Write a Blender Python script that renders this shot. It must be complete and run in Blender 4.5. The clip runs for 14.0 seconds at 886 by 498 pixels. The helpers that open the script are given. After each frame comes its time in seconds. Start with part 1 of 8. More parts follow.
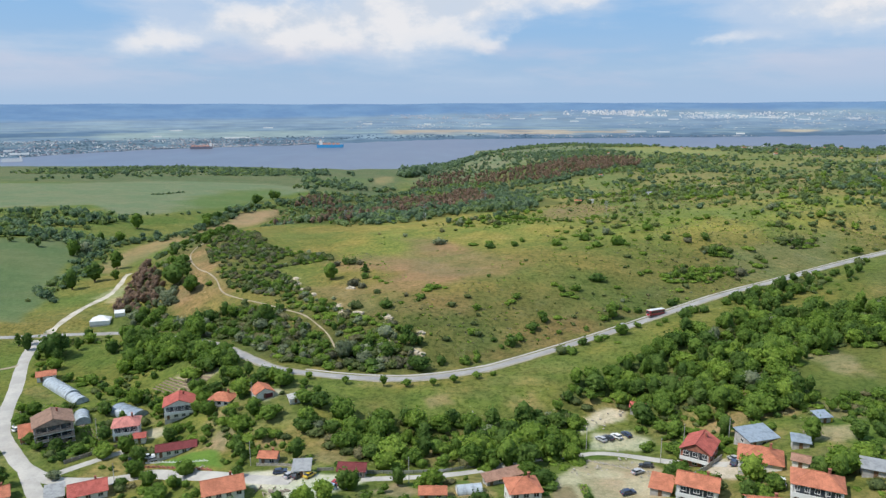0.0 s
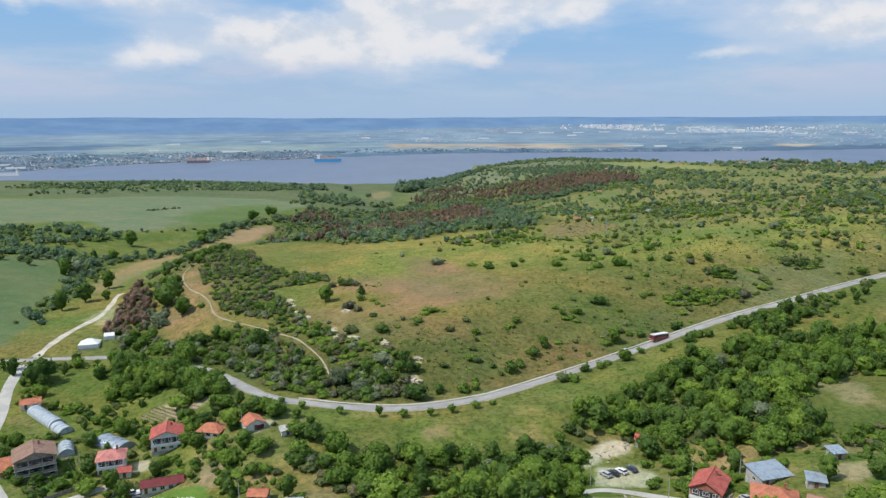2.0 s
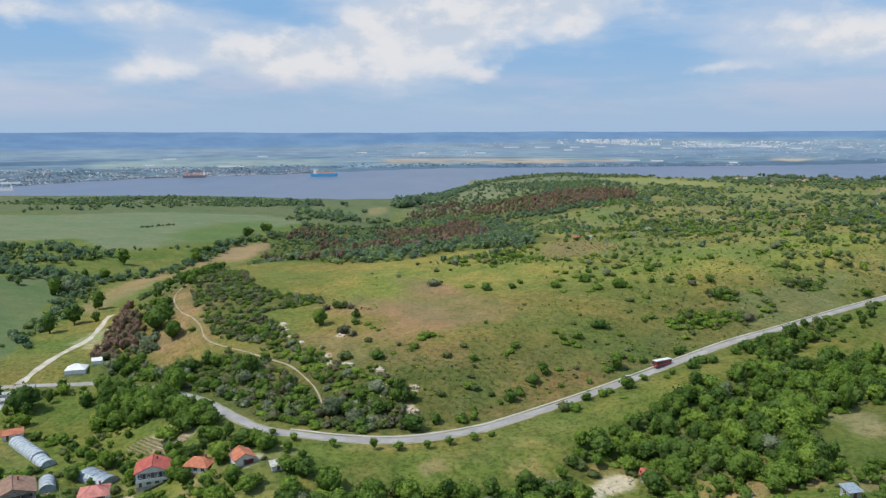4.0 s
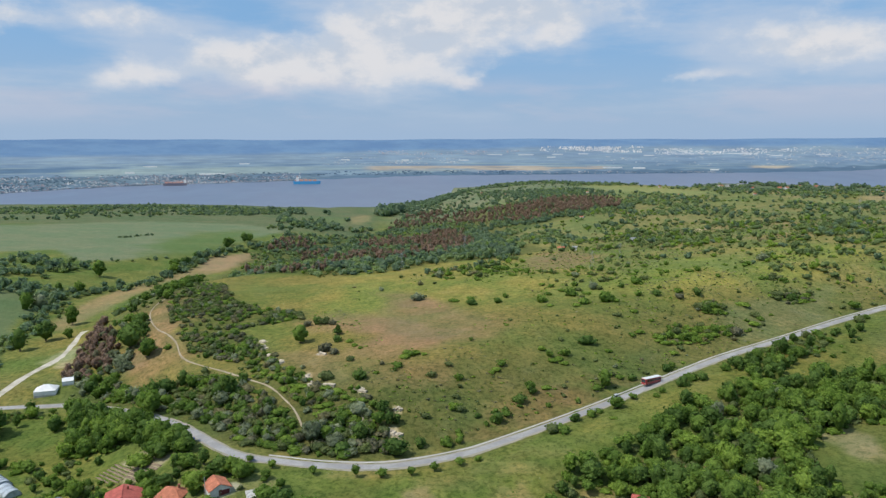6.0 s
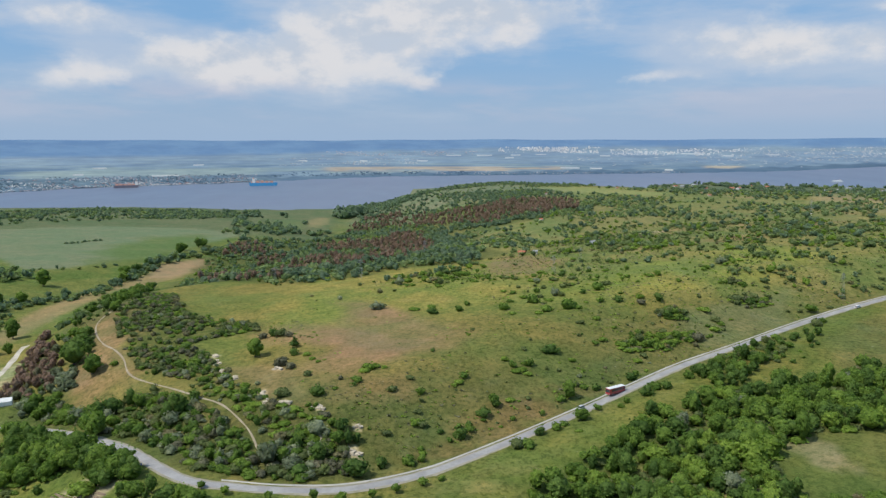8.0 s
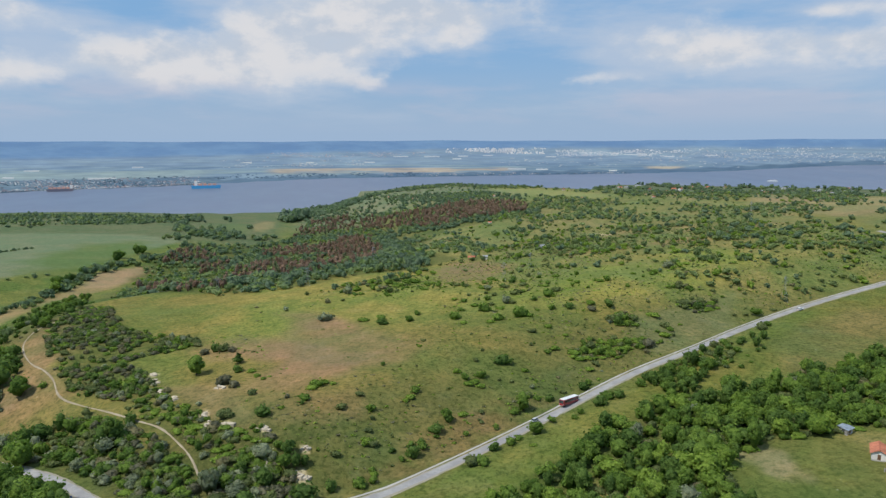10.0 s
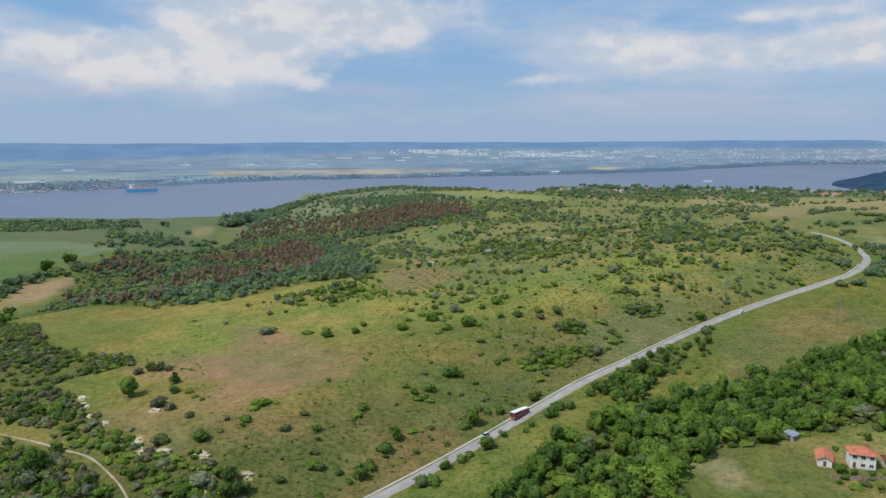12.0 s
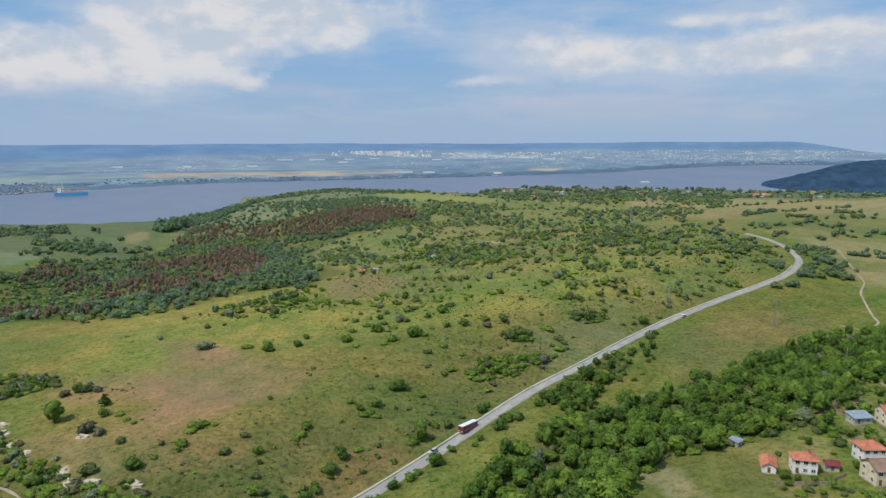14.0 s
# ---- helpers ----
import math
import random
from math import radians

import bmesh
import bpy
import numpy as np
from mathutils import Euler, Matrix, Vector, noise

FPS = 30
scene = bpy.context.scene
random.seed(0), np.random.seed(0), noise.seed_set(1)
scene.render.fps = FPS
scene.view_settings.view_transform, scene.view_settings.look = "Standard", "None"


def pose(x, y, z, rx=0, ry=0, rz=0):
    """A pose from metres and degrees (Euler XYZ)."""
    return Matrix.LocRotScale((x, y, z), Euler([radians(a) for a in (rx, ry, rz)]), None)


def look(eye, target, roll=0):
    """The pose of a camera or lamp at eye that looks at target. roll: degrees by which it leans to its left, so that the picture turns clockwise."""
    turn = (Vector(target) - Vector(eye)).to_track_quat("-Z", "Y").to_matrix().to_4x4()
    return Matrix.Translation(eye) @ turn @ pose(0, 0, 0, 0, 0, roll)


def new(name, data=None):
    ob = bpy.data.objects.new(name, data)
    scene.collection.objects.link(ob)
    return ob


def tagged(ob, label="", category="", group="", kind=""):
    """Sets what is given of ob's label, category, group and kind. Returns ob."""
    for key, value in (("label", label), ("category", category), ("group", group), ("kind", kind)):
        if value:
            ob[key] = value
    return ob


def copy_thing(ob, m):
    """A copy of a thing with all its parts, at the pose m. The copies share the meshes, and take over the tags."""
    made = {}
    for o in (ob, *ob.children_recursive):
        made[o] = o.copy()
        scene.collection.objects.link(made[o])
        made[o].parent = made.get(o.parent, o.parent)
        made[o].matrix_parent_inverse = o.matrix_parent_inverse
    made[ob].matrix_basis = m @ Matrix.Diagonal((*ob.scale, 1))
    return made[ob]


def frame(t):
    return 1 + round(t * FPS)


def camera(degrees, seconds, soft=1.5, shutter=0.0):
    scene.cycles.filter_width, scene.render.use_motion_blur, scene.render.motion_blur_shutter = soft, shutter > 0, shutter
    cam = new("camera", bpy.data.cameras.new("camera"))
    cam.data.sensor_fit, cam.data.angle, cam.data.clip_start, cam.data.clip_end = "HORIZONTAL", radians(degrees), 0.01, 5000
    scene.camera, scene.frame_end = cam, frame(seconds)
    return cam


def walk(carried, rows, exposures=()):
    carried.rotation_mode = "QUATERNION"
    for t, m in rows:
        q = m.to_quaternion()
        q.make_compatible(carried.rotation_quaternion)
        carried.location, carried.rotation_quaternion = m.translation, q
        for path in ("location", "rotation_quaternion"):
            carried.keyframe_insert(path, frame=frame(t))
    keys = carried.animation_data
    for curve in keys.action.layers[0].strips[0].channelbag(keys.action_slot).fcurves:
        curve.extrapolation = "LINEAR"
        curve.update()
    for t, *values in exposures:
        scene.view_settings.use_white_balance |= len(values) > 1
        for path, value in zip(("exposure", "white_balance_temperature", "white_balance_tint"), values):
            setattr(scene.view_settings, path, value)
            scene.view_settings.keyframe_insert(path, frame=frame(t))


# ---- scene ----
cam = camera(64.71, 14.0, 1.4)
# seconds, place in metres, turn to the left, tilt up and lean in degrees
ROWS = [
    (0.0, -0.00, 0.00, 105.00, 0.000, -11.358, -0.189),
    (0.5, -0.04, 2.29, 105.66, -0.049, -11.085, -0.183),
    (1.0, -0.03, 4.56, 106.37, -0.093, -10.814, -0.178),
    (1.5, -0.04, 6.85, 107.10, -0.143, -10.548, -0.163),
    (2.0, -0.07, 9.10, 107.75, -0.198, -10.284, -0.147),
    (2.5, -0.11, 11.33, 108.39, -0.251, -10.009, -0.134),
    (3.0, -0.16, 13.59, 109.14, -0.318, -9.711, -0.130),
    (5.5, -0.13, 24.84, 112.74, -1.287, -8.646, -0.120),
    (6.0, -0.23, 27.23, 113.38, -1.838, -8.612, -0.111),
    (6.5, -0.31, 29.50, 114.05, -2.510, -8.592, -0.108),
    (7.0, -0.28, 31.86, 114.76, -3.309, -8.587, -0.109),
    (7.5, -0.15, 34.22, 115.45, -4.220, -8.594, -0.117),
    (8.0, -0.12, 36.54, 116.21, -5.195, -8.602, -0.130),
    (10.5, 0.48, 47.26, 120.24, -10.583, -8.542, -0.192),
    (11.0, 0.68, 49.40, 121.05, -11.710, -8.527, -0.209),
    (11.5, 0.89, 51.61, 121.81, -12.854, -8.515, -0.222),
    (12.0, 1.21, 53.78, 122.64, -14.010, -8.501, -0.225),
    (12.5, 1.57, 55.79, 123.36, -15.173, -8.491, -0.222),
    (13.0, 1.92, 57.61, 124.18, -16.344, -8.479, -0.226),
    (13.5, 2.24, 59.40, 125.05, -17.505, -8.458, -0.227),
    (14.0, 2.55, 61.11, 125.86, -18.674, -8.444, -0.229),
]
walk(cam, [(t, pose(x, y, z) @ pose(0, 0, 0, 0, 0, yaw) @ pose(0, 0, 0, 90 + tilt) @ pose(0, 0, 0, 0, 0, lean)) for t, x, y, z, yaw, tilt, lean in ROWS], [(0.0, 0.13), (3.0, 0.06), (5.5, -0.03), (14.0, -0.10)])

# ---- light: a high summer sun to the west, broken cloud ----
SUN_HEIGHT, SUN_FROM = 55.0, 252.0  # degrees above the horizon; compass degrees from +y, clockwise
sun = new("sun", bpy.data.lights.new("sun", "SUN"))
sun.data.energy, sun.data.angle, sun.data.color = 4.1, radians(0.6), (1.0, 0.95, 0.87)
sun.matrix_world = look((0, 0, 0), (-math.sin(radians(SUN_FROM)) * math.cos(radians(SUN_HEIGHT)), -math.cos(radians(SUN_FROM)) * math.cos(radians(SUN_HEIGHT)), -math.sin(radians(SUN_HEIGHT))))


class Nodes:
    """A short hand for node trees."""

    def __init__(self, tree):
        self.tree = tree
        tree.nodes.clear()

    def add(self, kind, **inputs):
        node = self.tree.nodes.new(kind)
        for key, value in inputs.items():
            self.put(node, key, value)
        return node

    def put(self, node, key, value):
        socket = node.inputs[int(key[1:])] if key[0] == "i" and key[1:].isdigit() else node.inputs[key.replace("_", " ")]
        if isinstance(value, bpy.types.NodeSocket):
            self.tree.links.new(value, socket)
        else:
            socket.default_value = value

    def math(self, op, a, b=0.0, c=0.0, clamp=False):
        node = self.tree.nodes.new("ShaderNodeMath")
        node.operation, node.use_clamp = op, clamp
        for i, v in enumerate((a, b, c)):
            self.put(node, "i%d" % i, v)
        return node.outputs[0]

    def mix(self, share, a, b, mode="MIX"):
        node = self.tree.nodes.new("ShaderNodeMix")
        node.data_type, node.blend_type = "RGBA", mode
        self.put(node, "i0", share)
        for i, v in ((6, a), (7, b)):
            self.put(node, "i%d" % i, v if isinstance(v, bpy.types.NodeSocket) else (*v, 1.0))
        return node.outputs[2]

    def noise(self, vector, scale, detail=3.0, rough=0.55, lacunarity=2.0):
        node = self.add("ShaderNodeTexNoise", Scale=scale, Detail=detail, Roughness=rough, Lacunarity=lacunarity)
        if vector is not None:
            self.put(node, "Vector", vector)
        return node.outputs[0]

    def ramp(self, v, lo, hi, a=0.0, b=1.0):
        node = self.tree.nodes.new("ShaderNodeMapRange")
        node.interpolation_type = "SMOOTHSTEP"
        for i, s in enumerate((v, lo, hi, a, b)):
            self.put(node, "i%d" % i, s)
        return node.outputs[0]


def build_world():
    world = bpy.data.worlds.new("sky")
    scene.world = world
    world.use_nodes = True
    n = Nodes(world.node_tree)
    sky = n.add("ShaderNodeTexSky")
    sky.sky_type, sky.sun_disc = "NISHITA", False
    sky.sun_elevation, sky.sun_rotation = radians(SUN_HEIGHT), radians(SUN_FROM)
    sky.altitude, sky.air_density, sky.dust_density, sky.ozone_density = 200, 1.0, 1.2, 2.0
    where = n.add("ShaderNodeTexCoord").outputs["Generated"]
    cut = n.add("ShaderNodeSeparateXYZ", Vector=where)
    az = n.math("ARCTAN2", cut.outputs[0], cut.outputs[1])
    el = n.math("ARCSINE", cut.outputs[2])
    flat = n.add("ShaderNodeCombineXYZ", X=az, Y=n.math("MULTIPLY", el, 1.7), Z=0.37).outputs[0]
    wide = n.add("ShaderNodeCombineXYZ", X=az, Y=n.math("MULTIPLY", el, 5.0), Z=1.9).outputs[0]

    def lobe(a, e, wa, we, weight):
        da = n.math("DIVIDE", n.math("SUBTRACT", az, a), wa)
        de = n.math("DIVIDE", n.math("SUBTRACT", el, e), we)
        r = n.math("ADD", n.math("MULTIPLY", da, da), n.math("MULTIPLY", de, de))
        return n.math("MULTIPLY", n.math("EXPONENT", n.math("MULTIPLY", r, -1.0)), weight)

    # the edges of the cloud bank are drawn out and curled
    curl = n.add("ShaderNodeTexNoise", Vector=flat, Scale=9.0, Detail=4.0, Roughness=0.55)
    drift = n.add("ShaderNodeSeparateXYZ", Vector=curl.outputs["Color"])
    az = n.math("ADD", az, n.math("MULTIPLY", n.math("SUBTRACT", drift.outputs[0], 0.5), 0.11))
    true_el = el
    el = n.math("ADD", el, n.math("MULTIPLY", n.math("SUBTRACT", drift.outputs[1], 0.5), 0.035))
    bulk = lobe(-0.13, 0.106, 0.15, 0.036, 0.60)
    for spot in ((-0.02, 0.124, 0.15, 0.046, 0.55), (0.09, 0.172, 0.17, 0.040, 0.55), (-0.085, 0.160, 0.06, 0.024, 0.45), (-0.22, 0.106, 0.06, 0.022, 0.42), (-0.345, 0.084, 0.11, 0.018, 0.48), (0.057, 0.083, 0.04, 0.009, 0.50), (0.02, 0.195, 0.12, 0.03, 0.35),
                 (0.21, 0.165, 0.10, 0.026, 0.40), (-0.40, 0.158, 0.09, 0.020, 0.50), (-0.33, 0.125, 0.10, 0.030, 0.30), (-0.225, 0.165, 0.04, 0.018, -0.45), (0.46, 0.131, 0.14, 0.024, 0.40), (0.40, 0.090, 0.045, 0.008, 0.50), (0.175, 0.088, 0.10, 0.028, -0.50), (0.30, 0.115, 0.07, 0.035, -0.45)):
        bulk = n.math("ADD", bulk, lobe(*spot))
    for spot in ((0.57, 0.112, 0.12, 0.022, 0.42), (0.745, 0.118, 0.18, 0.026, 0.58), (0.69, 0.163, 0.085, 0.009, 0.50), (0.87, 0.130, 0.09, 0.024, 0.45), (-0.52, 0.100, 0.10, 0.030, -0.30), (-0.55, 0.150, 0.10, 0.012, 0.30)):
        bulk = n.math("ADD", bulk, lobe(*spot))
    el = true_el
    high = n.ramp(el, 0.18, 0.5)
    billow = n.noise(flat, 11.0, 9.0, 0.58)
    form = n.math("ADD", n.math("ADD", bulk, n.math("MULTIPLY", high, 0.30)), n.math("MULTIPLY", n.math("SUBTRACT", billow, 0.5), 1.75))
    cloud = n.ramp(form, 0.14, 0.70)
    veil = n.math("MULTIPLY", n.ramp(n.math("ADD", n.math("MULTIPLY", bulk, 0.35), n.noise(wide, 3.2, 6.0, 0.6)), 0.40, 0.74), n.ramp(el, 0.004, 0.05))
    # brighter where the cloud is thick above, greyer at its foot
    above = n.add("ShaderNodeVectorMath", i0=flat, i1=(0.010, 0.034, 0.0))
    lit = n.ramp(n.math("SUBTRACT", billow, n.noise(above.outputs[0], 11.0, 6.0, 0.56)), -0.12, 0.12)
    white = n.mix(lit, (0.56, 0.62, 0.71), (0.80, 0.785, 0.79))
    white = n.mix(n.math("MULTIPLY", n.ramp(form, 0.95, 0.35), 0.55), white, (0.60, 0.67, 0.77))
    clear = n.mix(1.0, sky.outputs[0], (0.098, 0.098, 0.098), "MULTIPLY")
    tint = n.mix(n.ramp(el, -0.02, 0.17), (0.36, 0.50, 0.71), (0.235, 0.46, 0.77))
    clear = n.mix(0.80, clear, tint)
    colour = n.mix(n.math("MULTIPLY", veil, 0.55), clear, (0.60, 0.65, 0.745))
    low = n.math("MULTIPLY", cloud, n.ramp(el, 0.04, 0.085))
    colour = n.mix(n.math("MULTIPLY", low, 0.84), colour, white)
    blush = n.math("MULTIPLY", n.ramp(n.noise(wide, 4.5, 4.0, 0.55), 0.46, 0.66), n.math("MULTIPLY", n.ramp(el, 0.012, 0.04), n.ramp(el, 0.10, 0.06)))
    colour = n.mix(n.math("MULTIPLY", blush, 0.40), colour, (0.60, 0.585, 0.68))
    colour = n.mix(n.ramp(el, 0.075, -0.01, 0.0, 0.80), colour, (0.365, 0.505, 0.70))
    back = n.add("ShaderNodeBackground", Color=colour, Strength=1.0)
    n.tree.links.new(back.outputs[0], n.add("ShaderNodeOutputWorld").inputs[0])


build_world()

# ---- materials ----
def finish(n, colour, rough=0.9, bump=None, metal=0.0, gloss=0.3, **extra):
    shader = n.add("ShaderNodeBsdfPrincipled", Base_Color=colour if isinstance(colour, bpy.types.NodeSocket) else (*colour, 1.0), Roughness=rough, Metallic=metal, Specular_IOR_Level=gloss)
    for key, value in extra.items():
        n.put(shader, key, value)
    if bump:
        height, strength, distance = bump
        node = n.add("ShaderNodeBump", Height=height, Strength=strength, Distance=distance)
        n.put(shader, "Normal", node.outputs[0])
    n.tree.links.new(shader.outputs[0], n.add("ShaderNodeOutputMaterial").inputs[0])
    return shader


def material(name):
    m = bpy.data.materials.new(name)
    m.use_nodes = True
    return m, Nodes(m.node_tree)


def place(n):
    return n.add("ShaderNodeNewGeometry").outputs["Position"]


def scaled(n, v, by):
    return n.mix(1.0, v, (by, by, by), "MULTIPLY")


def land_material():
    m, n = material("grassland")
    at = place(n)
    tone = n.add("ShaderNodeAttribute")
    tone.attribute_name = "tone"
    cover = n.add("ShaderNodeAttribute")
    cover.attribute_name = "rough_grass"
    base, wild = tone.outputs["Color"], cover.outputs["Fac"]
    broad = n.noise(at, 0.018, 5.0, 0.62)
    patch = n.noise(at, 0.09, 5.0, 0.62)
    tuft = n.noise(at, 0.5, 5.0, 0.72)
    grain = n.noise(at, 1.7, 3.0, 0.7)
    dry = n.mix(1.0, base, (1.22, 1.06, 0.98), "MULTIPLY")
    lush = n.mix(1.0, base, (0.80, 0.96, 0.78), "MULTIPLY")
    a = n.mix(n.ramp(broad, 0.38, 0.62), lush, dry)
    b = n.mix(n.ramp(patch, 0.36, 0.66), n.mix(1.0, a, (0.80, 0.86, 0.74), "MULTIPLY"), n.mix(1.0, a, (1.16, 1.10, 1.04), "MULTIPLY"))
    herbs = n.ramp(n.noise(at, 0.045, 6.0, 0.72), 0.52, 0.66)
    b = n.mix(n.math("MULTIPLY", herbs, 0.55), b, n.mix(1.0, b, (0.72, 0.84, 1.05), "MULTIPLY"))
    straw = n.ramp(n.noise(at, 0.16, 6.0, 0.75, 2.3), 0.54, 0.70)
    b = n.mix(n.math("MULTIPLY", straw, 0.6), b, n.mix(1.0, b, (1.38, 1.26, 1.15), "MULTIPLY"))
    rust = n.ramp(n.noise(at, 0.033, 6.0, 0.7, 2.2), 0.54, 0.68)
    b = n.mix(n.math("MULTIPLY", rust, 0.16), b, n.mix(1.0, b, (1.22, 0.96, 0.86), "MULTIPLY"))
    b = n.mix(n.math("MULTIPLY_ADD", wild, 0.75, 0.25), base, b)
    mottle = n.noise(at, 0.24, 9.0, 0.82)
    b = n.mix(n.math("MULTIPLY", n.ramp(mottle, 0.42, 0.60), n.math("MULTIPLY_ADD", wild, 0.8, 0.2)), n.mix(1.0, b, (0.88, 0.91, 0.86), "MULTIPLY"), n.mix(1.0, b, (1.13, 1.10, 1.06), "MULTIPLY"))
    dark = n.mix(1.0, b, (0.50, 0.58, 0.48), "MULTIPLY")
    c = n.mix(n.math("MULTIPLY", n.ramp(tuft, 0.54, 0.38), n.math("MULTIPLY_ADD", wild, 0.75, 0.15)), b, dark)
    pale = n.mix(1.0, c, (1.36, 1.30, 1.26), "MULTIPLY")
    c = n.mix(n.math("MULTIPLY", n.ramp(grain, 0.46, 0.70), 0.85), c, pale)
    # drifts of pale flowers
    bloom = n.math("MULTIPLY", n.ramp(n.noise(at, 0.9, 2.0, 0.6), 0.66, 0.72), n.ramp(n.noise(at, 0.06, 3.0, 0.6), 0.52, 0.66))
    c = n.mix(n.math("MULTIPLY", n.math("MULTIPLY", bloom, wild), 0.5), c, (0.42, 0.42, 0.33))
    finish(n, c, 0.95, (n.math("ADD", n.math("MULTIPLY", tuft, 1.0), n.math("MULTIPLY", grain, 0.3)), 0.5, 0.7), gloss=0.1)
    return m


def leaf_material(name, dark, light, dry=None, share=0.0):
    """Foliage that varies from plant to plant and from leaf clump to leaf clump."""
    m, n = material(name)
    tint = n.add("ShaderNodeAttribute")
    tint.attribute_name = "tint"
    pick = n.math("FRACT", n.math("ADD", n.add("ShaderNodeObjectInfo").outputs["Random"], tint.outputs["Fac"]))
    island = n.add("ShaderNodeNewGeometry").outputs["Random Per Island"]
    colour = n.mix(n.math("MULTIPLY_ADD", island, 0.30, n.math("MULTIPLY", pick, 0.62)), dark, light)
    if dry:
        colour = n.mix(n.math("MULTIPLY", n.ramp(pick, 1.0 - share, 1.0 - share * 0.6), 0.85), colour, dry)
    at = place(n)
    speck, fine = n.noise(at, 1.1, 3.0, 0.7), n.noise(at, 3.4, 3.0, 0.65)
    colour = n.mix(n.ramp(speck, 0.36, 0.64), n.mix(1.0, colour, (0.80, 0.83, 0.82), "MULTIPLY"), n.mix(1.0, colour, (1.24, 1.21, 1.15), "MULTIPLY"))
    colour = n.mix(n.ramp(fine, 0.40, 0.62), n.mix(1.0, colour, (0.76, 0.79, 0.76), "MULTIPLY"), n.mix(1.0, colour, (1.24, 1.21, 1.14), "MULTIPLY"))
    shader = finish(n, colour, 0.75, (n.math("ADD", n.math("MULTIPLY", speck, 0.8), n.math("MULTIPLY", fine, 0.5)), 0.4, 0.5), gloss=0.12)
    through_leaf = n.add("ShaderNodeBsdfTranslucent", Color=n.mix(1.0, colour, (1.25, 1.35, 0.9), "MULTIPLY"))
    both = n.add("ShaderNodeMixShader", i0=0.42, i1=shader.outputs[0], i2=through_leaf.outputs[0])
    n.tree.links.new(both.outputs[0], [o for o in n.tree.nodes if o.type == "OUTPUT_MATERIAL"][0].inputs[0])
    return m


def plain_material(name, colour, rough=0.7, vary=0.18, scale=0.6, metal=0.0, bump=0.15, fine=7.0, gloss=0.3, random_share=0.0, second=None):
    m, n = material(name)
    at = n.add("ShaderNodeTexCoord").outputs["Object"]
    big, small = n.noise(at, scale, 4.0, 0.6), n.noise(at, fine, 3.0, 0.6)
    dim = tuple(c * (1 - vary * 1.6) for c in colour)
    bright = tuple(min(1, c * (1 + vary)) for c in colour)
    c = n.mix(n.ramp(big, 0.32, 0.68), second or dim, bright)
    c = n.mix(n.math("MULTIPLY", n.ramp(small, 0.35, 0.7), 0.4), c, dim)
    if random_share:
        r = n.add("ShaderNodeObjectInfo").outputs["Random"]
        c = n.mix(n.math("MULTIPLY", r, random_share), c, n.mix(1.0, c, (0.55, 0.55, 0.55), "MULTIPLY"))
    finish(n, c, rough, (small, bump, 0.02) if bump else None, metal, gloss)
    return m


def tile_material(name, colour):
    """Clay roof tiles: courses and rolls as fine relief, with weathered patches."""
    m, n = material(name)
    co = n.add("ShaderNodeTexCoord").outputs["UV"]
    cut = n.add("ShaderNodeSeparateXYZ", Vector=co)
    rolls = n.math("SINE", n.math("MULTIPLY", cut.outputs[0], 2 * math.pi / 0.30))
    course = n.math("FRACT", n.math("DIVIDE", cut.outputs[1], 0.36))
    at = place(n)
    worn, fine = n.noise(at, 0.5, 5.0, 0.65), n.noise(at, 4.0, 3.0, 0.6)
    dim = tuple(c * 0.62 for c in colour)
    c = n.mix(n.ramp(worn, 0.35, 0.68), dim, colour)
    c = n.mix(n.math("MULTIPLY", n.ramp(fine, 0.42, 0.7), 0.5), c, tuple(min(1, v * 1.25) for v in colour))
    c = n.mix(n.math("MULTIPLY", n.ramp(course, 0.22, 0.0), 0.45), c, tuple(v * 0.4 for v in colour))
    height = n.math("ADD", n.math("MULTIPLY", rolls, 0.5), n.math("MULTIPLY", course, -0.8))
    finish(n, c, 0.85, (height, 0.7, 0.06), gloss=0.2)
    return m


def sheet_material(name, colour, pitch=0.25, rough=0.45, metal=0.35):
    """Ribbed sheet metal with rust and streaks."""
    m, n = material(name)
    co = n.add("ShaderNodeTexCoord").outputs["UV"]
    rib = n.math("SINE", n.math("MULTIPLY", n.add("ShaderNodeSeparateXYZ", Vector=co).outputs[0], 2 * math.pi / pitch))
    worn = n.noise(place(n), 0.7, 5.0, 0.65)
    c = n.mix(n.ramp(worn, 0.4, 0.72), colour, tuple(v * 0.62 for v in colour))
    c = n.mix(n.math("MULTIPLY", n.ramp(worn, 0.66, 0.8), 0.5), c, (0.22, 0.13, 0.08))
    finish(n, c, rough, (rib, 0.6, 0.04), metal, 0.4)
    return m


def road_material(name, colour, dust):
    m, n = material(name)
    at = place(n)
    c = n.mix(n.ramp(n.noise(at, 0.14, 5.0, 0.6), 0.38, 0.66), colour, dust)
    c = n.mix(n.math("MULTIPLY", n.ramp(n.noise(at, 1.3, 4.0, 0.7), 0.5, 0.72), 0.5), c, tuple(v * 0.72 for v in colour))
    finish(n, c, 0.9, (n.noise(at, 5.0, 3.0), 0.3, 0.03), gloss=0.2)
    return m


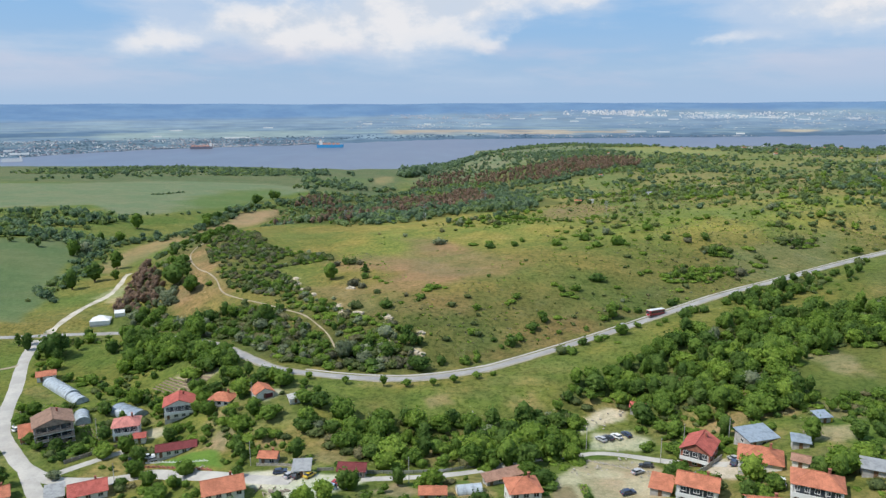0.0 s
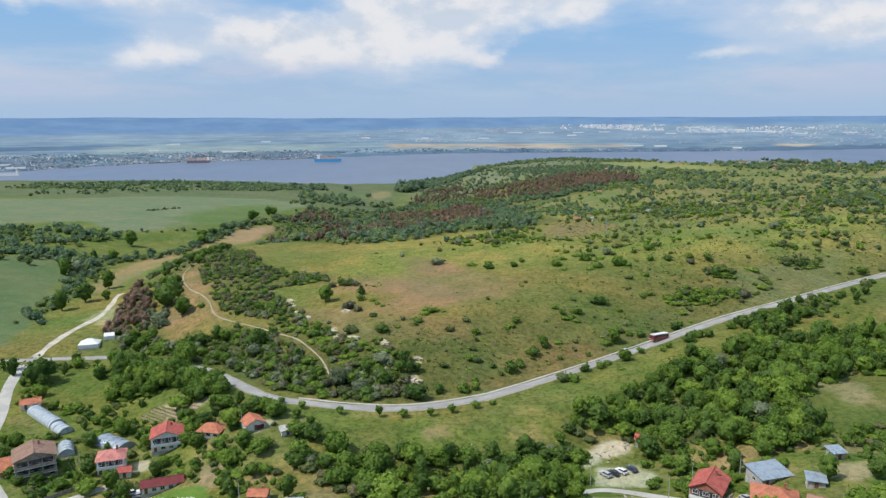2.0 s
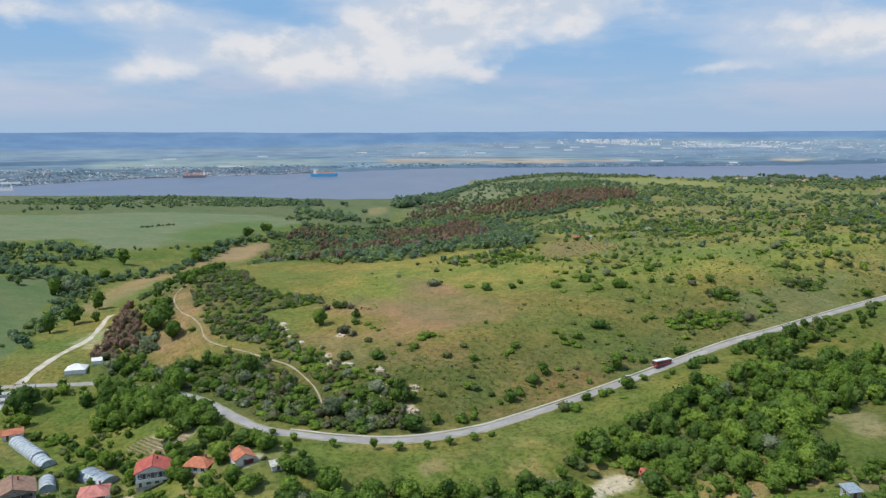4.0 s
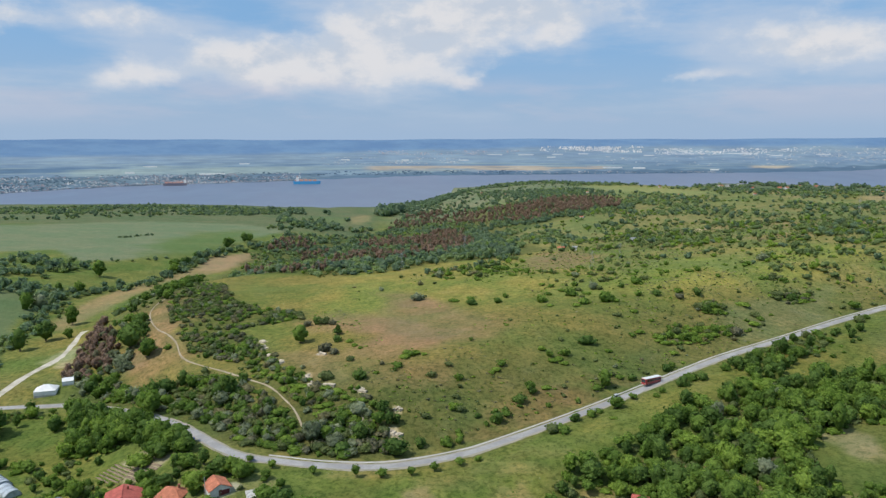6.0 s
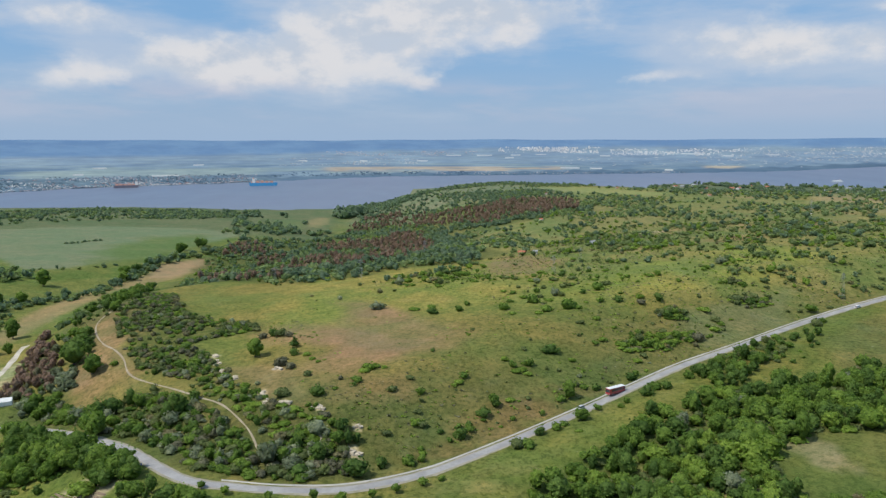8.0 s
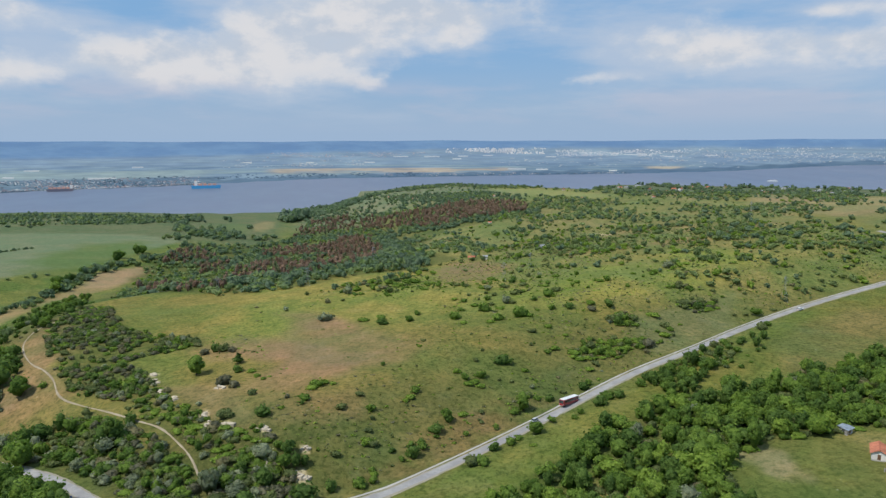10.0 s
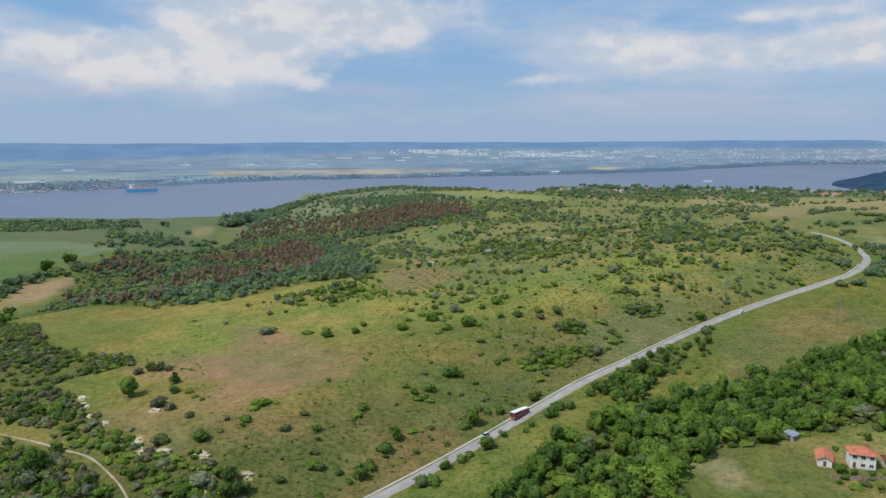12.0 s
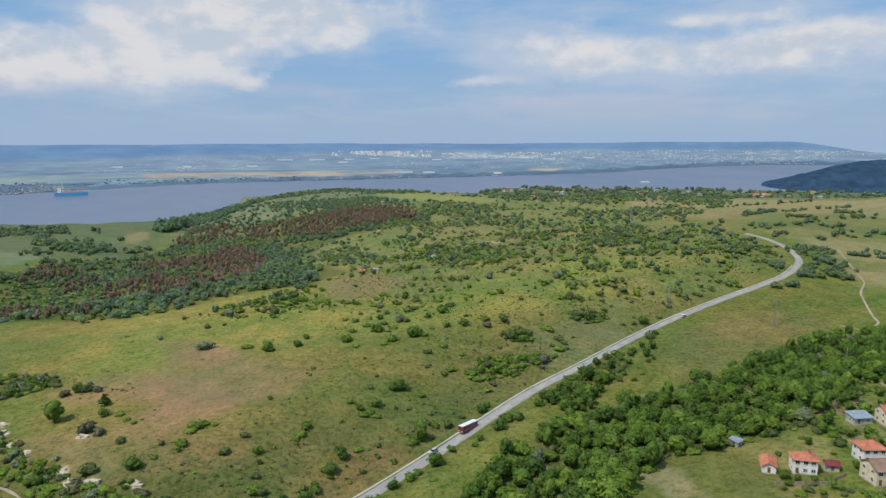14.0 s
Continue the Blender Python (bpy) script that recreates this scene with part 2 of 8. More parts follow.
def water_material():
    m, n = material("lake_water")
    at = place(n)
    ripple = n.add("ShaderNodeMapping", Vector=at, Scale=(1.0, 0.35, 1.0)).outputs[0]
    wind = n.noise(ripple, 0.0016, 5.0, 0.6)
    c = n.mix(n.ramp(wind, 0.35, 0.68), (0.110, 0.140, 0.200), (0.150, 0.175, 0.235))
    finish(n, c, n.ramp(wind, 0.3, 0.7, 0.34, 0.5), (n.noise(ripple, 0.05, 4.0), 0.25, 1.0), gloss=0.4)
    return m


def glass_material():
    m, n = material("window_glass")
    at = place(n)
    c = n.mix(n.ramp(n.noise(at, 0.35, 2.0), 0.35, 0.65), (0.020, 0.026, 0.032), (0.07, 0.08, 0.09))
    finish(n, c, 0.08, gloss=0.7)
    return m


def hazed_glow_material(name, ground):
    """Land across the lake, its ten kilometres of summer haze painted in and glowing."""
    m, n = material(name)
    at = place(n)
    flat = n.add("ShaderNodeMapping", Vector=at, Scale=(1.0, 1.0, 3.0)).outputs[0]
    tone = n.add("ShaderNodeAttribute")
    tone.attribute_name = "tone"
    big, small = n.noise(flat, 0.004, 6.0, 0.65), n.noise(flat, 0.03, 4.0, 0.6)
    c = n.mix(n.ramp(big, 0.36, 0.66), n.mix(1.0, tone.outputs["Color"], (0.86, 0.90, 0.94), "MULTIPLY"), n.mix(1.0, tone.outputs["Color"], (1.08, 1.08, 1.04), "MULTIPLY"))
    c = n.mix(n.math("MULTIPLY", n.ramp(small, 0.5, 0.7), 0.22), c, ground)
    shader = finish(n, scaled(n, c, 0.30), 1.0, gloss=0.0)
    # the emission stands in for light scattered by haze; no lamp is there
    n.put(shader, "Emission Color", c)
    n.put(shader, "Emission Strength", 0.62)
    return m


LAND = land_material()
ASPHALT = road_material("weathered_asphalt", (0.25, 0.245, 0.245), (0.33, 0.325, 0.315))
GRAVEL = road_material("gravel_verge", (0.30, 0.27, 0.215), (0.21, 0.20, 0.13))
CONCRETE_ROAD = road_material("pale_road", (0.36, 0.345, 0.32), (0.45, 0.43, 0.39))
DIRT = road_material("dirt_track", (0.27, 0.225, 0.155), (0.35, 0.30, 0.22))
CHALK = road_material("chalk_track", (0.36, 0.33, 0.26), (0.52, 0.48, 0.41))
WATER = water_material()
GLASS = glass_material()
FAR = hazed_glow_material("hazed_far_land", (0.17, 0.25, 0.33))
FAR_WOOD = hazed_glow_material("hazed_far_wood", (0.045, 0.090, 0.150))
LEAF_DARK = leaf_material("dark_foliage", (0.064, 0.120, 0.031), (0.138, 0.214, 0.052))
LEAF_MID = leaf_material("green_foliage", (0.078, 0.142, 0.028), (0.190, 0.282, 0.057))
LEAF_LIGHT = leaf_material("fresh_foliage", (0.112, 0.188, 0.032), (0.246, 0.340, 0.066))
LEAF_GREY = leaf_material("silver_foliage", (0.150, 0.180, 0.115), (0.310, 0.345, 0.240))
# far trees: distance haze is mixed into the leaf colour as blue
LEAF_HAZED = leaf_material("hazed_green_foliage", (0.102, 0.158, 0.108), (0.194, 0.268, 0.162))
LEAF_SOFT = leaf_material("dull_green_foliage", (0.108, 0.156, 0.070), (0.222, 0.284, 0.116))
# two tones for woods further off, lightened and blued to stand for haze
LEAF_HAZED_DARK = leaf_material("hazed_woodland_foliage", (0.098, 0.148, 0.105), (0.172, 0.236, 0.148))
LEAF_HAZED_PALE = leaf_material("hazed_pale_foliage", (0.130, 0.188, 0.092), (0.250, 0.318, 0.142))
LEAF_TWIG = leaf_material("twiggy_grey_scrub", (0.110, 0.112, 0.075), (0.225, 0.220, 0.150))
LEAF_SCRUB = leaf_material("scrub_foliage", (0.092, 0.124, 0.052), (0.194, 0.232, 0.090), (0.215, 0.190, 0.115), 0.14)
LEAF_DEAD = leaf_material("dead_pine_needles", (0.180, 0.118, 0.095), (0.330, 0.228, 0.188), (0.110, 0.142, 0.075), 0.2)
BARK = plain_material("bark", (0.13, 0.10, 0.075), 0.95, 0.3, 2.0, bump=0.6)


# ---- the lie of the land ----
LAKE = -56.0
HILL_FOOT = [(-69, 262), (-118, 315), (-174, 380), (-224, 470), (-218, 560), (-160, 650), (-80, 745), (-8, 855), (30, 1050), (8, 1350), (-68, 1620), (-30, 1875), (45, 2130)]
STREAM = [(-240, 338), (-270, 480), (-279, 630), (-270, 720), (-180, 870), (-90, 1050), (-90, 1290)]
ROAD = [(-520, 325), (-290, 345), (-229, 350), (-201, 354), (-184, 355), (-168, 353), (-140, 338), (-105, 310), (-72, 275), (-51, 266), (-32, 261.5), (-14, 260.5), (4, 265), (22, 273), (42, 284), (64, 297), (89, 313), (116, 331), (146, 350), (186, 370), (228, 392), (274, 413), (324, 432), (365, 446), (406, 462), (446, 490), (470, 518), (491, 552), (507, 590), (515, 625), (518, 660), (520, 715), (522, 780)]


def smooth(a, b, v):
    s = np.clip((v - a) / (b - a), 0.0, 1.0)
    return s * s * (3 - 2 * s)


def along(line, x, y):
    """Distance to a polyline, negative on its left, for numbers or arrays."""
    best = np.full(np.shape(x), 1e9)
    side = np.ones(np.shape(x))
    for a, b in zip(line, line[1:]):
        length = math.dist(a, b)
        ux, uy = (b[0] - a[0]) / length, (b[1] - a[1]) / length
        s = np.clip((x - a[0]) * ux + (y - a[1]) * uy, 0, length)
        d = np.hypot(x - a[0] - s * ux, y - a[1] - s * uy)
        near = d < best
        side = np.where(near, np.sign((x - a[0]) * uy - (y - a[1]) * ux), side)
        best = np.where(near, d, best)
    return np.where(side < 0, -best, best)


def road_level(x):
    return 0.4 + 0.078 * np.maximum(0, x - 18) - 0.00003 * np.maximum(0, x - 225) ** 2 - 12.2 * smooth(-66, -190, x)


def land(x, y):
    """Height of the bare ground, in metres, at x, y (numbers or arrays)."""
    x, y = np.asarray(x, float), np.asarray(y, float)
    top = 16.5 + 0.064 * np.clip(x, -90, 630) - 0.055 * np.clip(y - 495, 0, 255) - 0.018 * np.clip(y - 750, 0, 1200) + 0.03 * np.clip(y - 360, 0, 120)
    # fields in the valley, north-west
    field = -21.0 - 0.035 * (x + 235) - 0.037 * (y - 967)
    field = np.where(x < -675, field + 0.03 * (x + 675), field)
    field = field - 11.0 * np.exp(-(along(STREAM, x, y) / 68) ** 2)
    field = np.maximum(field, LAKE + 4)
    # village side, south of the road
    village = -5.0 - 7.6 * smooth(-33, -108, x) + 0.06 * np.maximum(0, x - 45) + 8.0 * smooth(60, 115, x)
    village = village + 0.17 * np.clip(212 - y, 0, 80) * smooth(-112, -37, x)
    village = village + 3.3 * smooth(-112, -80, x) * smooth(-30, -60, x) * smooth(235, 262, y)
    east = village + (top - 4 - village) * smooth(195, 360, y - 0.55 * x)
    west = village + (field - village) * smooth(308, 435, y - 0.35 * (x + 195))
    foot = along(HILL_FOOT, x, y)
    road = along(ROAD, x, y)
    level = road_level(x)
    slope = west + (top - west) * smooth(-0.1, 1, foot / (58 + 150 * smooth(560, 850, y)))
    bank = level + (top - level) * smooth(0, 70, -road)
    hill = np.minimum(slope, bank)
    south = np.where(x < -60, west + (east - west) * smooth(-100, -60, x), east)
    south = south + (level - south) * np.exp(-(np.maximum(0, road - 6) / 26.0) ** 2)
    inside = (road <= 0) & (foot > -6 - 15 * smooth(560, 850, y))
    z = np.where(inside, hill, np.where(road > 0, south, west))
    z = level + (z - level) * smooth(5, 20, np.abs(road))
    # the land falls away to the lake
    edge = np.interp(x, (-90, 75, 350, 400, 471, 527, 594, 736, 883, 1100, 1600), (1640, 2003, 2000, 1780, 1570, 1340, 1170, 1040, 950, 800, 650))
    r = np.hypot(x, y)
    shelf = smooth(16, 23, np.degrees(np.arctan2(x, y))) * (x > 0)
    low = LAKE - 8 + 68 * shelf * smooth(2180, 2070, r)
    z = z + (low - z) * smooth(0, 1, (y - edge) / (700 - 330 * shelf))
    return z + 0.5 * np.sin(x / 25.0 + 1.3 * np.sin(y / 35.0)) * np.sin(y / 21.0 + x / 61.0) * smooth(12, 37, np.abs(road))


# ---- mesh helpers ----
def quad_mesh(name, verts, quads, mat, smooth_shade=False, tint=None, colour=None, cover=None):
    """A mesh from arrays of points and four-cornered faces."""
    verts, quads = np.asarray(verts, np.float32), np.asarray(quads, np.int32)
    me = bpy.data.meshes.new(name)
    me.vertices.add(len(verts))
    me.vertices.foreach_set("co", verts.ravel())
    me.loops.add(quads.size)
    me.loops.foreach_set("vertex_index", quads.ravel())
    me.polygons.add(len(quads))
    me.polygons.foreach_set("loop_start", np.arange(0, quads.size, 4, dtype=np.int32))
    me.polygons.foreach_set("use_smooth", np.full(len(quads), smooth_shade))
    if tint is not None:
        me.attributes.new("tint", "FLOAT", "POINT").data.foreach_set("value", np.asarray(tint, np.float32))
    if cover is not None:
        me.attributes.new("rough_grass", "FLOAT", "POINT").data.foreach_set("value", np.asarray(cover, np.float32))
    if colour is not None:
        rgba = np.ones((len(verts), 4), np.float32)
        rgba[:, :3] = colour
        me.attributes.new("tone", "FLOAT_COLOR", "POINT").data.foreach_set("color", rgba.ravel())
    me.update(calc_edges=True)
    me.validate()
    if mat:
        me.materials.append(mat)
    return me


def part(name, bm, mat, parent=None, label=""):
    """Links a bmesh as one mesh object under a thing."""
    me = bpy.data.meshes.new(name)
    bm.to_mesh(me)
    bm.free()
    me.materials.append(mat)
    ob = new(name, me)
    ob.parent = parent
    if label:
        ob["label"] = label
    return ob


TABLE = np.random.RandomState(7).rand(256, 256)


def value_noise(x, y, size):
    u, v = np.asarray(x) / size + 900.0, np.asarray(y) / size + 900.0
    i, j = np.floor(u).astype(int), np.floor(v).astype(int)
    s, t = u - i, v - j
    s, t = s * s * (3 - 2 * s), t * t * (3 - 2 * t)
    g = lambda a, b: TABLE[a % 256, b % 256]
    return (g(i, j) * (1 - s) + g(i + 1, j) * s) * (1 - t) + (g(i, j + 1) * (1 - s) + g(i + 1, j + 1) * s) * t


def rough_noise(x, y, size):
    return 0.55 * value_noise(x, y, size) + 0.3 * value_noise(x, y, size / 2.3) + 0.15 * value_noise(x, y, size / 5.1)


def inside(poly, x, y, soft=4.0, ragged=0.0):
    """Share, 0 to 1, by which a place lies inside a polygon with soft, ragged edges."""
    x, y = np.asarray(x, float), np.asarray(y, float)
    ring = list(poly) + [poly[0]]
    odd = np.zeros(np.shape(x), bool)
    for (ax, ay), (bx, by) in zip(ring, ring[1:]):
        if ay != by:
            odd ^= ((ay > y) != (by > y)) & (x < (bx - ax) * (y - ay) / (by - ay) + ax)
    d = np.abs(along(ring, x, y))
    d = np.where(odd, d, -d)
    if ragged:
        d = d + ragged * 2 * (rough_noise(x, y, ragged * 3 + 4) - 0.5)
    return smooth(-soft, soft, d)


def blob(cx, cy, rx, ry, x, y, soft=0.35, ragged=0.5):
    r = np.hypot((x - cx) / rx, (y - cy) / ry) + ragged * 2 * (rough_noise(x, y, min(rx, ry) * 0.8) - 0.5)
    return smooth(1 + soft, 1 - soft, r)


# ---- ground ----
FIELD_NEAR = [(-420, 560), (-346, 622), (-300, 640), (-292, 529), (-268, 473), (-246, 423), (-236, 372), (-420, 395)]
FIELD_FAR = [(-760, 945), (-740, 1120), (-621, 1150), (-572, 1217), (-505, 1276), (-415, 1296), (-310, 1270), (-218, 1203), (-250, 1012), (-275, 900), (-336, 790), (-364, 772), (-434, 860), (-520, 790), (-760, 760)]
STRIP = [(-263, 505), (-278, 600), (-276, 690), (-249, 839), (-215, 935), (-200, 905), (-218, 790), (-250, 700), (-250, 591), (-244, 500)]
GULLY_WOOD = [(-48, 224), (-37, 231), (-21, 229), (3, 226), (23, 229), (35, 234), (45, 245), (54, 259), (67, 267), (82, 276), (103, 286), (129, 306), (148, 317), (164, 312), (185, 314), (203, 322), (229, 324), (257, 334), (291, 341), (345, 345), (370, 335), (330, 305), (290, 290), (254, 278), (240, 271), (224, 267), (202, 266), (187, 267), (176, 266), (162, 267), (148, 260), (137, 253), (128, 242), (126, 226), (113, 214), (98, 220), (91, 227), (74, 222), (60, 244), (50, 236), (40, 214), (36, 202), (25, 192), (11, 194), (-15, 197), (-42, 212)]
SLOPE_SCRUB = [(-131, 356), (-117, 357), (-103, 354), (-79, 333), (-62, 311), (-53, 297), (-46, 287), (-39, 294), (-25, 292), (-16, 286), (-9, 275), (-9, 268), (-27, 266), (-48, 271), (-72, 283), (-91, 299), (-115, 322), (-133, 329), (-160, 362), (-154, 372)]
HEAD_SCRUB = [(-135, 403), (-161, 467), (-163, 531), (-143, 531), (-118, 464), (-97, 450), (-67, 435), (-68, 418), (-89, 413), (-102, 404), (-85, 382), (-68, 355), (-91, 358), (-114, 373), (-126, 393)]
BANK_SCRUB = [(-102, 370), (-96, 384), (-84, 380), (-77, 362), (-66, 348), (-52, 336), (-46, 318), (-27, 309), (-19, 297), (-21, 287), (-38, 289), (-47, 298), (-58, 316), (-77, 340), (-88, 352)]
HILL_PATH = [(-152, 498), (-164, 478), (-168, 460), (-163, 442), (-151, 420), (-140, 406), (-131, 393), (-123, 377), (-111, 365), (-93, 350), (-81, 339), (-68, 327), (-58, 312), (-51, 299), (-47, 289)]
FOOT_BELT = [(-194, 463), (-240, 587), (-242, 672), (-225, 740), (-159, 554), (-162, 472), (-168, 455), (-154, 420), (-149, 397), (-166, 405), (-177, 438)]
LOW_BELT = [(-175, 363), (-176, 380), (-162, 380), (-154, 380), (-138, 356), (-124, 341), (-92, 301), (-95, 294), (-115, 295), (-149, 323)]
NORTH_WOOD = [(-196, 680), (-218, 886), (-212, 1015), (-200, 1100), (-115, 1190), (-74, 1316), (-40, 1427), (-45, 1600), (0, 1600), (50, 1520), (97, 1430), (190, 1300), (270, 1320), (345, 1215), (339, 1093), (286, 975), (215, 944), (161, 980), (132, 960), (112, 800), (102, 699), (83, 609), (49, 599), (12, 585), (-14, 564), (-48, 558), (-82, 563), (-128, 580)]
DIRT_LOT = [(29, 166), (33, 187), (46, 204), (60, 200), (65, 190), (60, 168), (52, 160)]
CAR_PARK = [(49, 213), (51, 224), (64, 223), (70, 214), (62, 208)]
CHALK_PIT = [(47, 224), (52, 233), (60, 241), (68, 238), (64, 231), (54, 229)]
RIGHT_CLEARING = [(131, 249), (144, 257), (162, 267), (178, 267), (188, 256), (185, 242), (174, 226), (150, 224), (129, 226)]
GARDENS = [(-118, 282), (-104, 288), (-92, 276), (-106, 266)]
PADS = ([(-71, 246), (-65, 239), (-60, 247), (-63, 250)], [(-111, 241), (-106, 244), (-101, 238), (-106, 235)])
YARD = [(-62, 196), (-50, 195), (-36, 191), (-22, 189), (-21, 186), (-30, 178), (-38, 170), (-48, 172), (-50, 180), (-58, 187)]

GRASS, MEADOW, DRY = (0.150, 0.148, 0.054), (0.136, 0.152, 0.046), (0.235, 0.162, 0.098)
CROP, CROP_FAR, STUBBLE = (0.114, 0.152, 0.076), (0.152, 0.184, 0.116), (0.245, 0.195, 0.105)
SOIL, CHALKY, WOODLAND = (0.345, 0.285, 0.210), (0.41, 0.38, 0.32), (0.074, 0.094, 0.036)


def ground_tone(x, y):
    """Colour of the cover, and how wild it is, at each place."""
    tone = np.empty((len(x), 3))
    tone[:] = GRASS
    wild = np.ones(len(x))

    def lay(colour, share, wildness=None):
        nonlocal tone, wild
        tone += (np.asarray(colour) - tone) * share[:, None]
        if wildness is not None:
            wild += (wildness - wild) * share

    road, foot = along(ROAD, x, y), along(HILL_FOOT, x, y)
    lay((0.170, 0.164, 0.056), smooth(40, -40, x) * smooth(-20, -60, road) * smooth(350, 400, y))
    lay((0.108, 0.108, 0.044), smooth(350, 310, y - 0.15 * np.maximum(0, x)) * smooth(-2, -14, road) * smooth(-90, -60, x))
    lay((0.208, 0.198, 0.066), smooth(390, 450, y - 0.1 * x) * smooth(0, -25, road) * smooth(-90, -40, x) * smooth(900, 700, y))
    lay((0.118, 0.126, 0.050), smooth(-80, -15, road) * smooth(-30, 30, x) * smooth(480, 400, y) * 0.9)
    lay(MEADOW, smooth(-4, 14, road) * smooth(900, 500, y))
    lay((0.125, 0.155, 0.050), smooth(0, -40, foot) * smooth(380, 420, y))
    lay((0.112, 0.146, 0.040), smooth(40, 75, road) * smooth(500, 380, y) * (x > -60))
    lay((0.128, 0.136, 0.042), inside([(120, 318), (160, 342), (330, 425), (420, 440), (390, 372), (312, 364), (217, 334)], x, y, 10, 6))
    # open eastern fields in long bands
    far_east = inside([(440, 420), (470, 480), (520, 560), (540, 680), (560, 900), (900, 1400), (2600, 1500), (2600, 300), (520, 360)], x, y, 12, 4)
    band = (0.67 * x + 0.74 * y + 14 * rough_noise(x, y, 90.0)) / 44.0
    pick = TABLE[(np.floor(band).astype(int) * 7) % 256, 3]
    lay((0.165, 0.168, 0.072), far_east, 0.6)
    lay((0.225, 0.200, 0.105), far_east * (pick > 0.55), 0.4)
    lay((0.125, 0.150, 0.065), far_east * (pick < 0.22), 0.5)
    lay((0.255, 0.215, 0.115), far_east * smooth(24.2, 24.6, band) * smooth(28.6, 28.2, band), 0.3)
    lay((0.212, 0.216, 0.108), smooth(650, 800, y + 0.3 * x) * smooth(60, 120, x) * smooth(560, 470, x - 0.25 * (y - 700)) * 0.8, 0.9)
    lay((0.215, 0.180, 0.115), smooth(0.52, 0.64, rough_noise(x + 55, y * 0.5, 60.0)) * smooth(680, 760, y) * smooth(90, 140, x) * smooth(1700, 1500, y) * 0.7, 0.8)
    lay((0.115, 0.138, 0.092), smooth(1360, 1450, np.hypot(x, y)) * (x > 600), 0.7)
    lay((0.160, 0.170, 0.072), smooth(440, 560, y + 0.3 * x) * smooth(60, 150, x) * smooth(0, -25, road) * 0.75)
    lay((0.148, 0.138, 0.062), inside([(226, 368), (257, 385), (298, 398), (343, 398), (348, 366), (306, 352), (280, 345), (239, 331), (206, 322)], x, y, 9, 6) * 0.85)
    # valley floor blued for distance haze
    lay((0.112, 0.136, 0.086), smooth(1080, 1250, y) * smooth(-60, -110, x) * 0.85, 0.6)
    lay(CROP, inside(FIELD_NEAR, x, y, 4, 3), 0.35)
    # the far crop's colour has some distance haze mixed in
    lay(CROP_FAR, inside(FIELD_FAR, x, y, 6, 4), 0.32)
    lay((0.105, 0.150, 0.050), blob(-300, 1000, 50, 150, x, y) * 0.8, 0.5)
    lay(STUBBLE, inside(STRIP, x, y, 5, 4), 0.5)
    lay((0.30, 0.215, 0.135), inside([(-258, 850), (-216, 930), (-203, 905), (-224, 800), (-246, 790)], x, y, 5, 3), 0.3)
    lay((0.215, 0.190, 0.105), blob(-125, 1500, 20, 120, x, y, 0.2, 0.15), 0.3)
    lay((0.115, 0.150, 0.070), blob(-190, 1400, 45, 130, x, y, 0.2, 0.2), 0.3)
    lay((0.215, 0.225, 0.095), inside([(379, 1672), (457, 1502), (482, 1335), (498, 1189), (445, 1180), (417, 1273), (372, 1416), (354, 1538)], x, y, 20, 6), 0.3)
    # parched grass on the hill
    for poly, amount in (([(-33, 472), (-11, 462), (9, 434), (40, 401), (46, 380), (38, 362), (18, 357), (2, 352), (-19, 340), (-36, 352), (-27, 377), (-52, 394), (-67, 414), (-50, 427), (-27, 421), (-18, 437)], 1.0), ([(86, 594), (109, 617), (129, 599), (140, 568), (112, 505), (80, 504), (74, 544)], 0.95)):
        lay(DRY, inside(poly, x, y, 9, 10) * amount * (0.60 + 0.40 * smooth(0.35, 0.6, rough_noise(x + 90, y * 2.0, 34.0))), 0.5)
    lay((0.225, 0.200, 0.075), inside([(137, 452), (163, 445), (167, 431), (153, 420), (131, 425)], x, y, 5, 6) * 0.7)
    for cx, cy, rx, ry, amount in ((-152, 440, 17, 42, 0.8), (-165, 470, 12, 26, 0.7), (-40, 345, 26, 18, 0.35), (-10, 320, 20, 12, 0.3),
                                   (230, 640, 60, 40, 0.25), (-128, 382, 22, 16, 0.6), (-150, 408, 14, 30, 0.7), (310, 618, 34, 16, 0.6), (420, 700, 50, 26, 0.4), (330, 720, 60, 30, 0.4)):
        lay(DRY, blob(cx, cy, rx, ry, x, y, 0.45, 0.75) * amount, 0.75)
    for cx, cy, rx, ry in ((44, 298, 15, 8), (62, 312, 16, 7), (24, 284, 12, 5), (88, 328, 14, 5)):
        lay((0.195, 0.125, 0.070), blob(cx, cy, rx, ry, x, y, 0.4, 0.6) * 0.45, 0.8)
    for cx, cy, rx, ry in ((30, 258, 16, 5), (-22, 255, 14, 3), (10, 248, 12, 4)):
        lay((0.215, 0.190, 0.085), blob(cx, cy, rx, ry, x, y, 0.4, 0.6) * 0.6, 0.8)
    lay((0.165, 0.145, 0.075), inside([(-74, 364), (-55, 359), (-40, 349), (-36, 330), (-24, 312), (-36, 312), (-51, 335), (-66, 348)], x, y, 3, 4) * 0.75, 0.8)
    lay((0.135, 0.155, 0.085), inside([(166, 404), (199, 418), (250, 438), (226, 399), (179, 371), (166, 371), (160, 386)], x, y, 6, 6) * 0.6, 0.7)
    lay((0.235, 0.232, 0.062), inside([(92, 430), (130, 470), (170, 520), (300, 560), (330, 500), (250, 450), (200, 430), (150, 410)], x, y, 14, 10) * (0.25 + 0.45 * smooth(0.42, 0.58, rough_noise(x + 12, y * 1.6, 26.0))), 0.7)
